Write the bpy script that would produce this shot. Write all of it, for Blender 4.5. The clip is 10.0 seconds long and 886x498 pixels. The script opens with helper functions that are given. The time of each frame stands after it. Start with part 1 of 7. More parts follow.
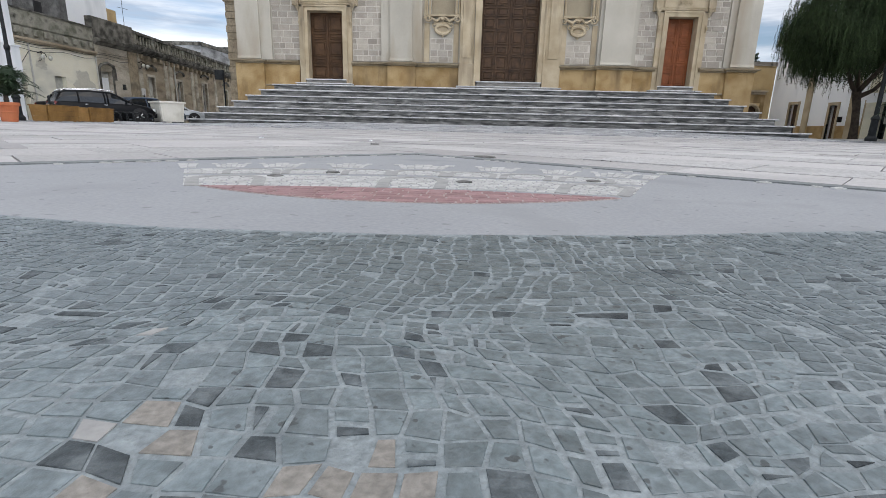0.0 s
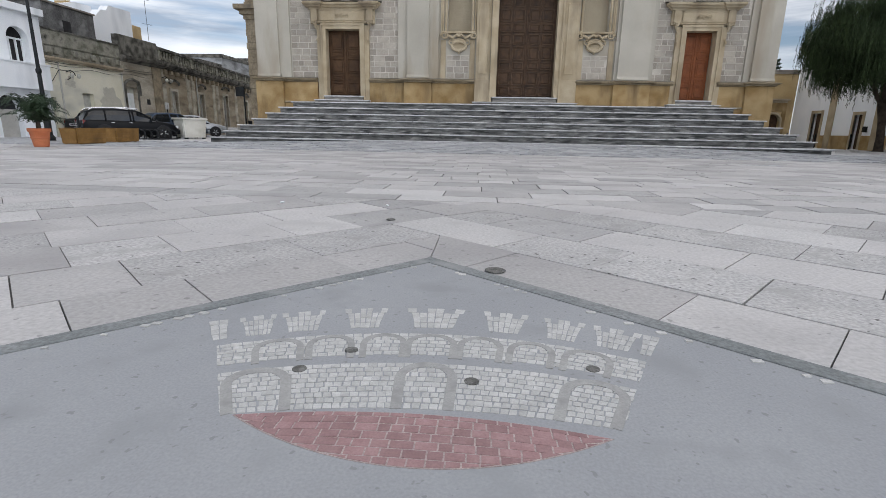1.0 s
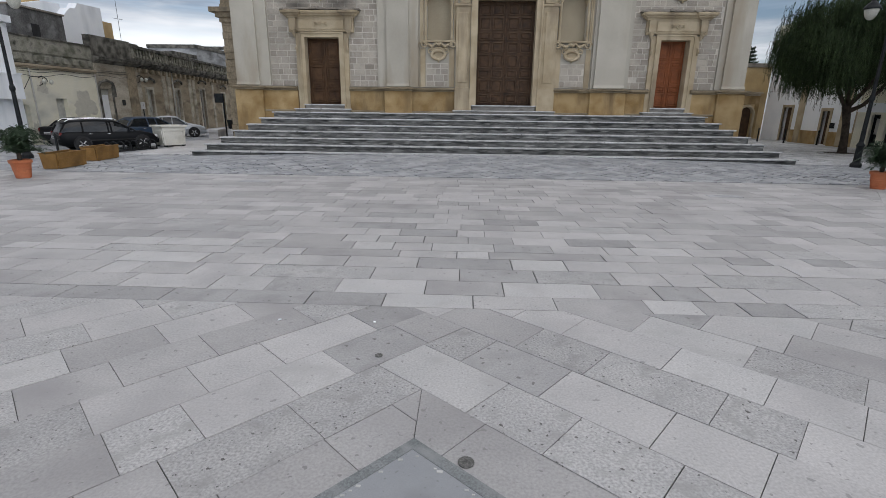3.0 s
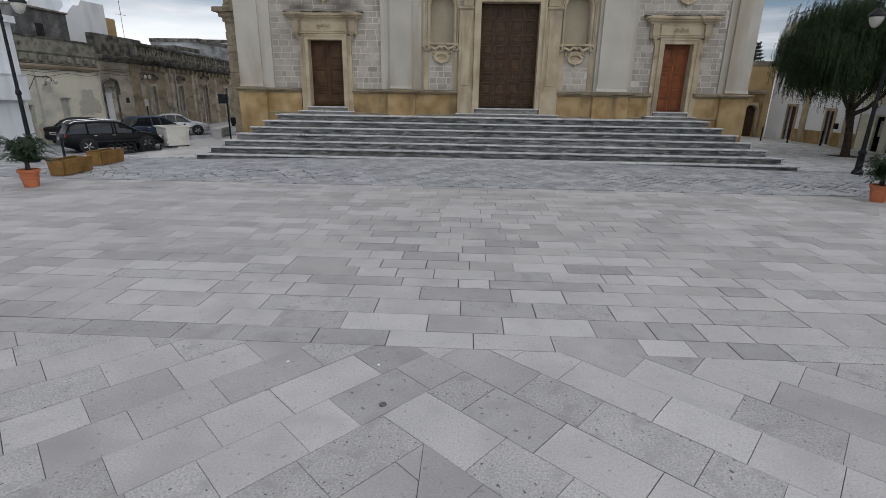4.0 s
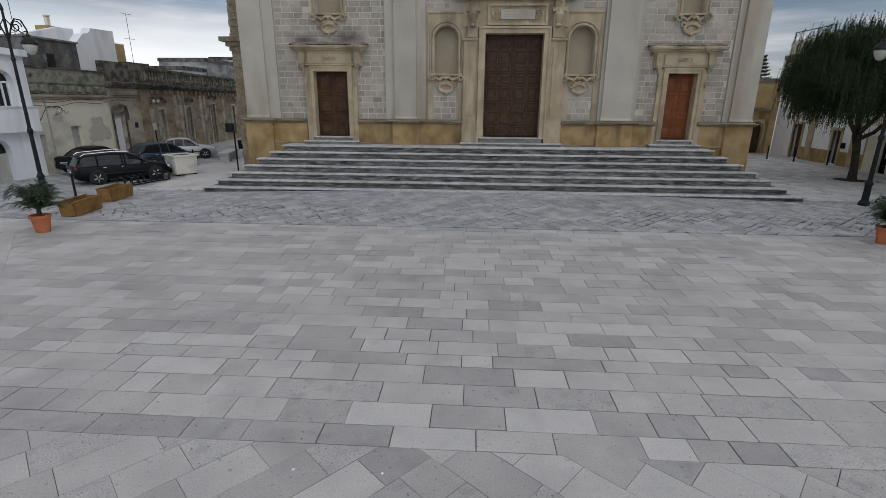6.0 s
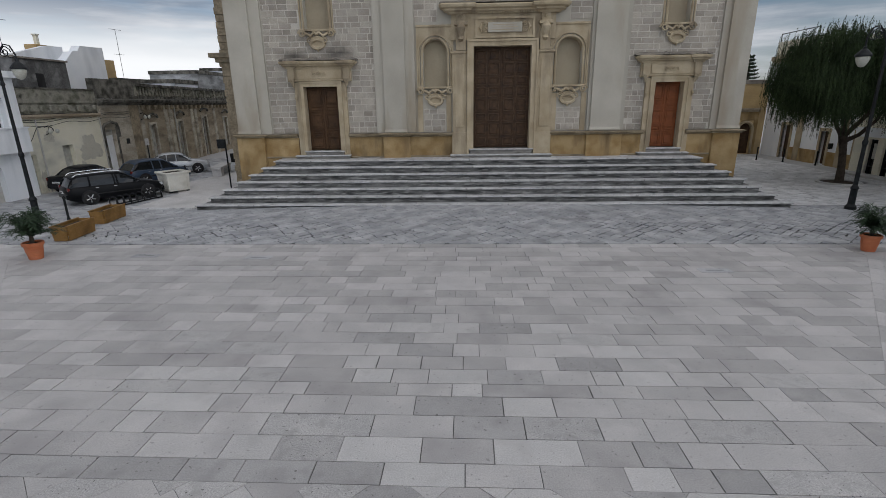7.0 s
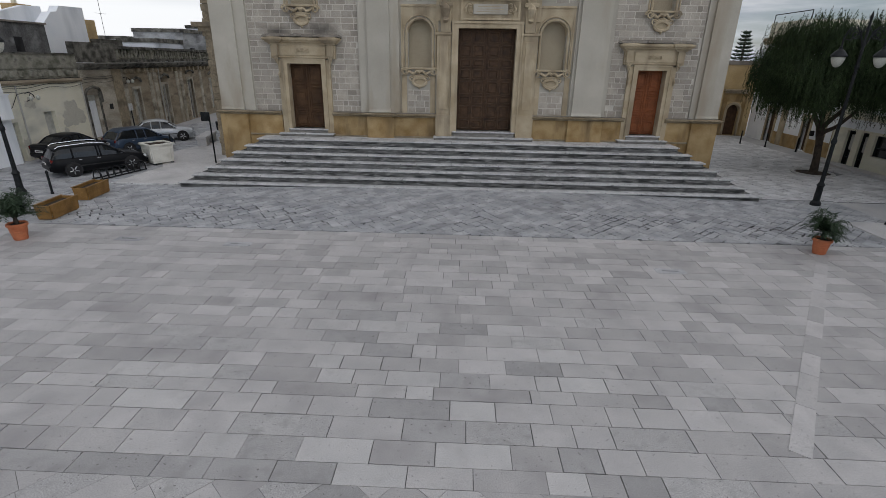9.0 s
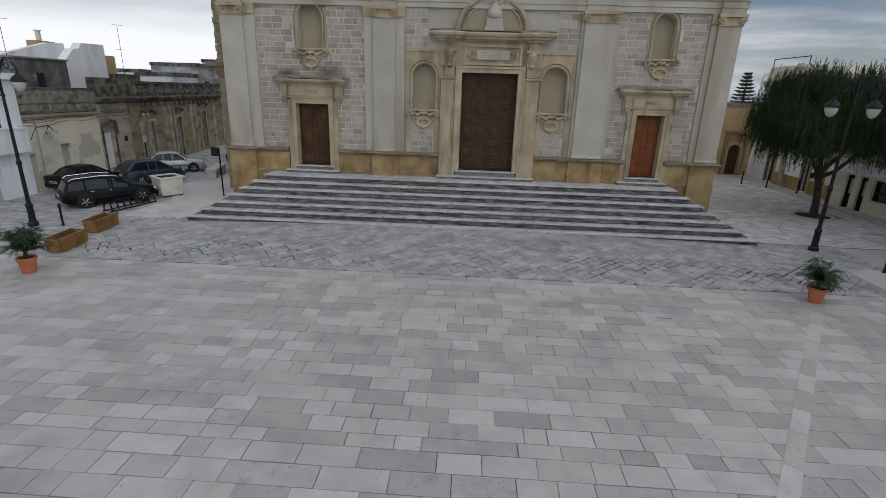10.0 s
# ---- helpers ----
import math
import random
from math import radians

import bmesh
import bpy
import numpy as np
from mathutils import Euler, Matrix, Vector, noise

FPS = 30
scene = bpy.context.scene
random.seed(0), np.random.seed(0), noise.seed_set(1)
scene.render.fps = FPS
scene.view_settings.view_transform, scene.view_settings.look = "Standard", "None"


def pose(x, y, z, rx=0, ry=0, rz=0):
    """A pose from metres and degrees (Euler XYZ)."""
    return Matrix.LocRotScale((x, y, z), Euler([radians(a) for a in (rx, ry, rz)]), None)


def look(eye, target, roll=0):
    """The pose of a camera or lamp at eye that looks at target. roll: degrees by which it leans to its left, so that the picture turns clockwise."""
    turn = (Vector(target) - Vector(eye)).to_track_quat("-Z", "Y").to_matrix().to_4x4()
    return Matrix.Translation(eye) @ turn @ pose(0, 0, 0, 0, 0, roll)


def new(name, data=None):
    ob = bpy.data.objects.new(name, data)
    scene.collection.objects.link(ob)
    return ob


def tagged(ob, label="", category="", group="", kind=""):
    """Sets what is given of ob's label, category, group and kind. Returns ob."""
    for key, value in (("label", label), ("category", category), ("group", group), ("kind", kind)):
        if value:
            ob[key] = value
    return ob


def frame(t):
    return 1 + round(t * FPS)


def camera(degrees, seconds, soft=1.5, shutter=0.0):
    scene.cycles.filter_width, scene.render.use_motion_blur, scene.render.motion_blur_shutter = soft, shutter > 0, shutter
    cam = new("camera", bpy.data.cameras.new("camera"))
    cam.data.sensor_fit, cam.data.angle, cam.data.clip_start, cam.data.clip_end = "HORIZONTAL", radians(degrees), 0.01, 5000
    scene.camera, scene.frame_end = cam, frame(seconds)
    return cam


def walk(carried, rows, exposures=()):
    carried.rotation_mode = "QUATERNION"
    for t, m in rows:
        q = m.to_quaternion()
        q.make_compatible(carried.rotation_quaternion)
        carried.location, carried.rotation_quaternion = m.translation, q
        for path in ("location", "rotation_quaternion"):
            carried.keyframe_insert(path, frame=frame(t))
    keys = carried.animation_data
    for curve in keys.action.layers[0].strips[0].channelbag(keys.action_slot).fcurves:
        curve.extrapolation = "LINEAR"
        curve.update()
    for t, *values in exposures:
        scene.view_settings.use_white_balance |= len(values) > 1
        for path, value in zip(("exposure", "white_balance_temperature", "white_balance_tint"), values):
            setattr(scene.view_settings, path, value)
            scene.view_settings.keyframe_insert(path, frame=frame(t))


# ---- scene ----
cam = camera(84.7, 10.0, soft=0.65)
# seconds, place of the eye, then degrees: yaw to the left, pitch up, lean to the right
ROWS = [
    (0.0, -0.968, -20.715, 0.118, 2.39, -14.02, -1.43),
    (0.5, -0.983, -20.697, 0.318, 3.68, -14.14, -1.28),
    (1.0, -0.964, -20.698, 0.587, 4.35, -13.66, -1.10),
    (1.5, -0.932, -20.743, 0.877, 3.48, -14.30, -1.86),
    (2.0, -0.917, -20.795, 1.198, 2.02, -16.65, -2.35),
    (2.5, -0.933, -20.852, 1.526, 2.22, -15.94, -0.61),
    (4.0, -0.942, -20.866, 2.385, 2.58, -17.44, -0.89),
    (4.5, -0.940, -20.837, 2.619, 2.47, -17.77, -0.46),
    (5.0, -0.928, -20.780, 2.907, 2.69, -18.04, -0.47),
    (5.5, -0.947, -20.671, 3.157, 3.22, -17.30, -0.81),
    (7.0, -0.802, -20.634, 3.785, 2.90, -16.76, 0.85),
    (7.5, -0.706, -20.650, 4.050, 2.03, -18.51, 0.85),
    (8.0, -0.562, -20.738, 4.266, 1.57, -19.00, 0.58),
    (8.5, -0.422, -20.793, 4.488, 1.46, -20.35, -0.15),
    (9.0, -0.271, -20.857, 4.715, 1.97, -21.28, -1.00),
    (9.5, -0.180, -20.876, 4.982, 2.41, -19.73, -1.11),
    (10.0, -0.050, -20.923, 5.150, 2.81, -18.03, -1.80),
]


def eye_pose(x, y, z, yaw, pitch, lean):
    a, b = radians(yaw), radians(pitch)
    ahead = Vector((-math.sin(a) * math.cos(b), math.cos(a) * math.cos(b), math.sin(b)))
    return look((x, y, z), Vector((x, y, z)) + ahead, -lean)


walk(cam, [(t, eye_pose(*row)) for t, *row in ROWS],
     exposures=[(0.0, 0.15), (0.5, 0.02), (1.0, -0.13), (2.5, -0.35), (4.0, -0.55), (5.5, -0.74), (10.0, -0.77)])

# ---- sky and light: a clouded evening sky, bright low in the west; broad sun lamp from the south-east ----
world = bpy.data.worlds.new("sky")
scene.world = world
world.use_nodes = True
wn, wl = world.node_tree.nodes, world.node_tree.links
wn.clear()
w_out = wn.new("ShaderNodeOutputWorld")
w_bg = wn.new("ShaderNodeBackground")
w_bg.inputs[1].default_value = 0.125
w_sky = wn.new("ShaderNodeTexSky")
w_sky.sky_type = "NISHITA"
w_sky.sun_disc = False
w_sky.sun_elevation = radians(45)
w_sky.sun_rotation = radians(140)
w_map = wn.new("ShaderNodeTexCoord")
w_sky.ozone_density = 3.0
w_scale = wn.new("ShaderNodeMapping")
w_scale.inputs["Scale"].default_value = (1.0, 1.0, 8.0)
w_scale.inputs["Rotation"].default_value = (radians(6), radians(-5), 0)
w_noise = wn.new("ShaderNodeTexNoise")
w_noise.inputs["Scale"].default_value = 2.3
w_noise.inputs["Detail"].default_value = 8
w_noise.inputs["Roughness"].default_value = 0.58
w_noise.inputs["Distortion"].default_value = 0.35
w_ramp = wn.new("ShaderNodeMapRange")
w_ramp.inputs["From Min"].default_value, w_ramp.inputs["From Max"].default_value = 0.40, 0.56
w_ramp.inputs["To Min"].default_value, w_ramp.inputs["To Max"].default_value = 0.25, 1.0
w_noise2 = wn.new("ShaderNodeTexNoise")
w_noise2.inputs["Scale"].default_value = 1.9
w_noise2.inputs["Detail"].default_value = 7
w_noise2.inputs["Roughness"].default_value = 0.55
w_cloud = wn.new("ShaderNodeValToRGB")
w_cloud.color_ramp.elements[0].position, w_cloud.color_ramp.elements[1].position = 0.43, 0.57
w_cloud.color_ramp.elements[0].color, w_cloud.color_ramp.elements[1].color = (3.6, 4.3, 5.4, 1), (8.6, 9.0, 9.7, 1)
w_mix = wn.new("ShaderNodeMix")
w_mix.data_type = "RGBA"
# clouds brighten towards the zenith, as under any overcast
w_high = wn.new("ShaderNodeValToRGB")
w_high.color_ramp.elements[0].position, w_high.color_ramp.elements[1].position = 0.22, 0.72
w_high.color_ramp.elements[0].color, w_high.color_ramp.elements[1].color = (1, 1, 1, 1), (1.63, 1.48, 1.33, 1)
w_lift = wn.new("ShaderNodeVectorMath")
w_lift.operation = "MULTIPLY"
# unseen south-east sky raised to light the west houses; a heavier bank in the north-east
w_way = wn.new("ShaderNodeVectorMath")
w_way.operation = "DOT_PRODUCT"
w_way.inputs[1].default_value = (0.77, -0.64, 0.0)
w_east = wn.new("ShaderNodeMapRange")
w_east.inputs["From Min"].default_value, w_east.inputs["From Max"].default_value = 0.30, 0.90
w_east.inputs["To Min"].default_value, w_east.inputs["To Max"].default_value = 1.0, 2.2
w_bank = wn.new("ShaderNodeMapRange")
w_bank.inputs["From Min"].default_value, w_bank.inputs["From Max"].default_value = 0.10, 0.50
w_bank.inputs["To Min"].default_value, w_bank.inputs["To Max"].default_value = 1.0, 0.82
w_both = wn.new("ShaderNodeMath")
w_both.operation = "MULTIPLY"
w_gain = wn.new("ShaderNodeVectorMath")
w_gain.operation = "SCALE"
# thin bright haze low in the west, where the clouds end
w_split = wn.new("ShaderNodeSeparateXYZ")
w_low = wn.new("ShaderNodeMapRange")
w_low.inputs["From Min"].default_value, w_low.inputs["From Max"].default_value = 0.07, 0.16
w_low.inputs["To Min"].default_value, w_low.inputs["To Max"].default_value = 0.92, 0.0
w_west = wn.new("ShaderNodeMapRange")
w_west.inputs["From Min"].default_value, w_west.inputs["From Max"].default_value = 0.10, -0.42
w_west.inputs["To Min"].default_value, w_west.inputs["To Max"].default_value = 0.05, 1.0
w_glow = wn.new("ShaderNodeMath")
w_glow.operation = "MULTIPLY"
w_haze = wn.new("ShaderNodeMix")
w_haze.data_type = "RGBA"
w_haze.inputs[7].default_value = (13.6, 13.8, 14.1, 1)
wl.new(w_map.outputs["Generated"], w_scale.inputs["Vector"])
wl.new(w_map.outputs["Generated"], w_split.inputs[0])
wl.new(w_scale.outputs[0], w_noise.inputs["Vector"])
wl.new(w_scale.outputs[0], w_noise2.inputs["Vector"])
wl.new(w_noise.outputs["Fac"], w_ramp.inputs["Value"])
wl.new(w_noise2.outputs["Fac"], w_cloud.inputs[0])
wl.new(w_ramp.outputs[0], w_mix.inputs[0])
wl.new(w_sky.outputs[0], w_mix.inputs[6])
wl.new(w_cloud.outputs[0], w_mix.inputs[7])
wl.new(w_split.outputs[2], w_low.inputs["Value"])
wl.new(w_split.outputs[2], w_high.inputs[0])
wl.new(w_split.outputs[0], w_west.inputs["Value"])
wl.new(w_low.outputs[0], w_glow.inputs[0])
wl.new(w_west.outputs[0], w_glow.inputs[1])
wl.new(w_glow.outputs[0], w_haze.inputs[0])
wl.new(w_mix.outputs[2], w_lift.inputs[0])
wl.new(w_high.outputs[0], w_lift.inputs[1])
wl.new(w_map.outputs["Generated"], w_way.inputs[0])
wl.new(w_way.outputs["Value"], w_east.inputs["Value"])
wl.new(w_split.outputs[0], w_bank.inputs["Value"])
wl.new(w_east.outputs[0], w_both.inputs[0])
wl.new(w_bank.outputs[0], w_both.inputs[1])
wl.new(w_lift.outputs[0], w_gain.inputs[0])
wl.new(w_both.outputs[0], w_gain.inputs["Scale"])
wl.new(w_gain.outputs[0], w_haze.inputs[6])
wl.new(w_haze.outputs[2], w_bg.inputs[0])
wl.new(w_bg.outputs[0], w_out.inputs[0])

sun = new("sun", bpy.data.lights.new("sun", "SUN"))
sun.data.energy = 0.72
sun.data.angle = radians(120)
sun.data.color = (1.0, 0.95, 0.88)
sun.matrix_world = look((14, -17, 22), (0, 0, 0))

# ---- materials ----
def material(name, colors, scale=4.0, rough=0.8, bump=0.2, grain=60.0, stain=None, stain_scale=1.2, vary=0.0, metal=0.0,
             per_island=False, spec=0.3, streak=False, coat=0.0, grain_amount=0.25, spots=None, blots=(), stretch=None):
    """Two colours blended by a slow noise, fine grain, optional stains of a third colour, and a shift of value piece by piece."""
    m = bpy.data.materials.new(name)
    m.use_nodes = True
    n, l = m.node_tree.nodes, m.node_tree.links
    b = n["Principled BSDF"]
    b.inputs["Roughness"].default_value = rough
    b.inputs["Metallic"].default_value = metal
    b.inputs["Specular IOR Level"].default_value = spec
    b.inputs["Coat Weight"].default_value = coat
    geo = n.new("ShaderNodeNewGeometry")

    def noise_at(size, detail, stretch=None):
        t = n.new("ShaderNodeTexNoise")
        t.inputs["Scale"].default_value = size
        t.inputs["Detail"].default_value = detail
        if stretch:
            mp = n.new("ShaderNodeMapping")
            mp.inputs["Scale"].default_value = stretch
            l.new(geo.outputs["Position"], mp.inputs["Vector"])
            l.new(mp.outputs[0], t.inputs["Vector"])
        else:
            l.new(geo.outputs["Position"], t.inputs["Vector"])
        return t.outputs["Fac"]

    def ramp(value, lo, hi):
        r = n.new("ShaderNodeMapRange")
        r.inputs["From Min"].default_value, r.inputs["From Max"].default_value = lo, hi
        l.new(value, r.inputs["Value"])
        return r.outputs[0]

    def mix(fac, a, c, blend="MIX"):
        x = n.new("ShaderNodeMix")
        x.data_type, x.blend_type = "RGBA", blend
        for slot, value in ((0, fac), (6, a), (7, c)):
            if isinstance(value, (int, float)):
                x.inputs[slot].default_value = value
            elif isinstance(value, tuple):
                x.inputs[slot].default_value = (*value, 1)
            else:
                l.new(value, x.inputs[slot])
        return x.outputs[2]

    col = mix(ramp(noise_at(scale, 5, stretch), 0.35, 0.65), colors[0], colors[1])
    fine = noise_at(grain, 3)
    shade = n.new("ShaderNodeCombineColor")
    g = ramp(fine, 0.3, 0.7)
    for k in range(3):
        l.new(g, shade.inputs[k])
    col = mix(grain_amount, col, mix(1.0, col, shade.outputs[0], "OVERLAY"))
    if stain:
        s = noise_at(stain_scale, 6, (1, 1, 0.22) if streak else stretch)
        col = mix(ramp(s, 0.52, 0.72), col, stain)
    if spots:
        col = mix(ramp(noise_at(spots[1], 2), 0.665, 0.70), col, spots[0])
    for x0, z0, rx, rz, tint in blots:
        # a soot stain on a wall, ragged at its rim
        flat = n.new("ShaderNodeMapping")
        flat.inputs["Location"].default_value = (-x0 / rx, 0, -z0 / rz)
        flat.inputs["Scale"].default_value = (1 / rx, 0, 1 / rz)
        l.new(geo.outputs["Position"], flat.inputs["Vector"])
        far_ = n.new("ShaderNodeVectorMath")
        far_.operation = "LENGTH"
        l.new(flat.outputs[0], far_.inputs[0])
        rag = n.new("ShaderNodeMath")
        rag.operation = "MULTIPLY_ADD"
        l.new(noise_at(3.5, 5), rag.inputs[0])
        rag.inputs[1].default_value = 0.9
        l.new(far_.outputs["Value"], rag.inputs[2])
        fade = n.new("ShaderNodeMath")
        fade.operation = "MULTIPLY"
        l.new(ramp(rag.outputs[0], 1.45, 0.55), fade.inputs[0])
        fade.inputs[1].default_value = 0.75
        col = mix(fade.outputs[0], col, tint)
    if vary:
        if per_island:
            rnd = geo.outputs["Random Per Island"]
        else:
            rnd = n.new("ShaderNodeObjectInfo").outputs["Random"]
        hsv = n.new("ShaderNodeHueSaturation")
        v = n.new("ShaderNodeMapRange")
        v.inputs["To Min"].default_value, v.inputs["To Max"].default_value = 1 - vary, 1 + vary
        l.new(rnd, v.inputs["Value"])
        l.new(v.outputs[0], hsv.inputs["Value"])
        l.new(col, hsv.inputs["Color"])
        col = hsv.outputs[0]
    l.new(col, b.inputs["Base Color"])
    if bump:
        bp = n.new("ShaderNodeBump")
        bp.inputs["Strength"].default_value = bump
        bp.inputs["Distance"].default_value = 0.01
        l.new(fine, bp.inputs["Height"])
        l.new(bp.outputs[0], b.inputs["Normal"])
    return m


M = {}
# soot over the cornice of the west side door: middle, half width, half height
SOOT = [(-7.75, 5.66, 0.75, 0.30, (0.055, 0.05, 0.045)), (-5.95, 5.72, 0.85, 0.36, (0.05, 0.046, 0.042))]
M["slab"] = material("paving limestone", [(0.395, 0.387, 0.384), (0.458, 0.446, 0.440)], 1.6, 0.75, 0.12, 60, (0.335, 0.325, 0.325), 0.9, 0.16, spots=((0.29, 0.283, 0.28), 17.0), grain_amount=0.13)
M["slab_join"] = material("paving limestone far", [(0.395, 0.387, 0.384), (0.458, 0.446, 0.440)], 1.6, 0.75, 0.12, 60, (0.335, 0.325, 0.325), 0.9, 0.16, per_island=True, spots=((0.29, 0.283, 0.28), 17.0), grain_amount=0.13)
M["slab_pit"] = material("pitted limestone", [(0.385, 0.38, 0.378), (0.435, 0.428, 0.422)], 2.2, 0.8, 0.25, 60, (0.33, 0.325, 0.318), 6.0, 0.1, spots=((0.13, 0.125, 0.12), 26.0), grain_amount=0.25)
M["slab_pale"] = material("bleached limestone", [(0.455, 0.45, 0.445), (0.505, 0.495, 0.488)], 1.8, 0.75, 0.15, 60, (0.41, 0.40, 0.395), 2.5, 0.06, spots=((0.33, 0.32, 0.315), 21.0), grain_amount=0.14)
M["slab_dark"] = material("greyer limestone", [(0.33, 0.325, 0.324), (0.375, 0.37, 0.367)], 2.0, 0.75, 0.15, 60, (0.29, 0.285, 0.283), 3.0, 0.08, spots=((0.19, 0.185, 0.18), 15.0), grain_amount=0.14)
M["joint"] = material("joint sand", [(0.10, 0.10, 0.098), (0.21, 0.207, 0.20)], 3, 0.95, 0.3, 120)
M["basole"] = material("old paving stone", [(0.31, 0.32, 0.335), (0.42, 0.425, 0.435)], 1.6, 0.65, 0.4, 50, (0.25, 0.255, 0.265), 1.2, 0.17, per_island=True, spots=((0.14, 0.14, 0.14), 9.0))
M["basole_piece"] = material("old paving stone near", [(0.31, 0.32, 0.335), (0.42, 0.425, 0.435)], 1.6, 0.65, 0.4, 50, (0.25, 0.255, 0.265), 1.2, 0.17, spots=((0.14, 0.14, 0.14), 9.0))
M["dark_joint"] = material("dark joint", [(0.19, 0.195, 0.20), (0.27, 0.275, 0.28)], 2, 0.95, 0.4, 80, (0.08, 0.08, 0.08), 1.3)
M["cover_iron"] = material("rusty grey iron", [(0.085, 0.085, 0.08), (0.15, 0.148, 0.14)], 40, 0.7, 0.4, 200, (0.22, 0.22, 0.21), 50.0)
M["street"] = material("street stone", [(0.40, 0.40, 0.405), (0.46, 0.455, 0.45)], 0.8, 0.8, 0.2, 30, (0.34, 0.34, 0.34), 0.5, grain_amount=0.12)
M["concrete"] = material("pale concrete", [(0.50, 0.49, 0.485), (0.55, 0.54, 0.53)], 1.5, 0.85, 0.25, 70, (0.40, 0.395, 0.39), 0.7)
M["step"] = material("grey marble step", [(0.44, 0.442, 0.445), (0.57, 0.57, 0.572)], 2.6, 0.7, 0.25, 60, (0.27, 0.27, 0.27), 3.4, 0.10, spots=((0.18, 0.18, 0.178), 9.0))
# riser colour holds weathering and also the shade under the nosings
M["riser"] = material("weathered riser with nosing shade", [(0.034, 0.036, 0.035), (0.17, 0.17, 0.166)], 3.2, 0.85, 0.5, 50, (0.30, 0.30, 0.29), 4.5, 0.2, stretch=(0.55, 0.55, 3.2))
# fronts of thresholds and sills, darker than the step stone on top
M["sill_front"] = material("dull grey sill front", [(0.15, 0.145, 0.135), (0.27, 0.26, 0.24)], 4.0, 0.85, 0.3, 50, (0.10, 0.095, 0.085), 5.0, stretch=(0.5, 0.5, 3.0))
M["plaster"] = material("pale church stone", [(0.385, 0.36, 0.305), (0.465, 0.438, 0.376)], 0.7, 0.9, 0.10, 40, (0.315, 0.27, 0.203), 0.9, 0.05, streak=True, grain_amount=0.07)
M["trim_stone"] = material("honey carved stone", [(0.355, 0.288, 0.19), (0.475, 0.40, 0.282)], 1.6, 0.9, 0.2, 50, (0.21, 0.17, 0.12), 1.8, 0.07, streak=True, grain_amount=0.10)
M["plinth"] = material("ochre tufa plinth", [(0.27, 0.175, 0.073), (0.405, 0.295, 0.152)], 1.7, 0.9, 0.25, 30, (0.165, 0.114, 0.06), 1.7, 0.12, streak=True, grain_amount=0.12)
M["plinth_cap"] = material("weathered plinth moulding", [(0.20, 0.16, 0.10), (0.33, 0.275, 0.19)], 3.0, 0.9, 0.3, 40, (0.10, 0.085, 0.062), 2.4, stretch=(0.5, 1, 3.0))
M["dark_cap"] = material("weathered top of moulding", [(0.16, 0.145, 0.125), (0.26, 0.235, 0.2)], 3.0, 0.95, 0.5, 60)
M["ashlar"] = material("ashlar block", [(0.33, 0.297, 0.25), (0.40, 0.365, 0.315)], 2.4, 0.88, 0.3, 50, (0.27, 0.24, 0.205), 1.4, 0.21, grain_amount=0.2, blots=SOOT)
M["ashlar_join"] = material("ashlar block far", [(0.33, 0.297, 0.25), (0.40, 0.365, 0.315)], 2.4, 0.88, 0.3, 50, (0.27, 0.24, 0.205), 1.4, 0.21, per_island=True, grain_amount=0.2, blots=SOOT)
M["mortar"] = material("pale mortar", [(0.51, 0.48, 0.425), (0.62, 0.585, 0.52)], 3, 0.95, 0.2, 80, (0.44, 0.41, 0.355), 0.8, blots=SOOT)
M["niche"] = material("niche render", [(0.34, 0.29, 0.21), (0.38, 0.33, 0.24)], 1.2, 0.95, 0.15, 60)
M["door_dark"] = material("dark walnut door", [(0.049, 0.0265, 0.0135), (0.084, 0.046, 0.024)], 6.0, 0.6, 0.2, 40, (0.026, 0.0155, 0.009), 3.5)
# lighter than the leaves: wear plus edge highlights put into the colour
M["door_worn_lit"] = material("worn edges of walnut panels with painted highlights", [(0.057, 0.032, 0.0175), (0.112, 0.068, 0.041)], 5.0, 0.55, 0.3, 40, (0.045, 0.028, 0.0175), 3.0)
M["door_brown"] = material("brown door", [(0.0675, 0.0342, 0.0162), (0.108, 0.0576, 0.027)], 4.0, 0.65, 0.2, 40, (0.045, 0.0234, 0.0117), 2.0)
M["door_red"] = material("reddish door", [(0.19, 0.058, 0.020), (0.26, 0.085, 0.030)], 4.0, 0.6, 0.2, 40, (0.12, 0.042, 0.018), 2.0)
M["brick_side"] = material("rough tufa wall", [(0.26, 0.215, 0.15), (0.36, 0.30, 0.215)], 2.5, 0.95, 0.7, 12, (0.13, 0.11, 0.085), 1.5)
M["cream"] = material("cream limewash", [(0.70, 0.67, 0.54), (0.80, 0.77, 0.645)], 0.9, 0.9, 0.25, 30, (0.50, 0.495, 0.43), 0.9, 0.0, stretch=(1, 0.6, 1.0))
M["white"] = material("white limewash", [(0.80, 0.83, 0.865), (0.87, 0.89, 0.91)], 0.8, 0.9, 0.2, 30, (0.64, 0.67, 0.70), 0.9, streak=True)
M["bluewhite"] = material("blue-grey limewash", [(0.64, 0.67, 0.71), (0.74, 0.765, 0.80)], 0.8, 0.9, 0.2, 30, (0.36, 0.38, 0.41), 0.8, streak=True)
M["mould"] = material("mould-stained parapet", [(0.051, 0.0493, 0.0425), (0.2125, 0.204, 0.1785)], 2.6, 0.95, 0.5, 30, (0.02125, 0.02125, 0.01955), 1.2, streak=True)
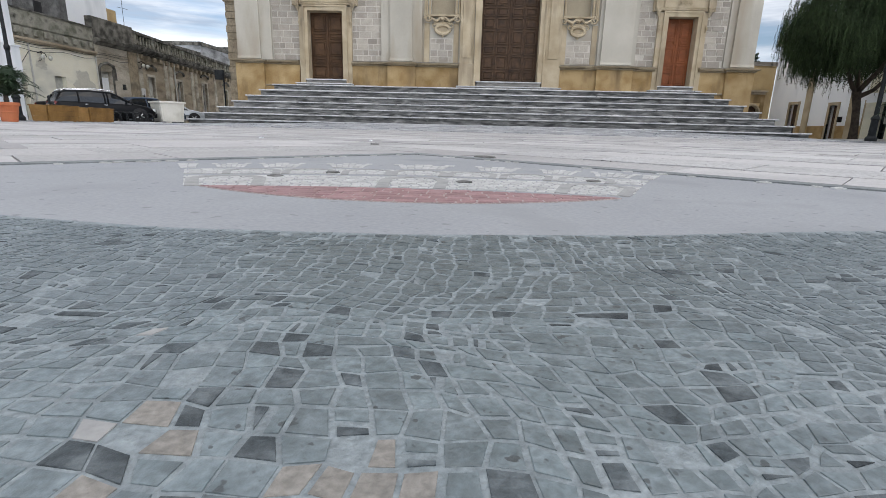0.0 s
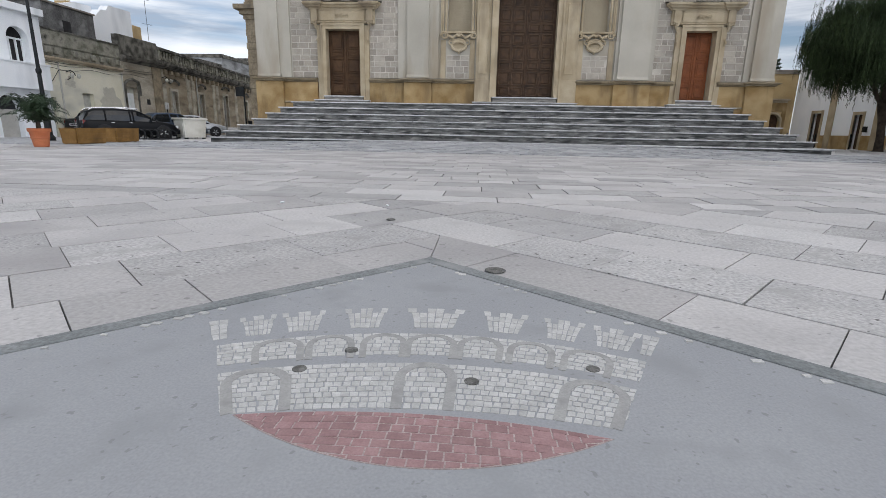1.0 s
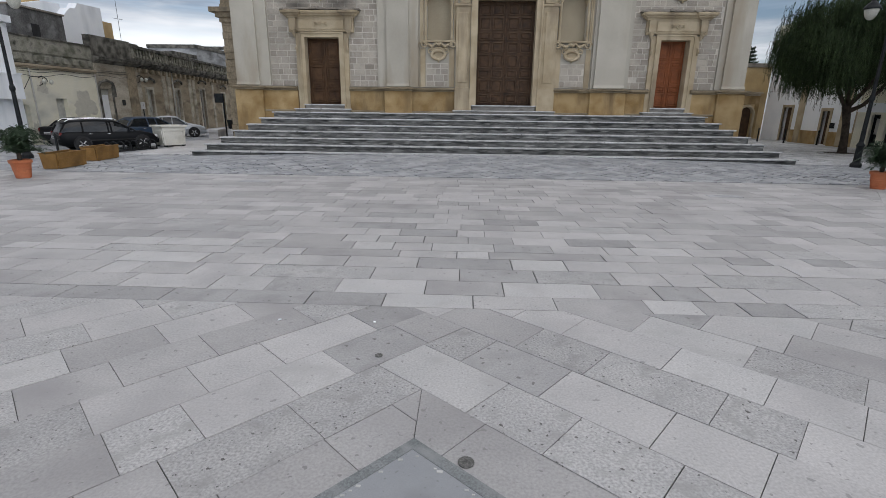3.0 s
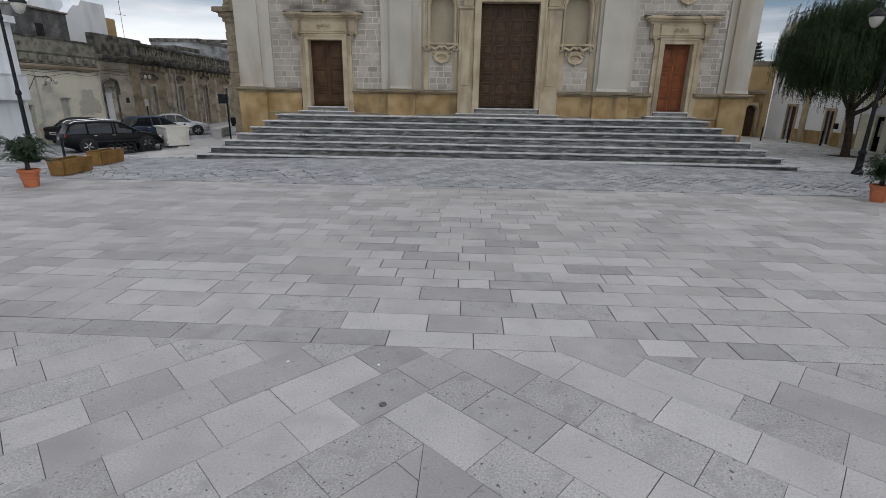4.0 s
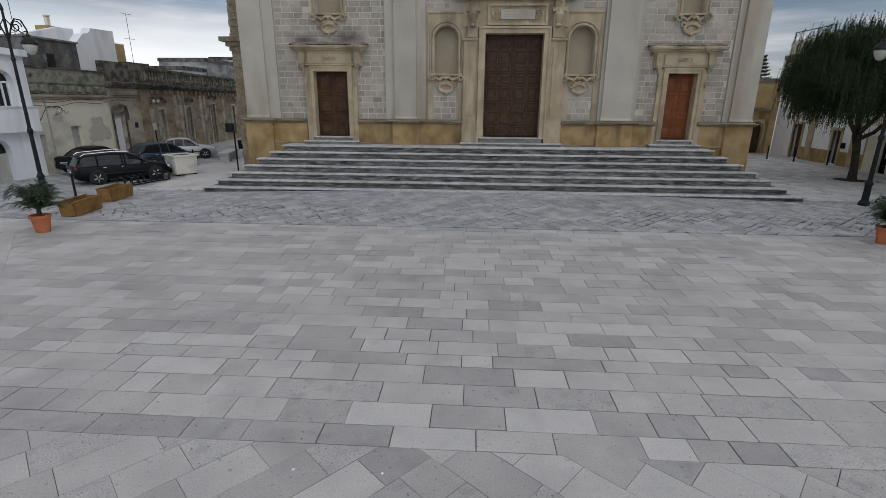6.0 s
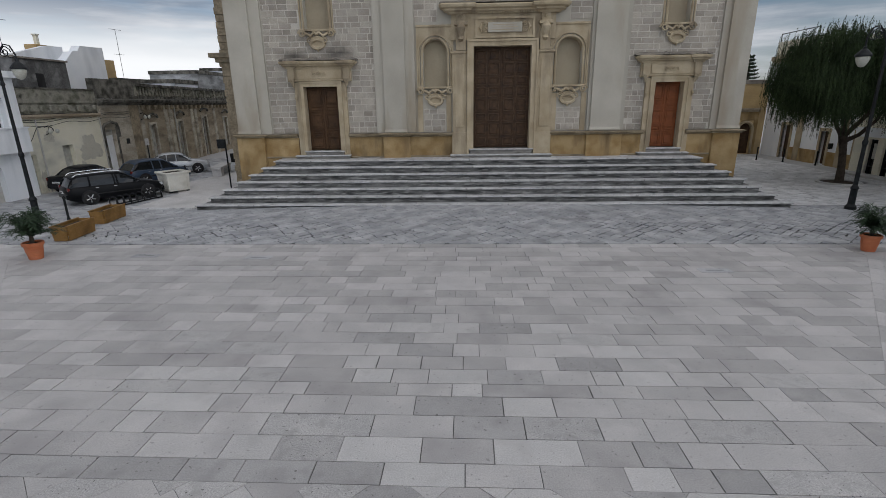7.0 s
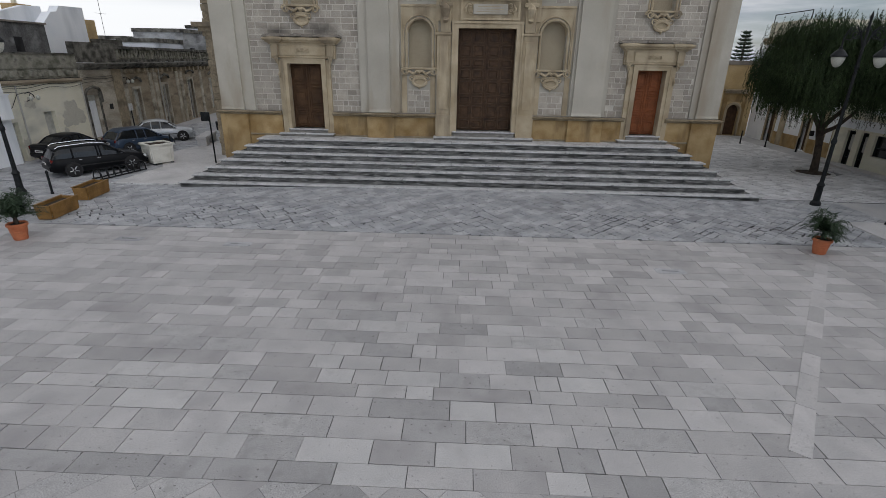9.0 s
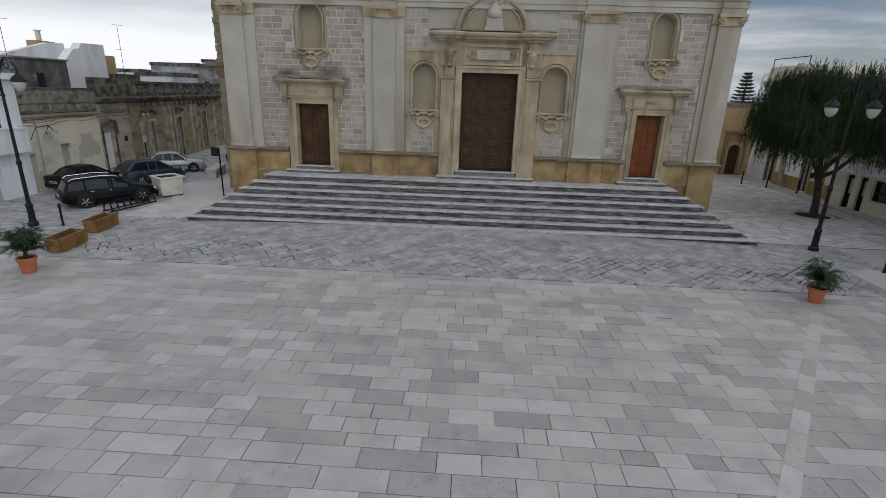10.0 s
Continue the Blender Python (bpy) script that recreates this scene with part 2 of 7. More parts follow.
M["old_stone"] = material("old house stone", [(0.27, 0.22, 0.155), (0.42, 0.36, 0.27)], 1.1, 0.95, 0.5, 25, (0.15, 0.12, 0.088), 1.4, stretch=(1, 0.38, 1.3))
M["dark_block"] = material("sooty block wall", [(0.075, 0.075, 0.075), (0.14, 0.14, 0.138)], 1.6, 0.95, 0.5, 14, (0.26, 0.26, 0.26), 1.5)
M["ochre"] = material("ochre house render", [(0.46, 0.33, 0.16), (0.53, 0.40, 0.22)], 0.8, 0.9, 0.25, 30, (0.34, 0.25, 0.14), 0.7)
M["frame_pale"] = material("pale shutter paint", [(0.42, 0.41, 0.38), (0.50, 0.49, 0.46)], 3, 0.7, 0.1, 60)
M["void"] = material("dark interior", [(0.012, 0.012, 0.013), (0.025, 0.025, 0.027)], 3, 0.6, 0.0)
M["iron"] = material("dark painted iron", [(0.0144, 0.016, 0.0176), (0.028, 0.0304, 0.032)], 6, 0.5, 0.15, 90, metal=0.6)
M["terracotta"] = material("terracotta", [(0.44, 0.135, 0.06), (0.52, 0.18, 0.085)], 5, 0.85, 0.3, 70, (0.36, 0.15, 0.085), 3.0)
M["planter"] = material("varnished planter wood", [(0.20, 0.105, 0.028), (0.26, 0.145, 0.045)], 4, 0.6, 0.25, 60, (0.14, 0.075, 0.022), 2.2)
M["soil"] = material("dark soil", [(0.03, 0.022, 0.016), (0.06, 0.045, 0.032)], 20, 1.0, 0.8, 80)
M["bin_white"] = material("ivory painted planter box", [(0.66, 0.645, 0.58), (0.73, 0.715, 0.65)], 2, 0.6, 0.1, 50, (0.52, 0.50, 0.44), 1.8)
M["bark"] = material("dark bark", [(0.035, 0.027, 0.021), (0.07, 0.055, 0.043)], 5, 0.95, 0.9, 30)
M["leaf"] = material("pepper tree leaves", [(0.016, 0.0288, 0.012), (0.0416, 0.064, 0.0256)], 1.3, 0.7, 0.0, 20, vary=0.45, per_island=True, spec=0.15)
M["palm"] = material("palm frond", [(0.014, 0.030, 0.014), (0.032, 0.056, 0.026)], 3, 0.6, 0.0, 20, vary=0.3, per_island=True)
M["conifer"] = material("araucaria green", [(0.0153, 0.0289, 0.0153), (0.0272, 0.0442, 0.0221)], 2, 0.8, 0.0, 20, vary=0.3, per_island=True)
M["car_black"] = material("black car paint", [(0.004, 0.0045, 0.0055), (0.006, 0.0065, 0.008)], 2, 0.35, 0.0, 200, spec=0.14)
M["car_blue"] = material("dark blue car paint", [(0.022, 0.04, 0.07), (0.03, 0.05, 0.085)], 2, 0.3, 0.0, 200, coat=0.2, spec=0.35)
M["car_silver"] = material("silver car paint", [(0.42, 0.44, 0.46), (0.48, 0.50, 0.52)], 2, 0.3, 0.0, 200, coat=0.5, metal=0.3, spec=0.5)
M["car_glass"] = material("tinted car glass", [(0.008, 0.010, 0.012), (0.014, 0.017, 0.02)], 2, 0.08, 0.0, 200, spec=0.4)
M["rubber"] = material("tyre rubber", [(0.015, 0.015, 0.015), (0.03, 0.03, 0.03)], 8, 0.85, 0.2, 60)
M["rim"] = material("alloy rim", [(0.40, 0.41, 0.42), (0.50, 0.51, 0.52)], 5, 0.35, 0.0, 60, metal=0.8)
M["chrome"] = material("bright metal", [(0.60, 0.61, 0.62), (0.68, 0.69, 0.70)], 5, 0.25, 0.0, 60, metal=0.9)
M["lamp_glass"] = material("opal lantern glass", [(0.42, 0.42, 0.37), (0.50, 0.50, 0.44)], 5, 0.3, 0.0, 60, spec=0.5)
M["red_light"] = material("red light lens", [(0.12, 0.012, 0.010), (0.16, 0.018, 0.014)], 5, 0.2, 0.0, 60, spec=0.5)
M["clear_light"] = material("headlight lens", [(0.50, 0.52, 0.53), (0.60, 0.61, 0.62)], 5, 0.15, 0.0, 60, spec=0.6)
M["plate_white"] = material("white plate", [(0.60, 0.60, 0.60), (0.66, 0.66, 0.66)], 5, 0.4, 0.0, 60)
M["mosaic_grout"] = material("smooth grey mortar bed", [(0.285, 0.295, 0.31), (0.315, 0.325, 0.338)], 2.5, 0.7, 0.06, 160, (0.26, 0.27, 0.28), 5.0, grain_amount=0.08, spots=((0.225, 0.232, 0.24), 38.0))
M["tess_arch"] = material("grey-beige inlay", [(0.30, 0.30, 0.295), (0.35, 0.35, 0.34)], 12, 0.8, 0.1, 200, (0.26, 0.26, 0.255), 25.0, grain_amount=0.1)
M["band"] = material("grey border stone", [(0.175, 0.19, 0.192), (0.225, 0.238, 0.24)], 4, 0.8, 0.3, 90, (0.27, 0.28, 0.28), 6.0)
M["tess_white"] = material("white tessera", [(0.42, 0.42, 0.412), (0.50, 0.50, 0.49)], 30, 0.7, 0.1, 200, vary=0.11, per_island=True, grain_amount=0.1)
M["tess_white_piece"] = material("white tessera near", [(0.42, 0.42, 0.412), (0.50, 0.50, 0.49)], 30, 0.7, 0.1, 200, vary=0.11, grain_amount=0.1)
M["tess_red"] = material("red tessera", [(0.265, 0.16, 0.163), (0.32, 0.205, 0.205)], 30, 0.7, 0.1, 200, vary=0.16, grain_amount=0.1)
M["tess_grout"] = material("pale mosaic grout", [(0.36, 0.30, 0.29), (0.41, 0.35, 0.335)], 20, 0.9, 0.3, 200)
M["tess_blue"] = material("blue-green tessera", [(0.115, 0.146, 0.155), (0.165, 0.200, 0.212)], 60, 0.4, 0.15, 250, (0.085, 0.105, 0.11), 85.0, 0.2, spec=0.6, spots=((0.055, 0.065, 0.068), 130.0))
M["tess_dark"] = material("dark tessera", [(0.040, 0.050, 0.055), (0.105, 0.122, 0.13)], 60, 0.6, 0.3, 250, (0.17, 0.195, 0.205), 70.0, 0.3)
# buff tone of the blurred reflections on the blue field
M["tess_reflection"] = material("tessera with buff reflection painted in", [(0.225, 0.212, 0.192), (0.26, 0.245, 0.22)], 30, 0.7, 0.2, 250, vary=0.08)
M["tess_bed"] = material("blue-grey grout", [(0.195, 0.228, 0.24), (0.245, 0.278, 0.29)], 30, 0.6, 0.3, 220, (0.165, 0.19, 0.20), 40.0, spec=0.5)

M["open_joint"] = material("deep open joint", [(0.02, 0.02, 0.02), (0.07, 0.07, 0.07)], 3, 0.95, 0.4, 80, (0.20, 0.20, 0.20), 1.5)
M["mould_grey"] = material("grey render blotched with mould", [(0.20, 0.205, 0.205), (0.46, 0.47, 0.48)], 1.0, 0.95, 0.4, 25, (0.10, 0.10, 0.10), 1.2, stretch=(1, 0.5, 1.4))
M["mould_pale"] = material("lime-washed parapet with black mould", [(0.13, 0.13, 0.10), (0.40, 0.385, 0.33)], 2.6, 0.95, 0.5, 30, (0.035, 0.035, 0.028), 2.6, stretch=(1, 0.7, 0.9))
M["peeled"] = material("bare render where paint has peeled", [(0.47, 0.455, 0.39), (0.60, 0.575, 0.49)], 2.0, 0.95, 0.4, 30, (0.40, 0.385, 0.33), 2.0)
M["shutter"] = material("weathered grey-green shutter", [(0.44, 0.44, 0.40), (0.58, 0.58, 0.53)], 3.0, 0.8, 0.2, 50, (0.25, 0.25, 0.23), 2.0)
M["old_plaster"] = material("flaking pale house plaster", [(0.36, 0.32, 0.255), (0.55, 0.51, 0.43)], 1.3, 0.95, 0.4, 25, (0.17, 0.145, 0.11), 1.5, stretch=(1, 0.45, 1.2))
M["basole_pale"] = material("pale worn street stone", [(0.50, 0.503, 0.51), (0.61, 0.608, 0.61)], 1.6, 0.65, 0.3, 50, (0.40, 0.404, 0.408), 1.2, 0.14, per_island=True, spots=((0.22, 0.22, 0.22), 8.0))


# ---- building helpers ----
def thing(name, label, category, place=(0, 0, 0), turn=0.0, group="", kind=""):
    ob = new(name)
    ob.matrix_world = pose(*place, 0, 0, turn)
    return tagged(ob, label, category, group, kind)


def mesh_object(name, bm, mat, parent=None, smooth=False):
    me = bpy.data.meshes.new(name)
    bm.normal_update()
    bm.to_mesh(me)
    bm.free()
    me.materials.append(mat)
    if smooth:
        for p in me.polygons:
            p.use_smooth = True
    ob = new(name, me)
    if parent is not None:
        ob.parent = parent
    return ob


def part(name, bm, mat, parent, label="", smooth=False):
    ob = mesh_object(name, bm, mat, parent, smooth)
    return tagged(ob, label) if label else ob


def box(bm, x0, x1, y0, y1, z0, z1, bevel=0.0):
    v = [bm.verts.new(p) for p in ((x0, y0, z0), (x1, y0, z0), (x1, y1, z0), (x0, y1, z0), (x0, y0, z1), (x1, y0, z1), (x1, y1, z1), (x0, y1, z1))]
    fs = [bm.faces.new([v[i] for i in f]) for f in ((3, 2, 1, 0), (4, 5, 6, 7), (0, 1, 5, 4), (1, 2, 6, 5), (2, 3, 7, 6), (3, 0, 4, 7))]
    if bevel:
        es = {e for f in fs for e in f.edges}
        bmesh.ops.bevel(bm, geom=list(es), offset=bevel, segments=1, affect="EDGES")
    return bm


def boxes(*rows, bevel=0.0):
    bm = bmesh.new()
    for r in rows:
        box(bm, *r, bevel=bevel)
    return bm


def prism(bm, outline, lift, base=None):
    """A solid between the outline (3D points in order) and the same outline moved by lift."""
    lift = Vector(lift)
    a = [bm.verts.new(p) for p in outline]
    c = [bm.verts.new(Vector(p) + lift) for p in outline]
    k = len(a)
    bm.faces.new(a[::-1])
    bm.faces.new(c)
    for i in range(k):
        bm.faces.new((a[i], a[(i + 1) % k], c[(i + 1) % k], c[i]))
    return bm


def lathe(bm, profile, seg=20, centre=(0, 0, 0), cap=True):
    cx, cy, cz = centre
    rings = []
    for r, z in profile:
        rings.append([bm.verts.new((cx + r * math.cos(2 * math.pi * i / seg), cy + r * math.sin(2 * math.pi * i / seg), cz + z)) for i in range(seg)])
    for a, c in zip(rings, rings[1:]):
        for i in range(seg):
            bm.faces.new((a[i], a[(i + 1) % seg], c[(i + 1) % seg], c[i]))
    if cap:
        bm.faces.new(rings[0][::-1])
        bm.faces.new(rings[-1])
    return bm


def tube(bm, path, radii, seg=8):
    """A round tube along a path; radii is one number or one per point."""
    pts = [Vector(p) for p in path]
    if isinstance(radii, (int, float)):
        radii = [radii] * len(pts)
    rings, side = [], None
    for i, p in enumerate(pts):
        d = (pts[min(i + 1, len(pts) - 1)] - pts[max(i - 1, 0)]).normalized()
        if side is None:
            side = d.orthogonal().normalized()
        side = (side - d * side.dot(d)).normalized()
        up = d.cross(side)
        rings.append([bm.verts.new(p + radii[i] * (math.cos(2 * math.pi * k / seg) * side + math.sin(2 * math.pi * k / seg) * up)) for k in range(seg)])
    for a, c in zip(rings, rings[1:]):
        for k in range(seg):
            bm.faces.new((a[k], a[(k + 1) % seg], c[(k + 1) % seg], c[k]))
    bm.faces.new(rings[0][::-1])
    bm.faces.new(rings[-1])
    return bm


def holed_wall(bm, x0, x1, z0, z1, y0, y1, holes):
    """A wall of thickness y0..y1 with rectangular openings (x0, x1, z0, z1) that go through it, as one connected solid."""
    xs = sorted({x0, x1, *[h[0] for h in holes], *[h[1] for h in holes]})
    zs = sorted({z0, z1, *[h[2] for h in holes], *[h[3] for h in holes]})
    made = {}

    def vert(i, y, k):
        if (i, y, k) not in made:
            made[i, y, k] = bm.verts.new((xs[i], y, zs[k]))
        return made[i, y, k]

    def solid(i, k):
        if not (0 <= i < len(xs) - 1 and 0 <= k < len(zs) - 1):
            return False
        cx, cz = (xs[i] + xs[i + 1]) / 2, (zs[k] + zs[k + 1]) / 2
        return not any(h[0] < cx < h[1] and h[2] < cz < h[3] for h in holes)

    for i in range(len(xs) - 1):
        for k in range(len(zs) - 1):
            if not solid(i, k):
                continue
            bm.faces.new((vert(i, y0, k), vert(i + 1, y0, k), vert(i + 1, y0, k + 1), vert(i, y0, k + 1)))
            bm.faces.new((vert(i, y1, k + 1), vert(i + 1, y1, k + 1), vert(i + 1, y1, k), vert(i, y1, k)))
            for (ni, nk), (a, b) in (((i - 1, k), ((i, k), (i, k + 1))), ((i + 1, k), ((i + 1, k + 1), (i + 1, k))), ((i, k - 1), ((i + 1, k), (i, k))), ((i, k + 1), ((i, k + 1), (i + 1, k + 1)))):
                if not solid(ni, nk):
                    bm.faces.new((vert(a[0], y0, a[1]), vert(b[0], y0, b[1]), vert(b[0], y1, b[1]), vert(a[0], y1, a[1])))
    return bm


def moulding(bm, x0, x1, y, z, profile, ends=True):
    """A horizontal moulding on a wall at y: profile of (forward, height) points, returned to the wall at both ends by its own depth."""
    top = len(profile)
    left, right = [], []
    for out, h in profile:
        e = out if ends else 0
        left.append(bm.verts.new((x0 - e, y - out, z + h)))
        right.append(bm.verts.new((x1 + e, y - out, z + h)))
    for i in range(top - 1):
        bm.faces.new((left[i], right[i], right[i + 1], left[i + 1]))
    lw = [bm.verts.new((x0 - (p[0] if ends else 0), y + 0.02, z + p[1])) for p in profile]
    rw = [bm.verts.new((x1 + (p[0] if ends else 0), y + 0.02, z + p[1])) for p in profile]
    for i in range(top - 1):
        bm.faces.new((lw[i], left[i], left[i + 1], lw[i + 1]))
        bm.faces.new((right[i], rw[i], rw[i + 1], right[i + 1]))
    bm.faces.new((left[-1], right[-1], rw[-1], lw[-1]))
    bm.faces.new((lw[0], rw[0], right[0], left[0]))
    return bm


CORNICE = [(0.04, 0.0), (0.06, 0.05), (0.14, 0.09), (0.16, 0.13), (0.22, 0.16), (0.24, 0.22), (0.22, 0.24), (0.0, 0.30)]


def scroll(bm, x, y, z, r, way=1, depth=0.12, turns=1.6, seg=18):
    """A carved volute: a thick spiral ribbon standing off the wall."""
    pts = []
    for i in range(seg + 1):
        a = i / seg * turns * 2 * math.pi
        rr = r * (1 - 0.72 * i / seg)
        pts.append((x + way * rr * math.cos(a), y - depth * (0.5 + 0.5 * i / seg), z + rr * math.sin(a)))
    tube(bm, pts, [r * 0.24 * (1 - 0.3 * i / seg) for i in range(seg + 1)], 6)
    return bm


def smooth01(v):
    v = max(0.0, min(1.0, v))
    return v * v * (3 - 2 * v)


def ground_z(x, y):
    """The square rises a little towards the middle of the church steps."""
    return 0.2 * smooth01((y + 8.5) / 5.0) * max(0.0, 1 - (x / 11.5) ** 2) * smooth01((4 - y) / 4)


# ---- ground: one sheet to the horizon ----
bm = bmesh.new()
xs = [-2000, -300, -80, -40] + [x * 1.0 for x in range(-26, 27)] + [40, 80, 300, 2000]
ys = [-2000, -300, -80, -40] + [y * 1.0 for y in range(-26, 27)] + [40, 80, 300, 2000]
grid = [[bm.verts.new((x, y, ground_z(x, y) - 0.03)) for x in xs] for y in ys]
for j in range(len(ys) - 1):
    for i in range(len(xs) - 1):
        bm.faces.new((grid[j][i], grid[j][i + 1], grid[j + 1][i + 1], grid[j + 1][i]))
tagged(mesh_object("ground", bm, M["street"]), "worn pale stone street and square surface", "ground", kind="structure")

# ---- church ----
FACE_L, FACE_R, TOP = -10.4, 10.1, 13.0
PLAT, RISERS, TREAD, FRONT = 1.62, 7, 0.335, -3.2
PLINTH_TOP = 2.62
DOORS = [(-7.43, -6.03, 1.92, 4.48, "door_brown"), (-0.53, 1.74, 1.95, 5.88, "door_dark"), (6.60, 7.72, 1.92, 4.45, "door_red")]
NICHES = [(-2.52, -1.59, 4.40, 6.15), (2.74, 3.70, 4.40, 6.15), (-7.18, -6.23, 6.62, 8.25), (6.85, 7.65, 6.58, 8.18)]
church = thing("church", "pale stone baroque church facade with ochre plinth and three doors", "church")
holes = [(a, b, c, d) for a, b, c, d, _ in DOORS] + [(a, b, c, d) for a, b, c, d in NICHES]
bm = bmesh.new()
holed_wall(bm, FACE_L, FACE_R, -0.1, TOP, 0.0, 0.7, holes)
part("facade_wall", bm, M["plaster"], church)
part("side_wall", boxes((FACE_L, FACE_L + 0.7, 0.7, 26, -0.1, TOP)), M["brick_side"], church)
part("side_wall", boxes((FACE_R - 0.7, FACE_R, 0.7, 26, -0.1, TOP)), M["plaster"], church)
part("back_wall", boxes((FACE_L, FACE_R, 26, 26.7, -0.1, TOP)), M["plaster"], church)
part("roof", boxes((FACE_L, FACE_R, 0.0, 26.7, TOP, TOP + 0.4)), M["dark_cap"], church)


# ---- church steps, pyramid shaped ----
steps = thing("church_steps", "broad grey marble church steps with weathered risers, coloured darker for nosing shade", "steps", kind="structure")
RISE = PLAT / RISERS
STEP_L, STEP_R = -11.0, 10.75
step_rnd = random.Random(14)
for k in range(RISERS):
    inset = k * 0.40
    x0, x1, y0 = STEP_L + inset, STEP_R - inset, FRONT + k * TREAD
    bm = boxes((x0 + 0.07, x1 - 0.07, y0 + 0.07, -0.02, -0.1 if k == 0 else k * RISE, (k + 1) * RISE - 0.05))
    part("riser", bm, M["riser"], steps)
    # tread slabs, chipped and a little out of line with one another
    back = -0.02 if k == RISERS - 1 else y0 + TREAD + 0.12
    at = x0
    while at < x1 - 0.01:
        to = at + step_rnd.uniform(0.9, 1.9)
        if to > x1 - 0.6:
            to = x1
        slip, sink = step_rnd.uniform(-0.012, 0.022), step_rnd.uniform(0.0, 0.012)
        slab = bmesh.new()
        box(slab, at + 0.003, to - 0.003, y0 + slip, back, (k + 1) * RISE - 0.05, (k + 1) * RISE - sink, bevel=0.014)
        part("tread", slab, M["step"], steps)
        at = to


# ---- church: plinth, orders, doors, niches ----
PIL = [(-10.36, -8.93, -10.30, -9.38), (-4.49, -2.87, -4.12, -3.24), (4.03, 5.51, 4.16, 5.33), (8.92, 10.06, 9.16, 10.02)]
SPANS = [(FACE_L, -7.83), (-5.68, -1.36), (2.58, 6.34), (7.98, FACE_R)]
for a, b in SPANS:
    part("plinth", boxes((a, b, -0.10, 0.0, -0.1, PLINTH_TOP - 0.17)), M["plinth"], church, "ochre tufa plinth")
    cap = bmesh.new()
    moulding(cap, a, b, -0.10, PLINTH_TOP - 0.17, [(0.0, 0.0), (0.05, 0.012), (0.05, 0.05), (0.13, 0.07), (0.15, 0.13), (0.0, 0.17)], ends=False)
    part("plinth_moulding", cap, M["plinth_cap"], church)
    part("plinth_foot", boxes((a, b, -0.13, -0.10, PLAT, PLAT + 0.07), bevel=0.01), M["plinth_cap"], church)
    part("weathered_top", boxes((a + 0.02, b - 0.02, -0.17, -0.002, PLINTH_TOP - 0.012, PLINTH_TOP + 0.012)), M["dark_cap"], church)
for a, b, c, d in PIL:
    part("plinth_block", boxes((c - 0.12, d + 0.12 if d < 10 else d + 0.08, -0.23, -0.10, -0.1, PLINTH_TOP - 0.15), bevel=0.015), M["plinth"], church)
    cap = bmesh.new()
    moulding(cap, c - 0.12, min(d + 0.12, FACE_R), -0.23, PLINTH_TOP - 0.15, [(0.0, 0.0), (0.05, 0.012), (0.05, 0.05), (0.13, 0.07), (0.15, 0.11), (0.0, 0.145)])
    part("plinth_moulding", cap, M["plinth_cap"], church)
    part("pilaster_backing", boxes((a, b, -0.09, 0.0, PLINTH_TOP + 0.001, 7.86)), M["plaster"], church)
    p = part("pilaster", boxes((c, d, -0.19, -0.09, PLINTH_TOP + 0.15, 7.80)), M["plaster"], church)
    base = bmesh.new()
    moulding(base, c - 0.02, d + 0.02, -0.12, PLINTH_TOP, [(0.10, 0.0), (0.13, 0.04), (0.10, 0.08), (0.08, 0.12), (0.07, 0.16)], ends=False)
    part("pilaster_base", base, M["plaster"], p)
    capital = bmesh.new()
    for x0, x1 in ((c, d),):
        box(capital, x0 - 0.03, x1 + 0.03, -0.24, -0.09, 7.80, 7.88)
        box(capital, x0 - 0.10, x1 + 0.10, -0.32, -0.09, 8.10, 8.22)
        box(capital, x0 + 0.02, x1 - 0.02, -0.22, -0.09, 7.88, 8.10)
        scroll(capital, x0 + 0.05, -0.20, 7.97, 0.14, -1, 0.13)
        scroll(capital, x1 - 0.05, -0.20, 7.97, 0.14, 1, 0.13)
    box(capital, a - 0.02, b + 0.02, -0.16, -0.0, 7.86, 8.22)
    part("capital", capital, M["trim_stone"], p, "carved capital with volutes")
# entablature
ent = bmesh.new()
moulding(ent, FACE_L + 0.1, FACE_R - 0.1, -0.02, 8.22, [(0.10, 0.0), (0.10, 0.18), (0.14, 0.20), (0.14, 0.40), (0.20, 0.44), (0.13, 0.48), (0.13, 0.95), (0.24, 1.0), (0.42, 1.1), (0.50, 1.18), (0.52, 1.32), (0.0, 1.42)])
part("entablature", ent, M["plaster"], church)
for a, b, c, d in PIL:
    br = bmesh.new()
    moulding(br, c - 0.02, min(d + 0.02, 9.95), -0.14, 8.22, [(0.10, 0.0), (0.10, 0.18), (0.14, 0.20), (0.14, 0.40), (0.20, 0.44), (0.13, 0.48), (0.13, 0.95), (0.24, 1.0), (0.42, 1.1), (0.50, 1.18), (0.52, 1.32), (0.0, 1.42)], ends=False)
    part("entablature_break", br, M["plaster"], church)
# side wing on the west flank
wing = part("side_wing", boxes((-12.35, FACE_L - 0.1, 3.5, 22, -0.1, 11.0)), M["brick_side"], church, "rough tufa side wing")
wc = bmesh.new()
box(wc, -12.6, FACE_L - 0.11, 3.25, 22.2, 5.75, 5.95)
box(wc, -12.8, FACE_L - 0.11, 3.05, 22.4, 5.95, 6.15)
box(wc, -12.48, FACE_L - 0.11, 3.37, 22.1, 5.55, 5.75)
part("cornice", wc, M["brick_side"], wing)
sc = bmesh.new()
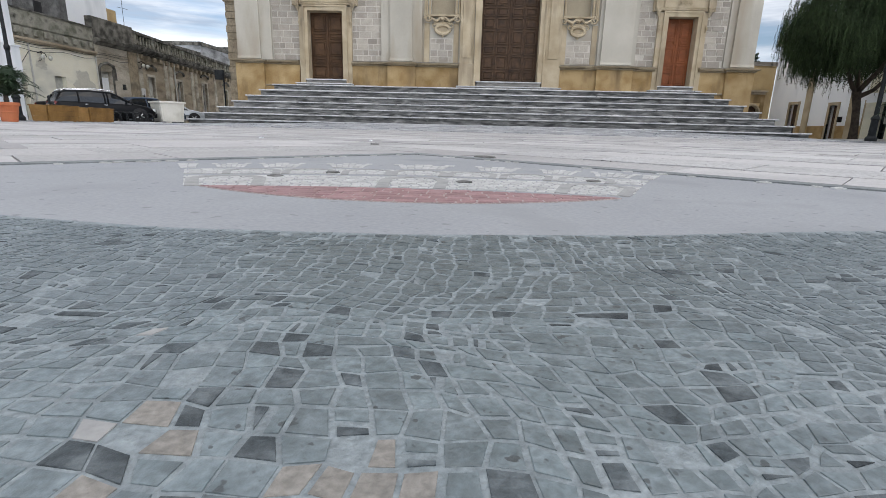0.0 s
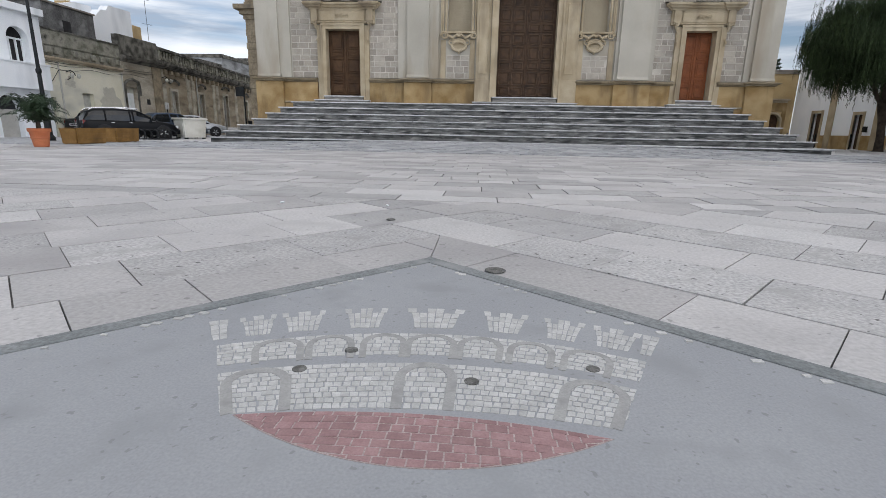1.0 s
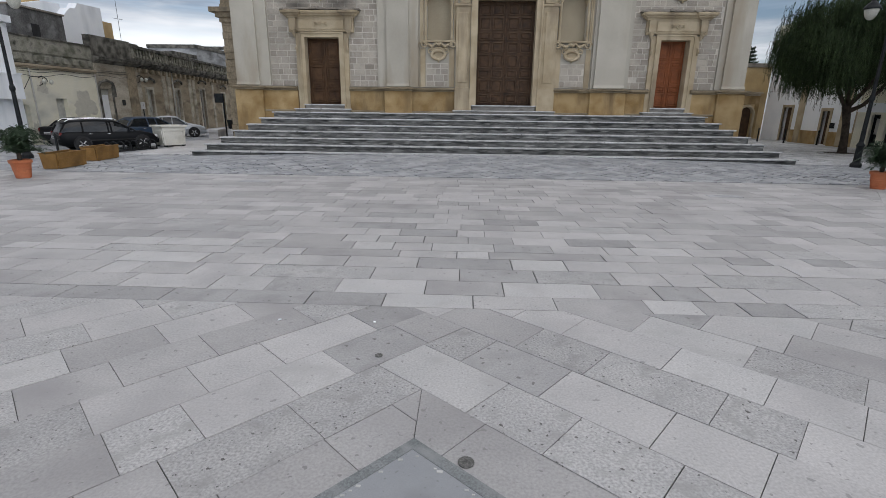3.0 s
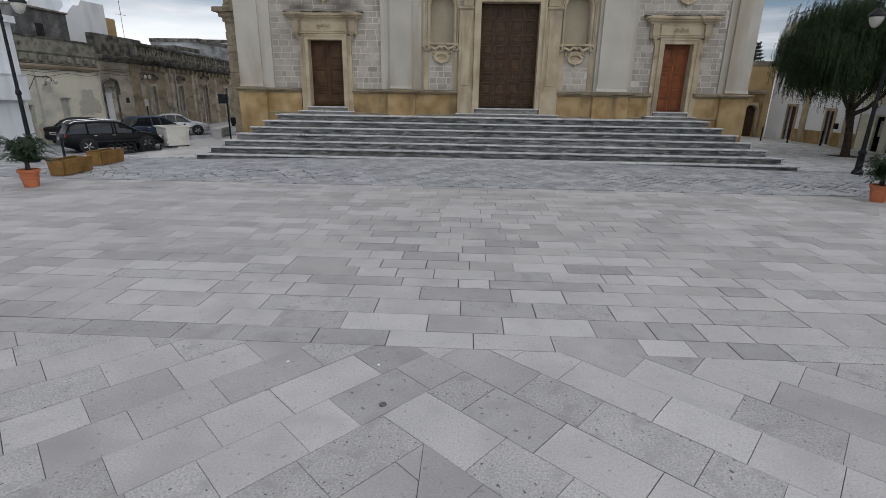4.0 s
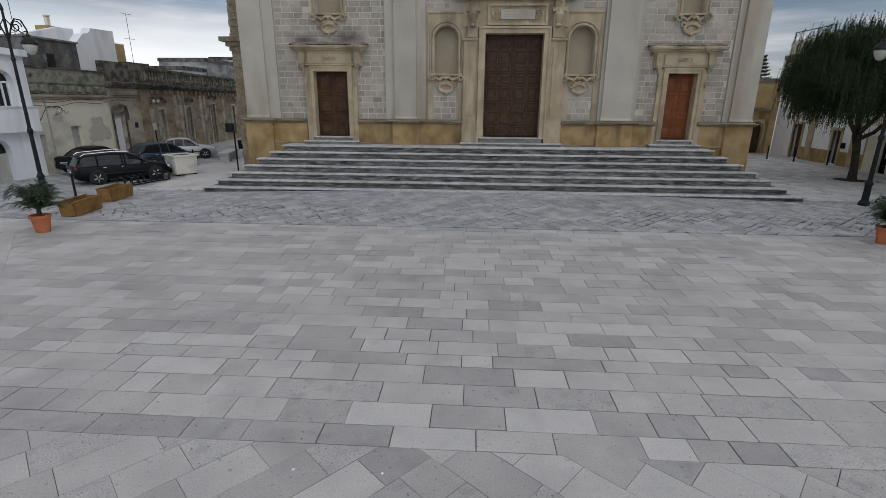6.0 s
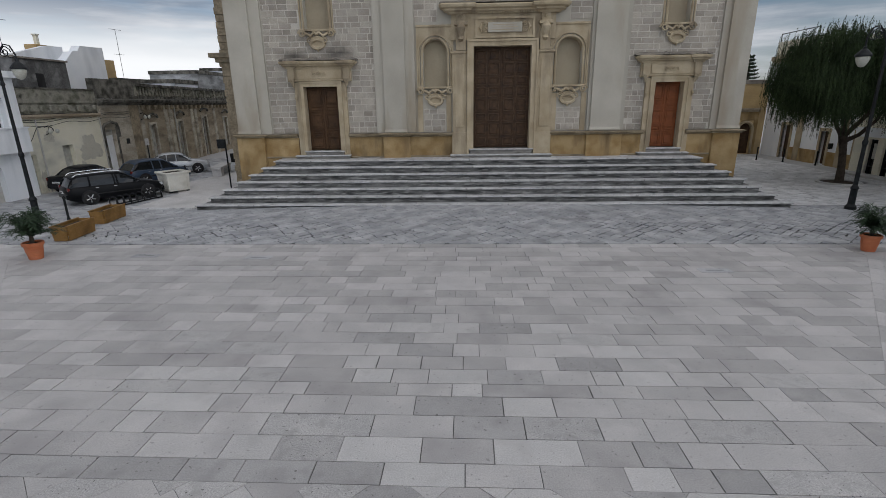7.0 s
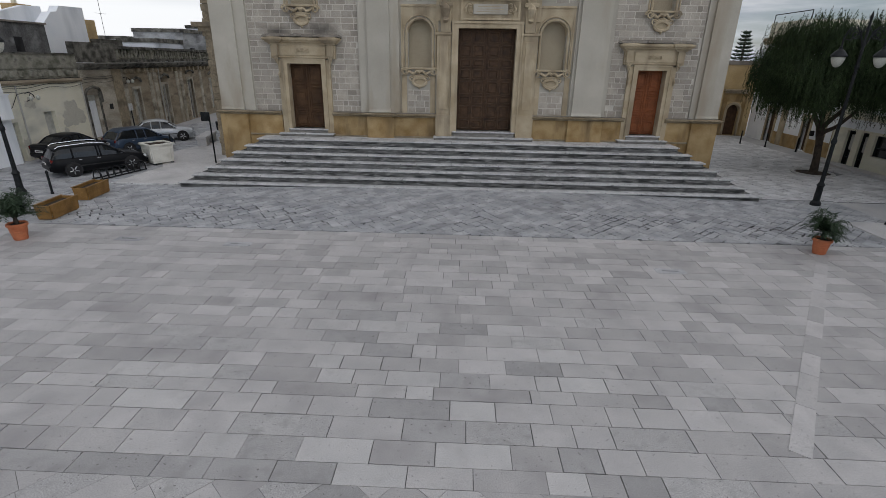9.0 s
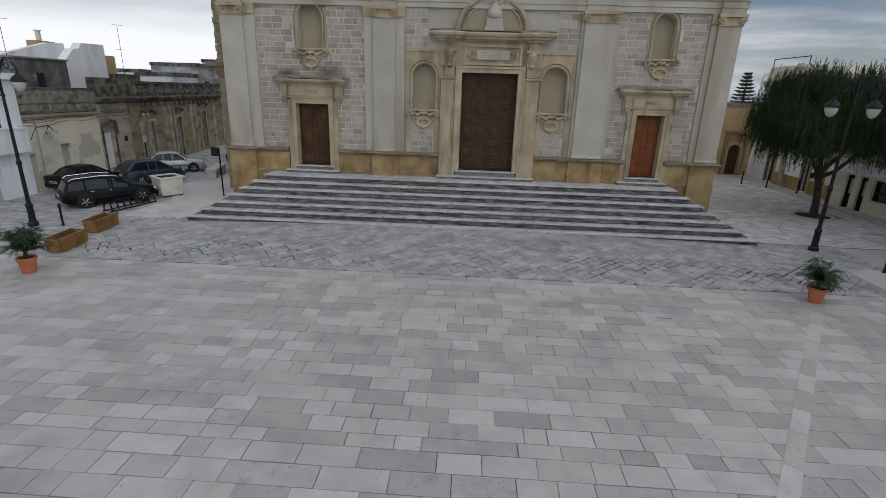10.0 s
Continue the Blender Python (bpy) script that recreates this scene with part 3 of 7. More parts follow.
for k in range(34):
    z = 0.05 + k * 0.3
    box(sc, FACE_L - (0.05 if k % 2 else 0.09), FACE_L - 0.002, 0.72 + 0.02 * (k % 3), 3.45, z, z + 0.285)
wr_ = bmesh.new()
for k in range(36):
    z = 0.03 + k * 0.3
    box(wr_, -12.35 - (0.04 if k % 2 else 0.07), FACE_L - 0.12, 3.44 - 0.02 * (k % 3), 6.0, z, z + 0.285)
tagged(part("wing_course_rest", wr_, M["brick_side"], wing), "rough tufa courses", kind="stuff")
tagged(part("side_course_rest", sc, M["brick_side"], church), "rough tufa courses", kind="stuff")


def arch_fill(bm, x0, x1, z_spring, z_top, y0, y1, seg=12):
    """Fills the corners over a half-round arch in a rectangular opening."""
    cx, rx, rz = (x0 + x1) / 2, (x1 - x0) / 2, z_top - z_spring
    for side in (-1, 1):
        arc = [(cx + side * rx * math.cos(a), z_spring + rz * math.sin(a)) for a in [i / seg * math.pi / 2 for i in range(seg + 1)]]
        q = [(x, y0, z) for x, z in arc[:-1]] + [(cx + side * 0.001, y0, z_top - 0.0005), (cx + side * 0.001, y0, z_top + 0.0005), (cx + side * rx, y0, z_top + 0.0005)]
        prism(bm, q if side < 0 else q[::-1], (0, y1 - y0, 0))
    bmesh.ops.recalc_face_normals(bm, faces=bm.faces)
    return bm


def arch_band(bm, x0, x1, z0, z_spring, z_top, y, r, seg=14):
    cx, rx, rz = (x0 + x1) / 2, (x1 - x0) / 2, z_top - z_spring
    path = [(x0, y, z0)] + [(cx - rx * math.cos(i / seg * math.pi), y, z_spring + rz * math.sin(i / seg * math.pi)) for i in range(seg + 1)] + [(x1, y, z0)]
    tube(bm, path, r, 6)
    return bm


def niche(x0, x1, z0, z1, wide):
    rx = (x1 - x0) / 2
    spring = z1 - rx
    n = part("niche", boxes((x0, x1, 0.32, 0.40, z0, z1)), M["niche"], church, "shallow arched niche with buff render")
    part("arch_spandrel", arch_fill(bmesh.new(), x0, x1, spring, z1, 0.001, 0.32), M["trim_stone"], n)
    fr = bmesh.new()
    arch_band(fr, x0 - 0.06, x1 + 0.06, z0, spring, z1 + 0.06, -0.03, 0.05)
    arch_band(fr, x0 - 0.17, x1 + 0.17, z0, spring, z1 + 0.17, -0.02, 0.035)
    part("niche_frame", fr, M["trim_stone"], n)
    cx, w = (x0 + x1) / 2, (x1 - x0) / 2 + 0.16
    part("niche_sill", boxes((x0 - 0.14, x1 + 0.14, -0.15, 0.02, z0 - 0.07, z0), bevel=0.012), M["trim_stone"], n)
    orn = bmesh.new()
    top = z0 - 0.15
    tube(orn, [(cx - w * 0.72, -0.08, top + 0.02), (cx - w * 0.4, -0.11, top - 0.09), (cx - w * 0.16, -0.12, top + 0.03), (cx, -0.14, top - 0.03), (cx + w * 0.16, -0.12, top + 0.03), (cx + w * 0.4, -0.11, top - 0.09), (cx + w * 0.72, -0.08, top + 0.02)], [0.05, 0.065, 0.05, 0.07, 0.05, 0.065, 0.05], 7)
    tube(orn, [(cx - w * 0.55, -0.05, top - 0.06), (cx - w * 0.25, -0.07, top - 0.17), (cx, -0.08, top - 0.12), (cx + w * 0.25, -0.07, top - 0.17), (cx + w * 0.55, -0.05, top - 0.06)], [0.03, 0.045, 0.05, 0.045, 0.03], 6)
    for k in (-2, -1, 0, 1, 2):
        tube(orn, [(cx + k * 0.035, -0.08, top - 0.06), (cx + k * 0.075, -0.13, top + 0.10 - 0.02 * abs(k))], [0.02, 0.032], 5)
    part("scroll_bracket", orn, M["trim_stone"], n, "carved scroll bracket with shell leaf")
    for s in (-1, 1):
        part("volute", scroll(bmesh.new(), cx + s * w * 0.93, -0.02, top, 0.155, s, 0.15, 1.7, 22), M["trim_stone"], n)
        part("cartouche_scroll", scroll(bmesh.new(), cx + s * 0.31, -0.03, top - 0.26, 0.12, -s, 0.11, 1.4, 14), M["trim_stone"], n)
    ring = bmesh.new()
    tube(ring, [(cx + 0.27 * math.cos(a), -0.08, top - 0.38 + 0.165 * math.sin(a)) for a in [2 * math.pi * k / 22 for k in range(23)]], 0.062, 6)
    part("cartouche_ring", ring, M["trim_stone"], n, "carved oval cartouche ring")
    disc = bmesh.new()
    prism(disc, [(cx + 0.26 * math.cos(2 * math.pi * k / 20), -0.03, top - 0.38 + 0.155 * math.sin(2 * math.pi * k / 20)) for k in range(20)], (0, 0.026, 0))
    bmesh.ops.recalc_face_normals(disc, faces=disc.faces)
    part("cartouche_field", disc, M["trim_stone"], n)
    part("drop", tube(bmesh.new(), [(cx, -0.08, top - 0.53), (cx, -0.10, top - 0.59), (cx, -0.06, top - 0.67)], [0.06, 0.055, 0.02], 7), M["trim_stone"], n)
    if wide:
        field_ = arch_fill(bmesh.new(), x0 - 0.17, x1 + 0.17, spring, z1 + 0.17, -0.012, -0.001)
        for q in ((x0 - 0.21, x0 - 0.17, z0, z1 + 0.17), (x1 + 0.17, x1 + 0.21, z0, z1 + 0.17), (x0 - 0.21, x1 + 0.21, z1 + 0.172, z1 + 0.45)):
            box(field_, q[0], q[1], -0.012, -0.001, q[2], q[3])
        part("niche_field", field_, M["trim_stone"], n)
        pn = bmesh.new()
        box(pn, x0 - 0.27, x0 - 0.21, -0.035, 0.0, z0, z1 + 0.45)
        box(pn, x1 + 0.21, x1 + 0.27, -0.035, 0.0, z0, z1 + 0.45)
        moulding(pn, x0 - 0.27, x1 + 0.27, 0.0, z1 + 0.45, [(0.03, 0.0), (0.06, 0.03), (0.06, 0.07), (0.0, 0.10)], ends=False)
        part("niche_panel", pn, M["trim_stone"], n)


for k, (a, b, c, d) in enumerate(NICHES):
    niche(a, b, c, d, k < 2)


def door(x0, x1, z0, z1, mat, rows, label):
    """A pair of panelled leaves set back in their opening."""
    d = part("door", boxes((x0, x1, 0.30, 0.36, z0, z1)), M[mat], church, label)
    mid = (x0 + x1) / 2
    for a, b in ((x0 + 0.015, mid - 0.008), (mid + 0.008, x1 - 0.015)):
        leaf = part("leaf", boxes((a, b, 0.255, 0.30, z0 + 0.02, z1 - 0.02), bevel=0.006), M[mat], d)
        w = b - a
        cols = 2 if w > 0.9 else 1
        total = z1 - z0 - 0.1
        at = z0 + 0.08
        for h in rows:
            hh = total * h
            for cidx in range(cols):
                pa = a + 0.07 + cidx * (w - 0.07) / cols
                pb = pa + (w - 0.07) / cols - 0.07
                bmp = bmesh.new()
                for q in ((pa, pb, at, at + 0.035), (pa, pb, at + hh - 0.105, at + hh - 0.07), (pa, pa + 0.035, at, at + hh - 0.07), (pb - 0.035, pb, at, at + hh - 0.07)):
                    box(bmp, q[0], q[1], 0.222, 0.256, q[2], q[3], bevel=0.006)
                part("panel_moulding", bmp, M["door_worn_lit" if mat == "door_dark" else mat], leaf)
                part("panel", boxes((pa + 0.07, pb - 0.07, 0.232, 0.256, at + 0.07, at + hh - 0.14), bevel=0.012), M[mat], leaf)
            at += hh
    part("meeting_rail", boxes((mid - 0.03, mid + 0.03, 0.225, 0.254, z0 + 0.02, z1 - 0.02), bevel=0.008), M[mat], d)
    return d


door(*DOORS[0], (0.22, 0.12, 0.26, 0.12, 0.28), "closed brown panelled wooden door")
door(*DOORS[1], (0.11, 0.15, 0.10, 0.15, 0.12, 0.10, 0.14, 0.13), "tall dark walnut double door with carved panels")
door(*DOORS[2], (0.22, 0.12, 0.26, 0.12, 0.28), "closed reddish-brown panelled wooden door")


def side_portal(x0, x1, z0, z1):
    g = part("portal_surround", boxes((x0 - 0.13, x0 + 0.006, -0.16, 0.25, z0 - 0.02, z1 + 0.13), (x1 - 0.006, x1 + 0.13, -0.16, 0.25, z0 - 0.02, z1 + 0.13), (x0 + 0.006, x1 - 0.006, -0.16, 0.25, z1 - 0.006, z1 + 0.13)), M["trim_stone"], church, "carved honey stone door surround")
    part("outer_jamb", boxes((x0 - 0.36, x0 - 0.135, -0.12, 0.0, PLAT, z1 + 0.14)), M["trim_stone"], g)
    part("outer_jamb", boxes((x1 + 0.135, x1 + 0.36, -0.12, 0.0, PLAT, z1 + 0.14)), M["trim_stone"], g)
    part("fillet", boxes((x0 - 0.19, x0 - 0.13, -0.20, -0.12, PLAT + 0.1, z1 + 0.19), (x1 + 0.13, x1 + 0.19, -0.20, -0.12, PLAT + 0.1, z1 + 0.19), (x0 - 0.13, x1 + 0.13, -0.20, -0.16, z1 + 0.131, z1 + 0.19)), M["trim_stone"], g)
    part("frieze", boxes((x0 - 0.60, x1 + 0.60, -0.14, 0.0, z1 + 0.19, z1 + 0.70)), M["trim_stone"], g)
    part("frieze_panel", boxes((x0 - 0.22, x1 + 0.22, -0.17, -0.14, z1 + 0.30, z1 + 0.64), bevel=0.01), M["trim_stone"], g)
    band = bmesh.new()
    moulding(band, x0 - 0.24, x1 + 0.24, -0.14, z1 + 0.20, [(0.03, 0), (0.06, 0.03), (0.0, 0.06)])
    part("architrave_band", band, M["trim_stone"], g)
    cx = (x0 + x1) / 2
    for k, r in ((-1, 0.085), (0, 0.10), (1, 0.085)):
        part("relief_scroll", scroll(bmesh.new(), cx + k * 0.2, -0.15, z1 + 0.47, r, 1 if k < 0 else -1, 0.07, 1.5, 14), M["trim_stone"], g)
    for s, xe in ((-1, x0 - 0.42), (1, x1 + 0.42)):
        con = bmesh.new()
        box(con, xe - 0.13, xe + 0.13, -0.24, 0.0, z1 + 0.28, z1 + 0.70, bevel=0.01)
        scroll(con, xe, -0.16, z1 + 0.22, 0.11, s, 0.10, 1.4, 12)
        tube(con, [(xe, -0.18, z1 + 0.30), (xe - s * 0.02, -0.16, z1 + 0.12), (xe - s * 0.05, -0.13, z1 - 0.02)], [0.10, 0.07, 0.03], 6)
        part("console", con, M["trim_stone"], g)
        part("drop_ornament", tube(bmesh.new(), [(xe - s * 0.10, -0.13, z1 - 0.30), (xe - s * 0.08, -0.16, z1 - 0.42), (xe - s * 0.10, -0.13, z1 - 0.56)], [0.02, 0.05, 0.02], 6), M["trim_stone"], g)
    cor = bmesh.new()
    moulding(cor, x0 - 0.62, x1 + 0.62, -0.10, z1 + 0.70, CORNICE)
    for xe in (x0 - 0.42, x1 + 0.42):
        moulding(cor, xe - 0.16, xe + 0.16, -0.20, z1 + 0.70, CORNICE)
    part("cornice", cor, M["trim_stone"], g)
    tp = bmesh.new()
    moulding(tp, x0 - 0.66, x1 + 0.66, -0.02, z1 + 0.985, [(0.24, 0.0), (0.20, 0.06), (0.0, 0.12)])
    part("weathered_top", tp, M["dark_cap"], g)
    crust = bmesh.new()
    crnd = random.Random(int(x0 * 10))
    for k in range(160 if x0 < 0 else 60):
        xx = crnd.uniform(x0 - 0.75, x1 + 0.75)
        r = crnd.uniform(0.02, 0.075) * (2.0 if abs(xx - (x0 + x1) / 2 + 0.2) < 0.14 else 1.0)
        yy = -crnd.uniform(0.03, 0.26)
        lathe(crust, [(r, 0.0), (r * 0.8, r * 0.5), (r * 0.2, r * 0.9)], 6, (xx, yy, z1 + 1.0))
    tagged(part("black_crust", crust, M["dark_cap"], g), kind="stuff")
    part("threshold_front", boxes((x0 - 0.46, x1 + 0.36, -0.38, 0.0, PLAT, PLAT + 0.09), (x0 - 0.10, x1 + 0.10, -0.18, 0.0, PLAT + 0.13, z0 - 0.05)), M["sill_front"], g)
    part("threshold", boxes((x0 - 0.50, x1 + 0.40, -0.42, 0.0, PLAT + 0.09, PLAT + 0.13), bevel=0.01), M["step"], g)
    part("door_sill", boxes((x0 - 0.14, x1 + 0.14, -0.22, 0.26, z0 - 0.05, z0), bevel=0.01), M["step"], g)


side_portal(*DOORS[0][:4])
side_portal(*DOORS[2][:4])

# main portal
x0, x1, z0, z1, _ = DOORS[1]
g = part("main_portal", boxes((x0 - 0.18, x0 + 0.006, -0.22, 0.25, z0 - 0.02, z1 + 0.16), (x1 - 0.006, x1 + 0.18, -0.22, 0.25, z0 - 0.02, z1 + 0.16), (x0 + 0.006, x1 - 0.006, -0.22, 0.25, z1 - 0.006, z1 + 0.16)), M["trim_stone"], church, "tall carved honey stone main portal")
part("fillet", boxes((x0 - 0.25, x0 - 0.18, -0.27, -0.10, PLAT + 0.1, z1 + 0.24), (x1 + 0.18, x1 + 0.25, -0.27, -0.10, PLAT + 0.1, z1 + 0.24), (x0 - 0.18, x1 + 0.18, -0.27, -0.22, z1 + 0.161, z1 + 0.24)), M["trim_stone"], g)
for a, b in ((-1.36, -0.80), (2.01, 2.58)):
    jm = part("portal_pilaster", boxes((a, b, -0.16, 0.0, PLAT, 5.72)), M["trim_stone"], g)
    part("pilaster_panel", boxes((a + 0.1, b - 0.1, -0.19, -0.16, PLAT + 1.2, 5.4), bevel=0.01), M["trim_stone"], jm)
    part("pilaster_foot", boxes((a - 0.03, b + 0.03, -0.21, 0.0, PLAT, PLAT + 1.0), bevel=0.01), M["trim_stone"], jm)
    cm = bmesh.new()
    moulding(cm, a, b, -0.16, 5.60, [(0.02, 0.0), (0.06, 0.04), (0.06, 0.09), (0.0, 0.12)])
    part("pilaster_cap", cm, M["trim_stone"], jm)
    con = bmesh.new()
    cx = (a + b) / 2 + (0.06 if a < 0 else -0.06)
    box(con, cx - 0.20, cx + 0.20, -0.20, 0.0, 5.72, 6.63, bevel=0.01)
    box(con, cx - 0.26, cx + 0.26, -0.34, 0.0, 6.62, 6.75, bevel=0.01)
    tube(con, [(cx, -0.22, 6.65), (cx, -0.30, 6.52), (cx, -0.24, 6.36), (cx, -0.22, 6.22), (cx, -0.26, 6.14), (cx, -0.20, 6.08)], [0.14, 0.17, 0.13, 0.10, 0.12, 0.06], 10)
    scroll(con, cx, -0.28, 6.48, 0.12, 1, 0.08, 1.4, 12)
    box(con, cx - 0.17, cx + 0.17, -0.26, 0.0, 6.75, 7.02, bevel=0.01)
    scroll(con, cx, -0.25, 6.90, 0.10, -1, 0.07, 1.4, 10)
    part("console", con, M["trim_stone"], g, "carved scroll console")
part("frieze", boxes((-1.40, 2.62, -0.12, 0.0, z1 + 0.24, 7.02)), M["trim_stone"], g)
tab = part("tablet_frame", boxes((-0.46, 1.82, -0.20, -0.12, 6.16, 6.24), (-0.46, 1.82, -0.20, -0.12, 6.84, 6.92), (-0.46, -0.38, -0.20, -0.12, 6.24, 6.84), (1.74, 1.82, -0.20, -0.12, 6.24, 6.84)), M["trim_stone"], g)
part("tablet", boxes((0.02, 1.34, -0.19, -0.12, 6.36, 6.72), bevel=0.015), M["plaster"], tab, "pale stone inscription tablet")
lines = bmesh.new()
for k in range(3):
    box(lines, 0.14 + 0.03 * k, 1.22 - 0.04 * k, -0.1935, -0.188, 6.44 + k * 0.09, 6.46 + k * 0.09)
part("writing_bars", lines, M["trim_stone"], tab)
for s, xe in ((-1, -0.08), (1, 1.44)):
    part("tablet_scroll", scroll(bmesh.new(), xe, -0.13, 6.44, 0.10, s, 0.09, 1.4, 12), M["trim_stone"], tab)
    part("tablet_scroll", scroll(bmesh.new(), xe, -0.13, 6.66, 0.09, -s, 0.09, 1.4, 12), M["trim_stone"], tab)
    part("tablet_leaf", tube(bmesh.new(), [(xe + s * 0.12, -0.15, 6.35), (xe + s * 0.2, -0.17, 6.55), (xe + s * 0.1, -0.15, 6.74)], [0.02, 0.05, 0.02], 6), M["trim_stone"], tab)
cor = bmesh.new()
BIG = [(0.05, 0.0), (0.10, 0.06), (0.22, 0.10), (0.24, 0.16), (0.36, 0.20), (0.40, 0.28), (0.38, 0.32), (0.0, 0.40)]
moulding(cor, -1.46, 2.72, -0.08, 7.02, BIG)
for a, b in ((-1.40, -0.86), (2.04, 2.60)):
    moulding(cor, a + 0.02, b + 0.02, -0.26, 7.02, BIG)
part("cornice", cor, M["trim_stone"], g)
dn = bmesh.new()
xx = -1.3
while xx < 2.55:
    box(dn, xx, xx + 0.05, -0.24, -0.12, 7.035, 7.11)
    xx += 0.095
part("dentils", dn, M["trim_stone"], g)
tp = bmesh.new()
moulding(tp, -1.5, 2.76, -0.04, 7.405, [(0.34, 0.0), (0.30, 0.05), (0.0, 0.10)])
part("weathered_top", tp, M["dark_cap"], g)
# lunette over the portal
lun = bmesh.new()
arch_band(lun, -0.75, 1.95, 7.45, 7.5, 8.62, -0.10, 0.10, 20)
arch_band(lun, -0.52, 1.72, 7.45, 7.5, 8.42, -0.06, 0.05, 20)
part("lunette_arch", lun, M["trim_stone"], g)
lp = bmesh.new()
for i in range(19):
    a = math.pi * (i + 0.5) / 19
    box(lp, 0.6 - 1.23 * math.cos(a) - 0.03, 0.6 - 1.23 * math.cos(a) + 0.03, -0.16, -0.02, 7.5 + 1.02 * math.sin(a) - 0.03, 7.5 + 1.02 * math.sin(a) + 0.03)
part("lunette_dentils", lp, M["trim_stone"], g)
fld = bmesh.new()
prism(fld, [(0.6 - 1.1 * math.cos(i / 16 * math.pi), -0.03, 7.46 + 0.92 * math.sin(i / 16 * math.pi)) for i in range(17)], (0, 0.028, 0))
part("lunette_field", fld, M["niche"], g)
part("pedestal", boxes((0.28, 1.02, -0.36, 0.0, 7.42, 7.58), (0.34, 0.96, -0.32, 0.0, 7.58, 7.90), bevel=0.015), M["plaster"], g, "pale carved pedestal")
bust = thing("statue", "pale carved stone figure above the main portal", "statue", (0.65, -0.16, 7.905))
bm = lathe(bmesh.new(), [(0.05, 0), (0.26, 0.0), (0.30, 0.12), (0.24, 0.30), (0.12, 0.44), (0.10, 0.50), (0.13, 0.58), (0.12, 0.68), (0.05, 0.75)], 16)
part("figure", bm, M["plaster"], bust)
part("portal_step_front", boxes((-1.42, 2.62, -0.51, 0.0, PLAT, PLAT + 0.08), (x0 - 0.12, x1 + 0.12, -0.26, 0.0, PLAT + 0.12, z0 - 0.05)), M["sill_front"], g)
part("portal_step", boxes((-1.46, 2.66, -0.55, 0.0, PLAT + 0.08, PLAT + 0.12), bevel=0.012), M["step"], g)
part("portal_sill", boxes((x0 - 0.16, x1 + 0.16, -0.30, 0.26, z0 - 0.05, z0), bevel=0.012), M["step"], g)

# flat pilasters beside the small fields under the niches
for a, b in ((-2.78, -1.42), (2.60, 3.98)):
    part("niche_pilaster", boxes((a, a + 0.20, -0.03, 0.0, PLINTH_TOP, 4.1)), M["trim_stone"], church)
    part("niche_pilaster", boxes((b - 0.20, b, -0.03, 0.0, PLINTH_TOP, 4.1)), M["trim_stone"], church)

# ashlar blocks
ASHLAR = [(-8.90, -4.50, 2.64, 8.2, [(-7.80, -5.66, 2.0, 4.67), (-8.04, -5.42, 4.67, 5.48), (-7.39, -6.02, 6.56, 8.6)]),
          (5.52, 8.90, 2.64, 8.2, [(6.23, 8.09, 2.0, 4.64), (5.99, 8.33, 4.64, 5.45), (6.64, 7.86, 6.52, 8.6)]),
          (-2.86, -1.95, 6.80, 8.2, []), (3.18, 4.02, 6.80, 8.2, []),
          (-2.54, -1.66, 2.68, 3.55, []), (2.82, 3.76, 2.68, 3.55, [])]
rnd = random.Random(5)
singles, rest = 0, bmesh.new()
unit = bmesh.new()
box(unit, -0.5, 0.5, -0.5, 0.5, -0.5, 0.5)
unit_mesh = bpy.data.meshes.new("block")
unit.to_mesh(unit_mesh)
unit.free()
unit_mesh.materials.append(M["ashlar"])
for ax0, ax1, az0, az1, cuts in ASHLAR:
    mort = bmesh.new()
    holed_wall(mort, ax0, ax1, az0, az1, -0.004, -0.0005, [(max(c[0], ax0), min(c[1], ax1), max(c[2], az0), min(c[3], az1)) for c in cuts])
    part("mortar_coat", mort, M["mortar"], church)
    z = az0
    while z < az1 - 0.1:
        h = rnd.choice((0.20, 0.215, 0.23, 0.25))
        # the free stretches of this course beside doors and niches
        free, at = [], ax0
        for c in sorted(c for c in cuts if c[2] < z + h / 2 < c[3]):
            free.append((at, c[0]))
            at = c[1]
        free.append((at, ax1))
        x = ax0 + rnd.uniform(-0.2, 0)
        pieces = []
        while x < ax1 - 0.08:
            w = rnd.choice((0.22, 0.34, 0.40, 0.44, 0.48, 0.5))
            pieces += [(max(x, p) + 0.015, min(x + w, q) - 0.015) for p, q in free]
            x += w
        for a, b in pieces:
            if b - a < 0.07 or rnd.random() < 0.01 + 0.04 * (noise.noise((a * 0.9, z * 0.9, 2.0)) > 0.2):
                continue
            proud = rnd.uniform(0.009, 0.018)
            zt = min(z + h, az1) - 0.028
            if singles < 290 and rnd.random() < 0.75:
                o = new("stone_block", unit_mesh)
                o.parent = church
                o.matrix_basis = Matrix.LocRotScale(((a + b) / 2, -proud / 2, (z + zt) / 2), None, (b - a, proud, zt - z))
                singles += 1
            else:
                box(rest, a, b, -proud, 0.0, z, zt)
        z += h
tagged(part("stone_block_rest", rest, M["ashlar_join"], church), kind="stuff")


# ---- houses on the west side (their fronts face east along x = -20.5) ----
WX = -20.5


def house(label):
    return thing("house", label, "house")


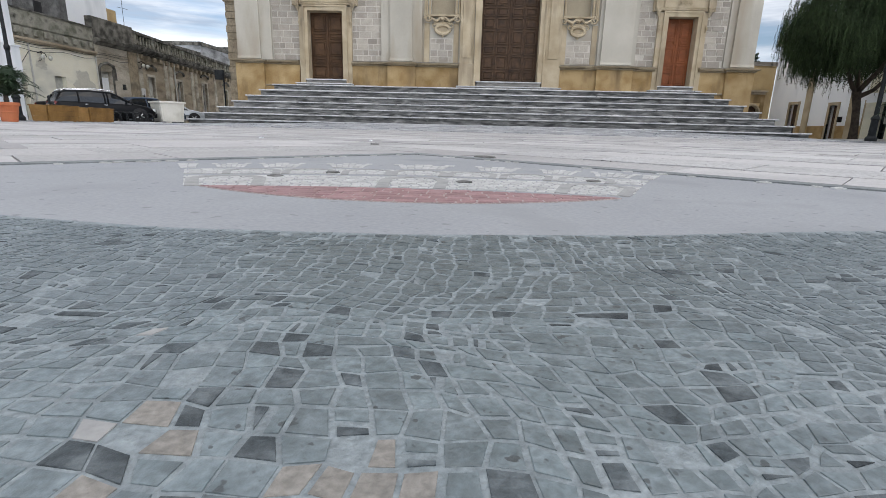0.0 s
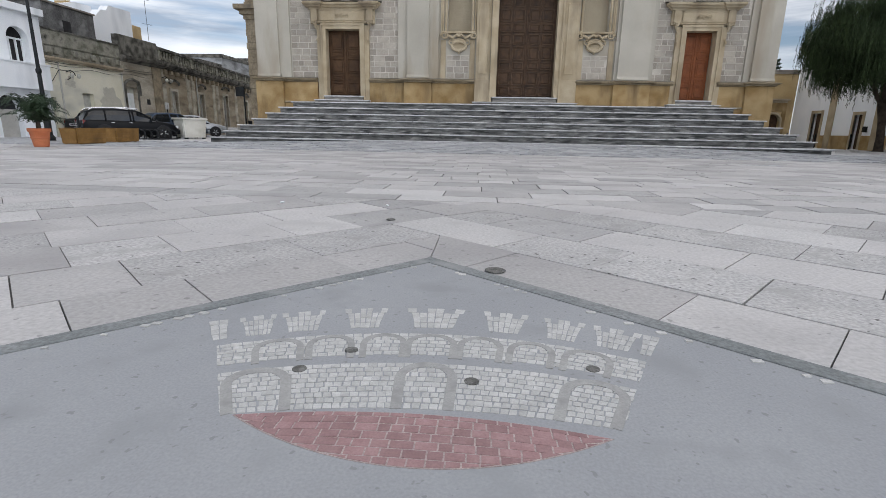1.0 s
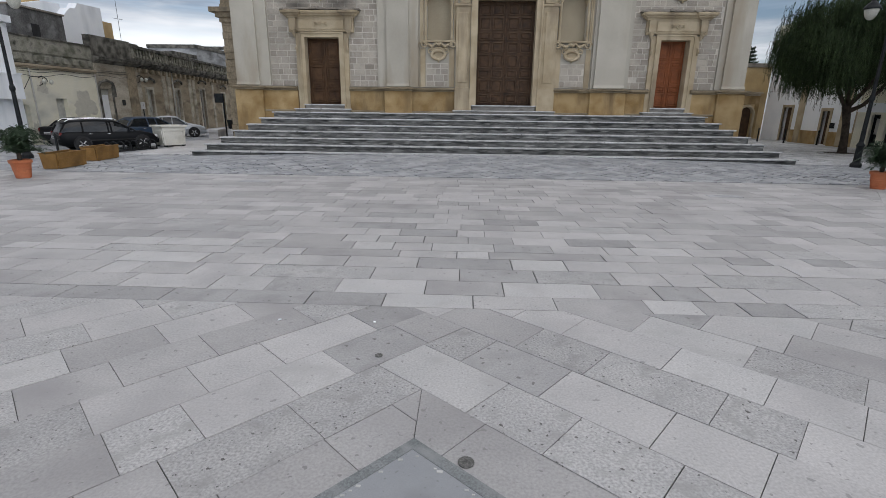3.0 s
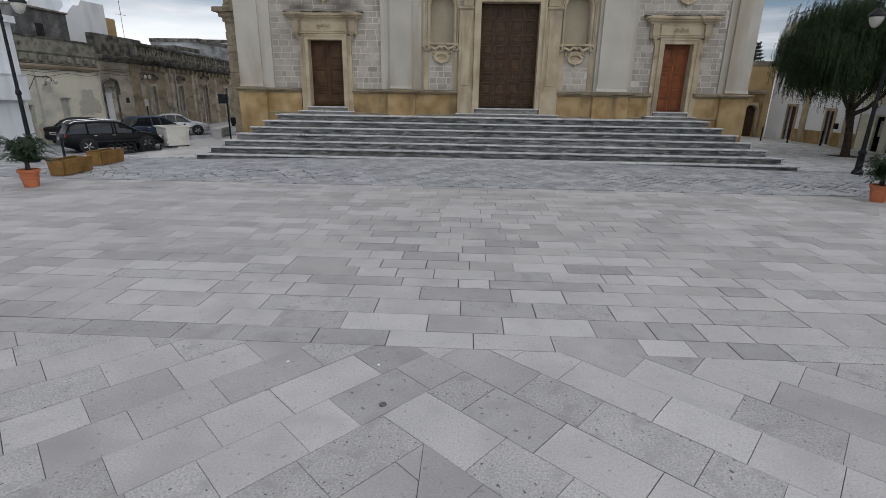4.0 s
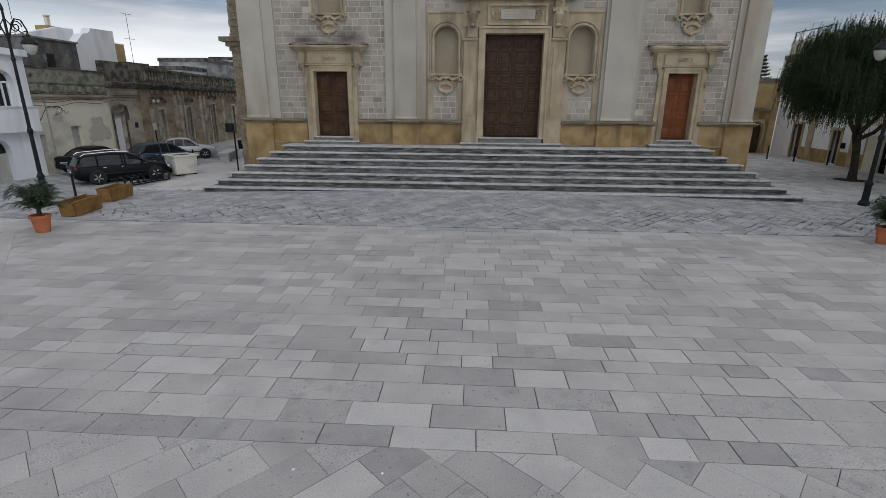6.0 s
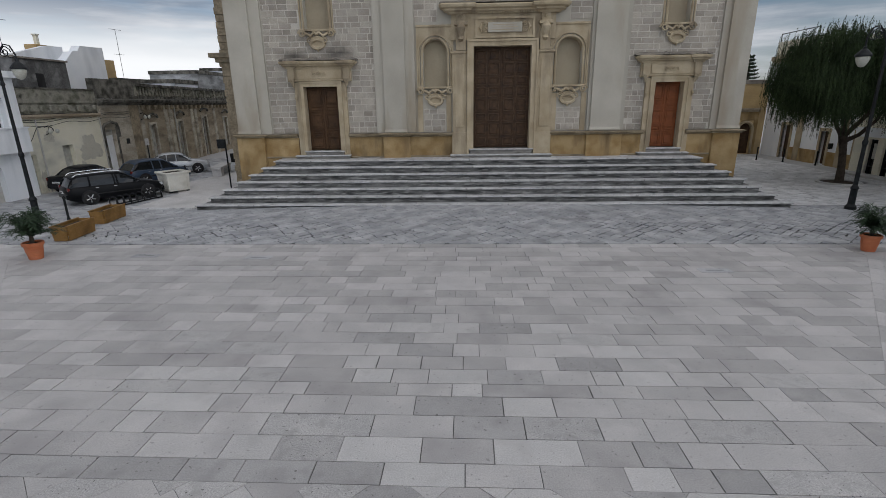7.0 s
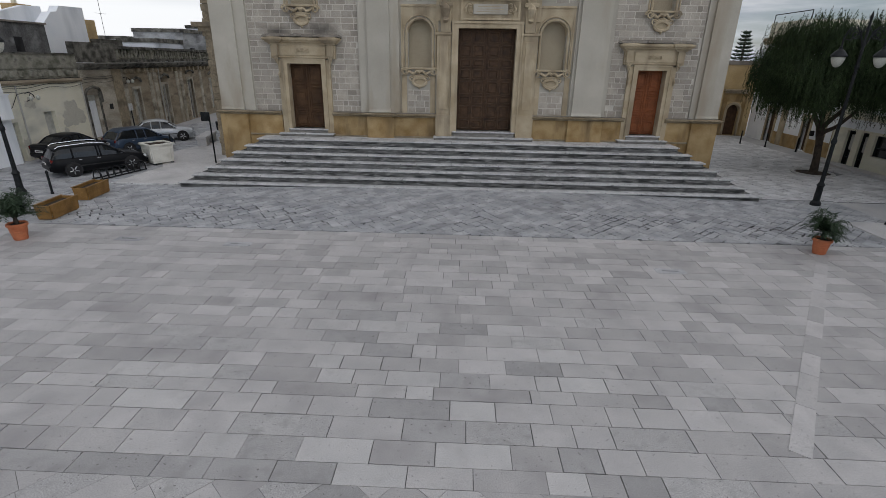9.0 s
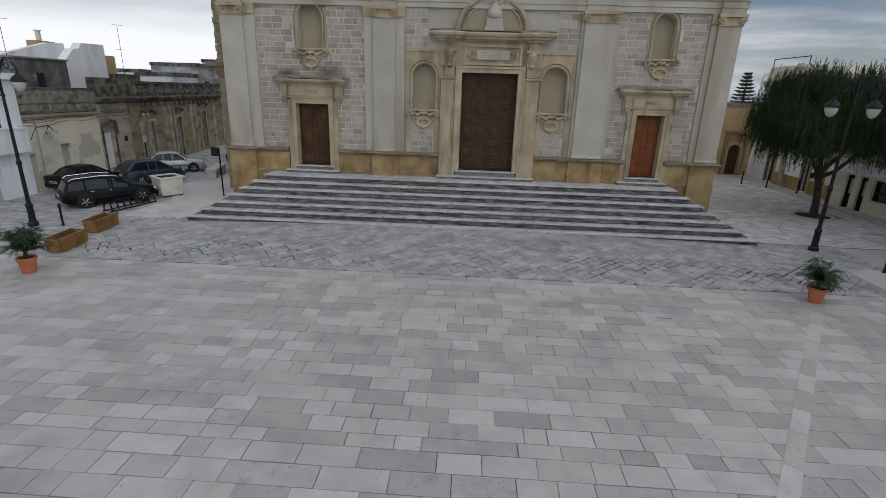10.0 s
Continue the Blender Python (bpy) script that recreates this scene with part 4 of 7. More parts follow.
def wall_along_y(bm, x_front, thick, y0, y1, z0, z1, holes):
    """A wall whose face looks east; holes are (y0, y1, z0, z1)."""
    tmp = bmesh.new()
    holed_wall(tmp, y0, y1, z0, z1, 0.0, thick, holes)
    for v in tmp.verts:
        v.co = Vector((x_front - v.co.y, v.co.x, v.co.z))
    me = bpy.data.meshes.new("tmp")
    bmesh.ops.reverse_faces(tmp, faces=tmp.faces)
    bmesh.ops.recalc_face_normals(tmp, faces=tmp.faces)
    tmp.to_mesh(me)
    tmp.free()
    bm.from_mesh(me)
    bpy.data.meshes.remove(me)
    return bm


# white house with balcony and round-headed openings
h = house("white two-storey house with balcony and arched openings")
bm = bmesh.new()
wall_along_y(bm, -20.3, 0.4, -9.0, 0.55, -0.1, 5.15, [(-1.10, -0.12, 3.02, 4.45), (-1.98, -0.98, -0.1, 1.7), (-4.2, -3.2, 3.02, 4.45), (-5.0, -4.0, -0.1, 1.7)])
box(bm, -28, -20.7, -9.0, -8.6, -0.1, 5.15)
box(bm, -28, -20.7, 0.15, 0.55, -0.1, 5.15)
part("wall", bm, M["white"], h)
part("roof", boxes((-28, -20.3, -9.0, 0.55, 5.15, 5.3), (-20.3, -20.1, -9.1, 0.62, 5.05, 5.32)), M["white"], h)
bal = part("balcony", boxes((-20.3, -19.9, -7.0, 0.30, 1.98, 2.12), (-20.0, -19.9, -7.0, 0.30, 2.12, 2.98), (-20.3, -20.0, 0.20, 0.30, 2.12, 2.98)), M["white"], h, "white solid balcony parapet")
part("coping", boxes((-20.3, -19.86, -7.0, 0.34, 2.98, 3.04)), M["white"], bal)
for y0, y1 in ((-1.10, -0.12), (-4.2, -3.2)):
    w = part("window", boxes((-20.66, -20.62, y0, y1, 3.02, 4.45)), M["void"], h)
    fr = bmesh.new()
    for q in (y0, (2 * y0 + y1) / 3 - 0.03, (y0 + 2 * y1) / 3 - 0.03, y1 - 0.06):
        box(fr, -20.62, -20.56, q, q + 0.06, 3.02, 3.98)
    box(fr, -20.62, -20.56, y0, y1, 3.96, 4.03)
    part("frame", fr, M["white"], w)
    af = bmesh.new()
    arch_fill(af, y0, y1, 3.98, 4.45, 0.0, 0.3)
    for v in af.verts:
        v.co = Vector((-20.302 - v.co.y, v.co.x, v.co.z))
    bmesh.ops.recalc_face_normals(af, faces=af.faces)
    part("arch", af, M["white"], w)
for y0, y1 in ((-1.98, -0.98), (-5.0, -4.0)):
    w = part("garage_door", boxes((-20.6, -20.55, y0, y1, -0.05, 1.12)), M["frame_pale"], h, "pale grey garage door")
    part("fanlight", boxes((-20.62, -20.58, y0, y1, 1.12, 1.7)), M["void"], w)
    af = bmesh.new()
    arch_fill(af, y0, y1, 1.2, 1.7, 0.0, 0.3)
    for v in af.verts:
        v.co = Vector((-20.302 - v.co.y, v.co.x, v.co.z))
    bmesh.ops.recalc_face_normals(af, faces=af.faces)
    part("arch", af, M["white"], w)

# cream house with the stained parapet
h = house("cream limewashed low house with mould-stained parapet")
bm = bmesh.new()
wall_along_y(bm, WX, 0.4, 0.56, 5.5, -0.1, 3.45, [(0.62, 1.05, -0.1, 1.75), (2.62, 3.30, -0.1, 2.05)])
box(bm, -28, WX - 0.4, 5.1, 5.5, -0.1, 3.45)
part("wall", bm, M["cream"], h)
part("roof", boxes((-28, WX, 0.56, 5.5, 3.45, 3.55)), M["mould"], h)
par = part("parapet", boxes((WX - 0.3, WX, 0.56, 5.5, 4.02, 4.66)), M["mould_pale"], h, "dark mould-streaked parapet")
part("parapet_coping", boxes((WX - 0.34, WX + 0.05, 0.56, 5.5, 4.66, 4.72)), M["mould"], par)
part("frieze", boxes((WX - 0.3, WX - 0.05, 0.56, 5.5, 3.56, 4.02)), M["mould_pale"], h)
prnd = random.Random(12)
for yc, zc, ry, rz in ((4.45, 1.75, 0.85, 0.75), (2.0, 2.5, 0.35, 0.3), (1.25, 0.6, 0.2, 0.5), (3.7, 0.8, 0.3, 0.4)):
    pt = bmesh.new()
    ph = prnd.uniform(0, 6)
    ring_ = [(2 * math.pi * k / 48, 0.85 + 0.16 * math.sin(3 * 2 * math.pi * k / 48 + ph) + 0.10 * math.sin(7 * 2 * math.pi * k / 48 + 2 * ph) + prnd.uniform(-0.07, 0.07)) for k in range(48)]
    prism(pt, [(WX - 0.002, yc + ry * r_ * math.cos(a_), zc + rz * r_ * math.sin(a_)) for a_, r_ in ring_], (0.005, 0, 0))
    bmesh.ops.recalc_face_normals(pt, faces=pt.faces)
    part("peeled_patch", pt, M["peeled"], h, "bare grey render where the limewash has peeled")
for k in range(9):
    yb = 0.75 + k * 0.55
    part("bracket", boxes((WX - 0.05, WX + 0.10, yb, yb + 0.22, 3.64, 3.92), bevel=0.03), M["mould_pale"], par)
mo = bmesh.new()
box(mo, WX - 0.3, WX + 0.14, 0.56, 5.5, 3.42, 3.52)
box(mo, WX - 0.3, WX + 0.09, 0.56, 5.5, 3.34, 3.42)
part("string_course", mo, M["old_stone"], h)
part("door", boxes((WX - 0.24, WX - 0.2, 0.62, 1.05, -0.05, 1.75)), M["shutter"], h, "grey painted shutter door")
part("door", boxes((WX - 0.24, WX - 0.2, 2.62, 3.30, -0.05, 2.05)), M["shutter"], h, "grey painted shutter door")
for yp in (1.38, 5.42):
    part("drain_pipe", tube(bmesh.new(), [(WX + 0.05, yp, 0.0), (WX + 0.05, yp, 3.3)], 0.035, 6), M["frame_pale"], h)
# rooms on its roof
room = part("roof_room", boxes((-26, -21.3, 1.9, 5.0, 3.55, 6.02)), M["dark_block"], h, "sooty block roof room")
part("window", boxes((-21.32, -21.28, 3.0, 3.45, 4.75, 5.4)), M["void"], room)
part("coping", boxes((-26, -21.22, 1.85, 5.05, 6.02, 6.1)), M["dark_cap"], room)
tall = bmesh.new()
prof = [(5.7, 3.55), (5.7, 6.0), (6.1, 6.05), (6.9, 6.75), (7.3, 6.8), (7.55, 7.1), (9.3, 7.15), (9.3, 3.55)]
prism(tall, [(-22.3, y, z) for y, z in prof], (-0.5, 0, 0))
bmesh.ops.recalc_face_normals(tall, faces=tall.faces)
part("stair_tower", tall, M["white"], h, "blue-white limewashed stepped stair wall")
part("back_wall", boxes((-25.3, -22.9, 9.35, 10.95, 3.55, 6.6), (-27, -24.7, 5.1, 9.3, 3.55, 6.2)), M["ochre"], h, "ochre wall behind the stair")
part("stair_head", boxes((-24.6, -23.95, 6.5, 7.7, 3.55, 7.12)), M["ochre"], h, "ochre rendered stair head")
part("chimney", boxes((-24.35, -24.17, 6.9, 7.08, 7.12, 7.62), (-24.39, -24.13, 6.86, 7.12, 7.62, 7.68)), M["cream"], h)
gable = bmesh.new()
prism(gable, [(-23.3, y, z) for y, z in ((2.4, 3.56), (2.4, 5.95), (3.0, 6.1), (6.4, 7.0), (7.5, 7.05), (7.5, 3.56))], (-0.3, 0, 0))
bmesh.ops.recalc_face_normals(gable, faces=gable.faces)
part("rear_wall", gable, M["white"], h, "white limewashed sloping wall behind the roof room")

# old stone house on the corner and along the side street
h = house("old weathered stone house with balustrade and hooded windows")
bm = bmesh.new()
wall_along_y(bm, WX, 0.5, 5.52, 8.7, -0.1, 3.9, [(5.66, 6.55, 0.3, 2.62)])
part("wall", bm, M["old_plaster"], h)
part("doorway", boxes((WX - 0.3, WX - 0.22, 5.66, 6.55, 0.3, 2.62)), M["shutter"], h, "tall grey shutter door")
part("shutter", boxes((WX - 0.22, WX - 0.17, 5.76, 6.08, 0.35, 2.3), bevel=0.01), M["white"], h)
part("shutter", boxes((WX - 0.22, WX - 0.17, 6.12, 6.45, 0.35, 2.3), bevel=0.01), M["white"], h)
hood = bmesh.new()
tube(hood, [(WX + 0.06, 5.50, 2.2), (WX + 0.07, 5.52, 2.72), (WX + 0.12, 5.66, 2.92), (WX + 0.15, 6.1, 3.04), (WX + 0.12, 6.55, 2.92), (WX + 0.07, 6.70, 2.72), (WX + 0.06, 6.72, 2.2)], 0.075, 6)
box(hood, WX, WX + 0.05, 5.55, 5.655, 0.3, 2.75)
box(hood, WX, WX + 0.05, 6.56, 6.66, 0.3, 2.75)
part("hood_mould", hood, M["mould"], h)
part("sign_plate", boxes((WX, WX + 0.03, 7.3, 7.55, 1.75, 2.05)), M["void"], h)
part("pier", boxes((WX, WX + 0.07, 8.0, 8.72, -0.1, 3.9)), M["brick_side"], h)
# street front, in its own frame: s along the street, d out of the wall
SA, SB = Vector((-20.5, 8.7, 0)), Vector((-21.8, 18.5, 0))
su = (SB - SA).normalized()
sn = Vector((su.y, -su.x, 0))
SL = 22.0


def on_street(bm):
    for v in bm.verts:
        s, d, z = v.co.x, v.co.y, v.co.z
        v.co = SA + su * s - sn * d + Vector((0, 0, z))
    bmesh.ops.recalc_face_normals(bm, faces=bm.faces)
    return bm


bm = bmesh.new()
OPEN = [(1.15, 1.95, 0.6, 2.72), (5.2, 6.0, 0.0, 2.8), (9.6, 10.6, 0.0, 3.0), (14.4, 15.3, 0.4, 2.8)]
holed_wall(bm, 0.0, SL, -0.1, 3.9, 0.0, 0.5, OPEN)
part("wall", on_street(bm), M["old_stone"], h)
for a, b, z0, z1 in OPEN:
    w = part("window", on_street(boxes((a, b, 0.22, 0.28, z0, z1))), M["void"], h)
    for p_, q_ in ((a + 0.1, (a + b) / 2 - 0.05), ((a + b) / 2 + 0.05, b - 0.1)):
        if a < 2 or a > 14:
            part("shutter", on_street(boxes((p_, q_, 0.15, 0.2, z0 + 0.03, z1 - 0.12), bevel=0.008)), M["shutter"], w, "closed grey shutter")
    part("frame", on_street(boxes((a, a + 0.1, 0.12, 0.22, z0, z1), (b - 0.1, b, 0.12, 0.22, z0, z1), (a + 0.1, b - 0.1, 0.12, 0.22, z1 - 0.1, z1), ((a + b) / 2 - 0.04, (a + b) / 2 + 0.04, 0.12, 0.22, z0, z1 - 0.1))), M["frame_pale"], w)
    part("surround", on_street(boxes((a - 0.14, a, -0.06, 0.1, z0, z1 + 0.14), (b, b + 0.14, -0.06, 0.1, z0, z1 + 0.14), (a, b, -0.06, 0.1, z1, z1 + 0.14))), M["old_plaster"], w)
    hd = bmesh.new()
    tube(hd, [(a - 0.25, -0.10, z1 + 0.42), (a - 0.1, -0.13, z1 + 0.55), ((a + b) / 2, -0.15, z1 + 0.66), (b + 0.1, -0.13, z1 + 0.55), (b + 0.25, -0.10, z1 + 0.42)], 0.075, 6)
    part("hood_mould", on_street(hd), M["mould"], w)
for k in range(26):
    part("bracket", on_street(boxes((0.3 + k * 0.8, 0.55 + k * 0.8, -0.22, 0.0, 3.62, 3.9), bevel=0.03)), M["brick_side"], h)
for s in (0.1, 3.4, 4.1, 7.6, 8.3, 12.2, 17.0):
    part("pilaster", on_street(boxes((s, s + 0.42, -0.08, 0.0, 0.0, 3.9))), M["old_plaster"], h)
dp = bmesh.new()
tube(dp, [(4.9, -0.06, 0.0), (4.9, -0.06, 3.9)], 0.05, 6)
part("drain_pipe", on_street(dp), M["frame_pale"], h)
part("plinth", on_street(boxes((0.0, 1.0, -0.05, 0.0, -0.1, 0.55), (2.1, 5.0, -0.05, 0.0, -0.1, 0.55), (6.15, 9.4, -0.05, 0.0, -0.1, 0.55), (10.75, 21.9, -0.05, 0.0, -0.1, 0.38))), M["old_stone"], h)
co = bmesh.new()
moulding(co, 0.0, SL, 0.0, 3.9, [(0.05, 0), (0.12, 0.1), (0.34, 0.16), (0.40, 0.3), (0.0, 0.36)])
part("cornice", on_street(co), M["mould"], h)
co = bmesh.new()
moulding(co, 5.52, 8.7, 0.0, 3.9, [(0.05, 0), (0.12, 0.1), (0.34, 0.16), (0.40, 0.3), (0.0, 0.36)], ends=False)
for v in co.verts:
    v.co = Vector((WX - v.co.y, v.co.x, v.co.z))
bmesh.ops.recalc_face_normals(co, faces=co.faces)
part("cornice", co, M["mould"], h)
part("parapet", boxes((WX - 0.35, WX, 5.52, 8.7, 4.27, 5.28)), M["mould"], h, "sooty stained parapet")
pw = part("balustrade", on_street(boxes((0.0, SL, 0.0, 0.3, 4.27, 4.42), (0.0, SL, -0.03, 0.33, 5.0, 5.15))), M["mould"], h, "stained stone balustrade")
part("backing", on_street(boxes((0.02, SL - 0.02, 0.18, 0.28, 4.42, 5.0))), M["mould"], pw)
for k in range(60):
    s = 0.25 + k * 0.36
    big = k % 6 == 0
    b = boxes((s - 0.13, s + 0.13, 0.0, 0.178, 4.42, 5.0)) if big else lathe(bmesh.new(), [(0.05, 4.42), (0.09, 4.52), (0.05, 4.72), (0.08, 4.9), (0.05, 5.0)], 6, (s, 0.09, 0))
    part("baluster", on_street(b), M["mould_pale"], pw)
part("roof", boxes((-30, WX - 0.5, 5.52, 8.7, 3.9, 4.2), (-30, -23.9, 8.7, 30.0, 3.9, 4.2), (-23.9, -22.0, 8.7, 19.5, 3.9, 4.2)), M["mould"], h)
part("roof_room", boxes((-25, -22.4, 10.2, 12.4, 4.2, 5.55)), M["mould"], h)
part("end_wall", boxes((-30, -23.9, 30.0, 30.4, -0.1, 4.2)), M["old_stone"], h)
# lanterns on brackets on two walls
for px, py, pz in ((WX, 1.85, 2.85), (WX + 0.05, 8.85, 3.3)):
    wl_ = thing("wall_lantern", "dark iron wall lantern bracket with globe lamps", "lamp", (px, py, pz))
    br = bmesh.new()
    tube(br, [(0.0, 0.0, 0.1), (0.2, 0.0, 0.16), (0.38, 0.0, 0.05), (0.42, 0.0, -0.08)], 0.022, 6)
    tube(br, [(0.0, 0.0, -0.25), (0.14, 0.0, -0.2), (0.22, 0.0, 0.1)], 0.018, 6)
    part("bracket", br, M["iron"], wl_)
    for dy in (-0.2, 0.2):
        part("globe", lathe(bmesh.new(), [(0.01, -0.12), (0.07, -0.08), (0.095, 0.0), (0.07, 0.07), (0.03, 0.10)], 12, (0.42, dy, -0.08), True), M["lamp_glass"], wl_, smooth=True)
cable = thing("cable", "black electric cables slung along the house fronts", "cable")
for z, sag in ((3.28, 0.05), (3.2, 0.09), (3.05, 0.13)):
    bm = bmesh.new()
    tube(bm, [(WX + 0.06, 0.6 + i * 0.45, z - sag * math.sin(i / 18 * math.pi * 3) ** 2 + 0.02 * i) for i in range(19)], 0.011, 5)
    part("strand", bm, M["iron"], cable)
bm = bmesh.new()
tube(bm, [(WX + 0.06, 2.0, 3.0), (WX + 0.2, 1.2, 2.95), (-20.1, 0.62, 2.5), (-20.2, 0.3, 2.05)], 0.014, 5)
part("strand", bm, M["iron"], cable)

# farther roofs behind the street
far = [(-27.5, -24.2, 19.5, 23, 5.6, "bluewhite"), (-28.5, -24.2, 23.2, 29.5, 6.5, "mould_grey"), (-33, -30.1, 14, 24, 5.2, "mould"), (-36, -30.1, 24.2, 34, 5.9, "white"), (-28, -24.2, 31, 38, 7.2, "bluewhite"), (-19.5, -14, 40, 48, 7.0, "old_stone")]
for a, b, c, d, z, m in far:
    h = house("distant weathered flat-roofed house up the side street")
    part("wall", boxes((a, b, c, d, -0.1, z)), M[m], h)
    part("parapet", boxes((a - 0.06, b + 0.06, c - 0.06, c + 0.2, z, z + 0.3), (b - 0.2, b + 0.06, c + 0.2, d, z, z + 0.3)), M["mould"], h)
    part("window", boxes((b - 0.02, b + 0.02, c + 0.8, c + 1.6, z - 2.6, z - 1.2)), M["void"], h)
for x, y, z0, z1 in ((-23.5, 12.5, 4.2, 8.6), (-22.6, 3.0, 6.0, 7.8)):
    an = thing("roof_antenna", "thin metal television aerial on a roof", "antenna", (x, y, z0))
    part("mast", tube(bmesh.new(), [(0, 0, 0), (0, 0, z1 - z0)], 0.014, 5), M["iron"], an)
    for k, w in ((0.0, 0.4), (-1.5, 0.36)):
        part("arm", tube(bmesh.new(), [(-w * 0.3, -w, z1 - z0 + k), (w * 0.3, w, z1 - z0 + k)], 0.012, 4), M["iron"], an)

# ---- houses on the east side ----
h = house("ochre rendered low house with arched stone doorway")
bm = bmesh.new()
holed_wall(bm, 14.5, 20.0, -0.1, 4.8, 15.5, 15.9, [(18.35, 19.2, 0.0, 2.1)])
box(bm, 14.5, 14.9, 15.9, 24, -0.1, 4.8)
part("wall", bm, M["ochre"], h)
part("roof", boxes((14.5, 20.0, 15.5, 24, 4.8, 4.9), (14.4, 20.1, 15.4, 15.7, 4.72, 4.98)), M["dark_cap"], h)
d = part("door", boxes((18.35, 19.2, 15.7, 15.76, 0.0, 2.1)), M["door_dark"], h, "dark arched wooden door")
part("arch", arch_fill(bmesh.new(), 18.35, 19.2, 1.68, 2.1, 15.498, 15.7), M["trim_stone"], d)
fr = bmesh.new()
arch_band(fr, 18.27, 19.28, 0.0, 1.68, 2.18, 15.46, 0.09)
part("surround", fr, M["trim_stone"], d)
part("hood", boxes((17.9, 19.6, 15.25, 15.5, 3.0, 3.12), (18.0, 19.5, 15.35, 15.5, 2.86, 3.0), bevel=0.01), M["old_stone"], d)
part("panel", boxes((17.95, 18.26, 15.46, 15.5, 0.0, 2.86), (19.29, 19.55, 15.46, 15.5, 0.0, 2.86), (18.26, 19.29, 15.46, 15.5, 2.3, 2.86)), M["plinth"], h)

h = house("white rendered house with stone trim and ochre base")
EX = 20.0
bm = bmesh.new()
tmp_open = [(12.45, 13.25, 0.0, 2.1), (9.0, 9.6, 0.0, 1.9), (6.3, 6.9, 0.55, 1.9)]


def wall_west(bm, x_face, thick, y0, y1, z0, z1, holes):
    """A wall whose face looks west; holes are (y0, y1, z0, z1)."""
    wall_along_y(bm, x_face + thick, thick, y0, y1, z0, z1, holes)
    return bm


wall_west(bm, EX, 0.4, 6.0, 15.4, -0.1, 6.3, tmp_open)
box(bm, EX + 0.4, 28, 15.0, 15.4, -0.1, 6.3)
box(bm, EX + 0.4, 28, 6.0, 6.4, -0.1, 6.3)
part("wall", bm, M["white"], h)
part("roof", boxes((EX, 28, 6.0, 15.4, 6.3, 6.45)), M["dark_cap"], h)
part("upper_storey", boxes((EX + 0.02, 27, 11.5, 15.38, 6.45, 7.3)), M["cream"], h)
part("cornice", boxes((EX - 0.22, EX, 6.0, 15.5, 6.15, 6.4), (EX - 0.12, EX, 6.0, 15.5, 6.0, 6.15)), M["trim_stone"], h)
part("roof_rail", tube(tube(bmesh.new(), [(EX + 0.1, 11.6, 7.3), (EX + 0.1, 11.6, 7.8), (EX + 0.1, 15.3, 7.8)], 0.03, 5), [(EX + 0.1, 15.3, 7.3), (EX + 0.1, 15.3, 7.8)], 0.03, 5), M["iron"], h)
for y0, y1, z0, z1 in tmp_open:
    d = part("door" if z0 < 0.1 else "window", boxes((EX + 0.22, EX + 0.28, y0, y1, z0, z1)), M["door_dark"], h, "dark wooden door" if z0 < 0.1 else "dark window")
    part("surround", boxes((EX - 0.05, EX + 0.1, y0 - 0.16, y0, 0.0, z1 + 0.16), (EX - 0.05, EX + 0.1, y1, y1 + 0.16, 0.0, z1 + 0.16), (EX - 0.05, EX + 0.1, y0, y1, z1, z1 + 0.16)), M["trim_stone"], d)
for a, b in ((11.3, 11.8), (7.6, 8.1)):
    part("pilaster", boxes((EX - 0.08, EX, a, b, 0.0, 6.0)), M["trim_stone"], h)
part("base_course", boxes((EX - 0.06, EX - 0.001, 7.0, 8.8, -0.1, 0.75), (EX - 0.06, EX - 0.001, 9.8, 12.25, -0.1, 0.75)), M["plinth"], h)
part("wall_lamp", boxes((EX - 0.2, EX, 8.5, 8.62, 0.95, 1.25)), M["iron"], h)

h = house("pale shop house with dark glazed doors and fascia")
bm = bmesh.new()
SXF = 19.2
shop_open = [(4.45, 4.98, 0.05, 1.75), (3.60, 4.08, 0.05, 1.75), (1.6, 3.2, 0.75, 1.72), (-1.0, 0.6, 0.05, 1.72)]
wall_west(bm, SXF, 0.4, -3.5, 5.95, -0.1, 5.2, shop_open)
box(bm, SXF + 0.4, 28, 5.55, 5.95, -0.1, 5.2)
part("wall", bm, M["cream"], h)
part("roof", boxes((SXF, 28, -3.5, 5.95, 5.2, 5.35), (SXF - 0.3, SXF, -3.5, 5.95, 5.05, 5.3)), M["old_stone"], h)
for y0, y1, z0, z1 in shop_open:
    d = part("shop_door" if z0 < 0.1 else "shop_window", boxes((SXF + 0.2, SXF + 0.24, y0, y1, z0, z1)), M["car_glass"], h)
    part("frame", boxes((SXF + 0.12, SXF + 0.2, y0, y0 + 0.05, z0, z1), (SXF + 0.12, SXF + 0.2, y1 - 0.05, y1, z0, z1), (SXF + 0.12, SXF + 0.2, y0 + 0.05, y1 - 0.05, z1 - 0.06, z1), (SXF + 0.12, SXF + 0.2, y0 + 0.05, y1 - 0.05, z0 + 0.35, z0 + 0.4)), M["iron"], d)
    if z0 < 0.1:
        part("curtain", boxes((SXF + 0.185, SXF + 0.198, y0 + 0.1, y1 - 0.1, z0 + 0.75, z1 - 0.2)), M["frame_pale"], d)
part("fascia", boxes((SXF - 0.07, SXF, -3.5, 5.9, 1.85, 2.3)), M["white"], h)
part("balcony", boxes((SXF - 0.7, SXF, -2.0, 3.0, 2.7, 2.85)), M["white"], h)
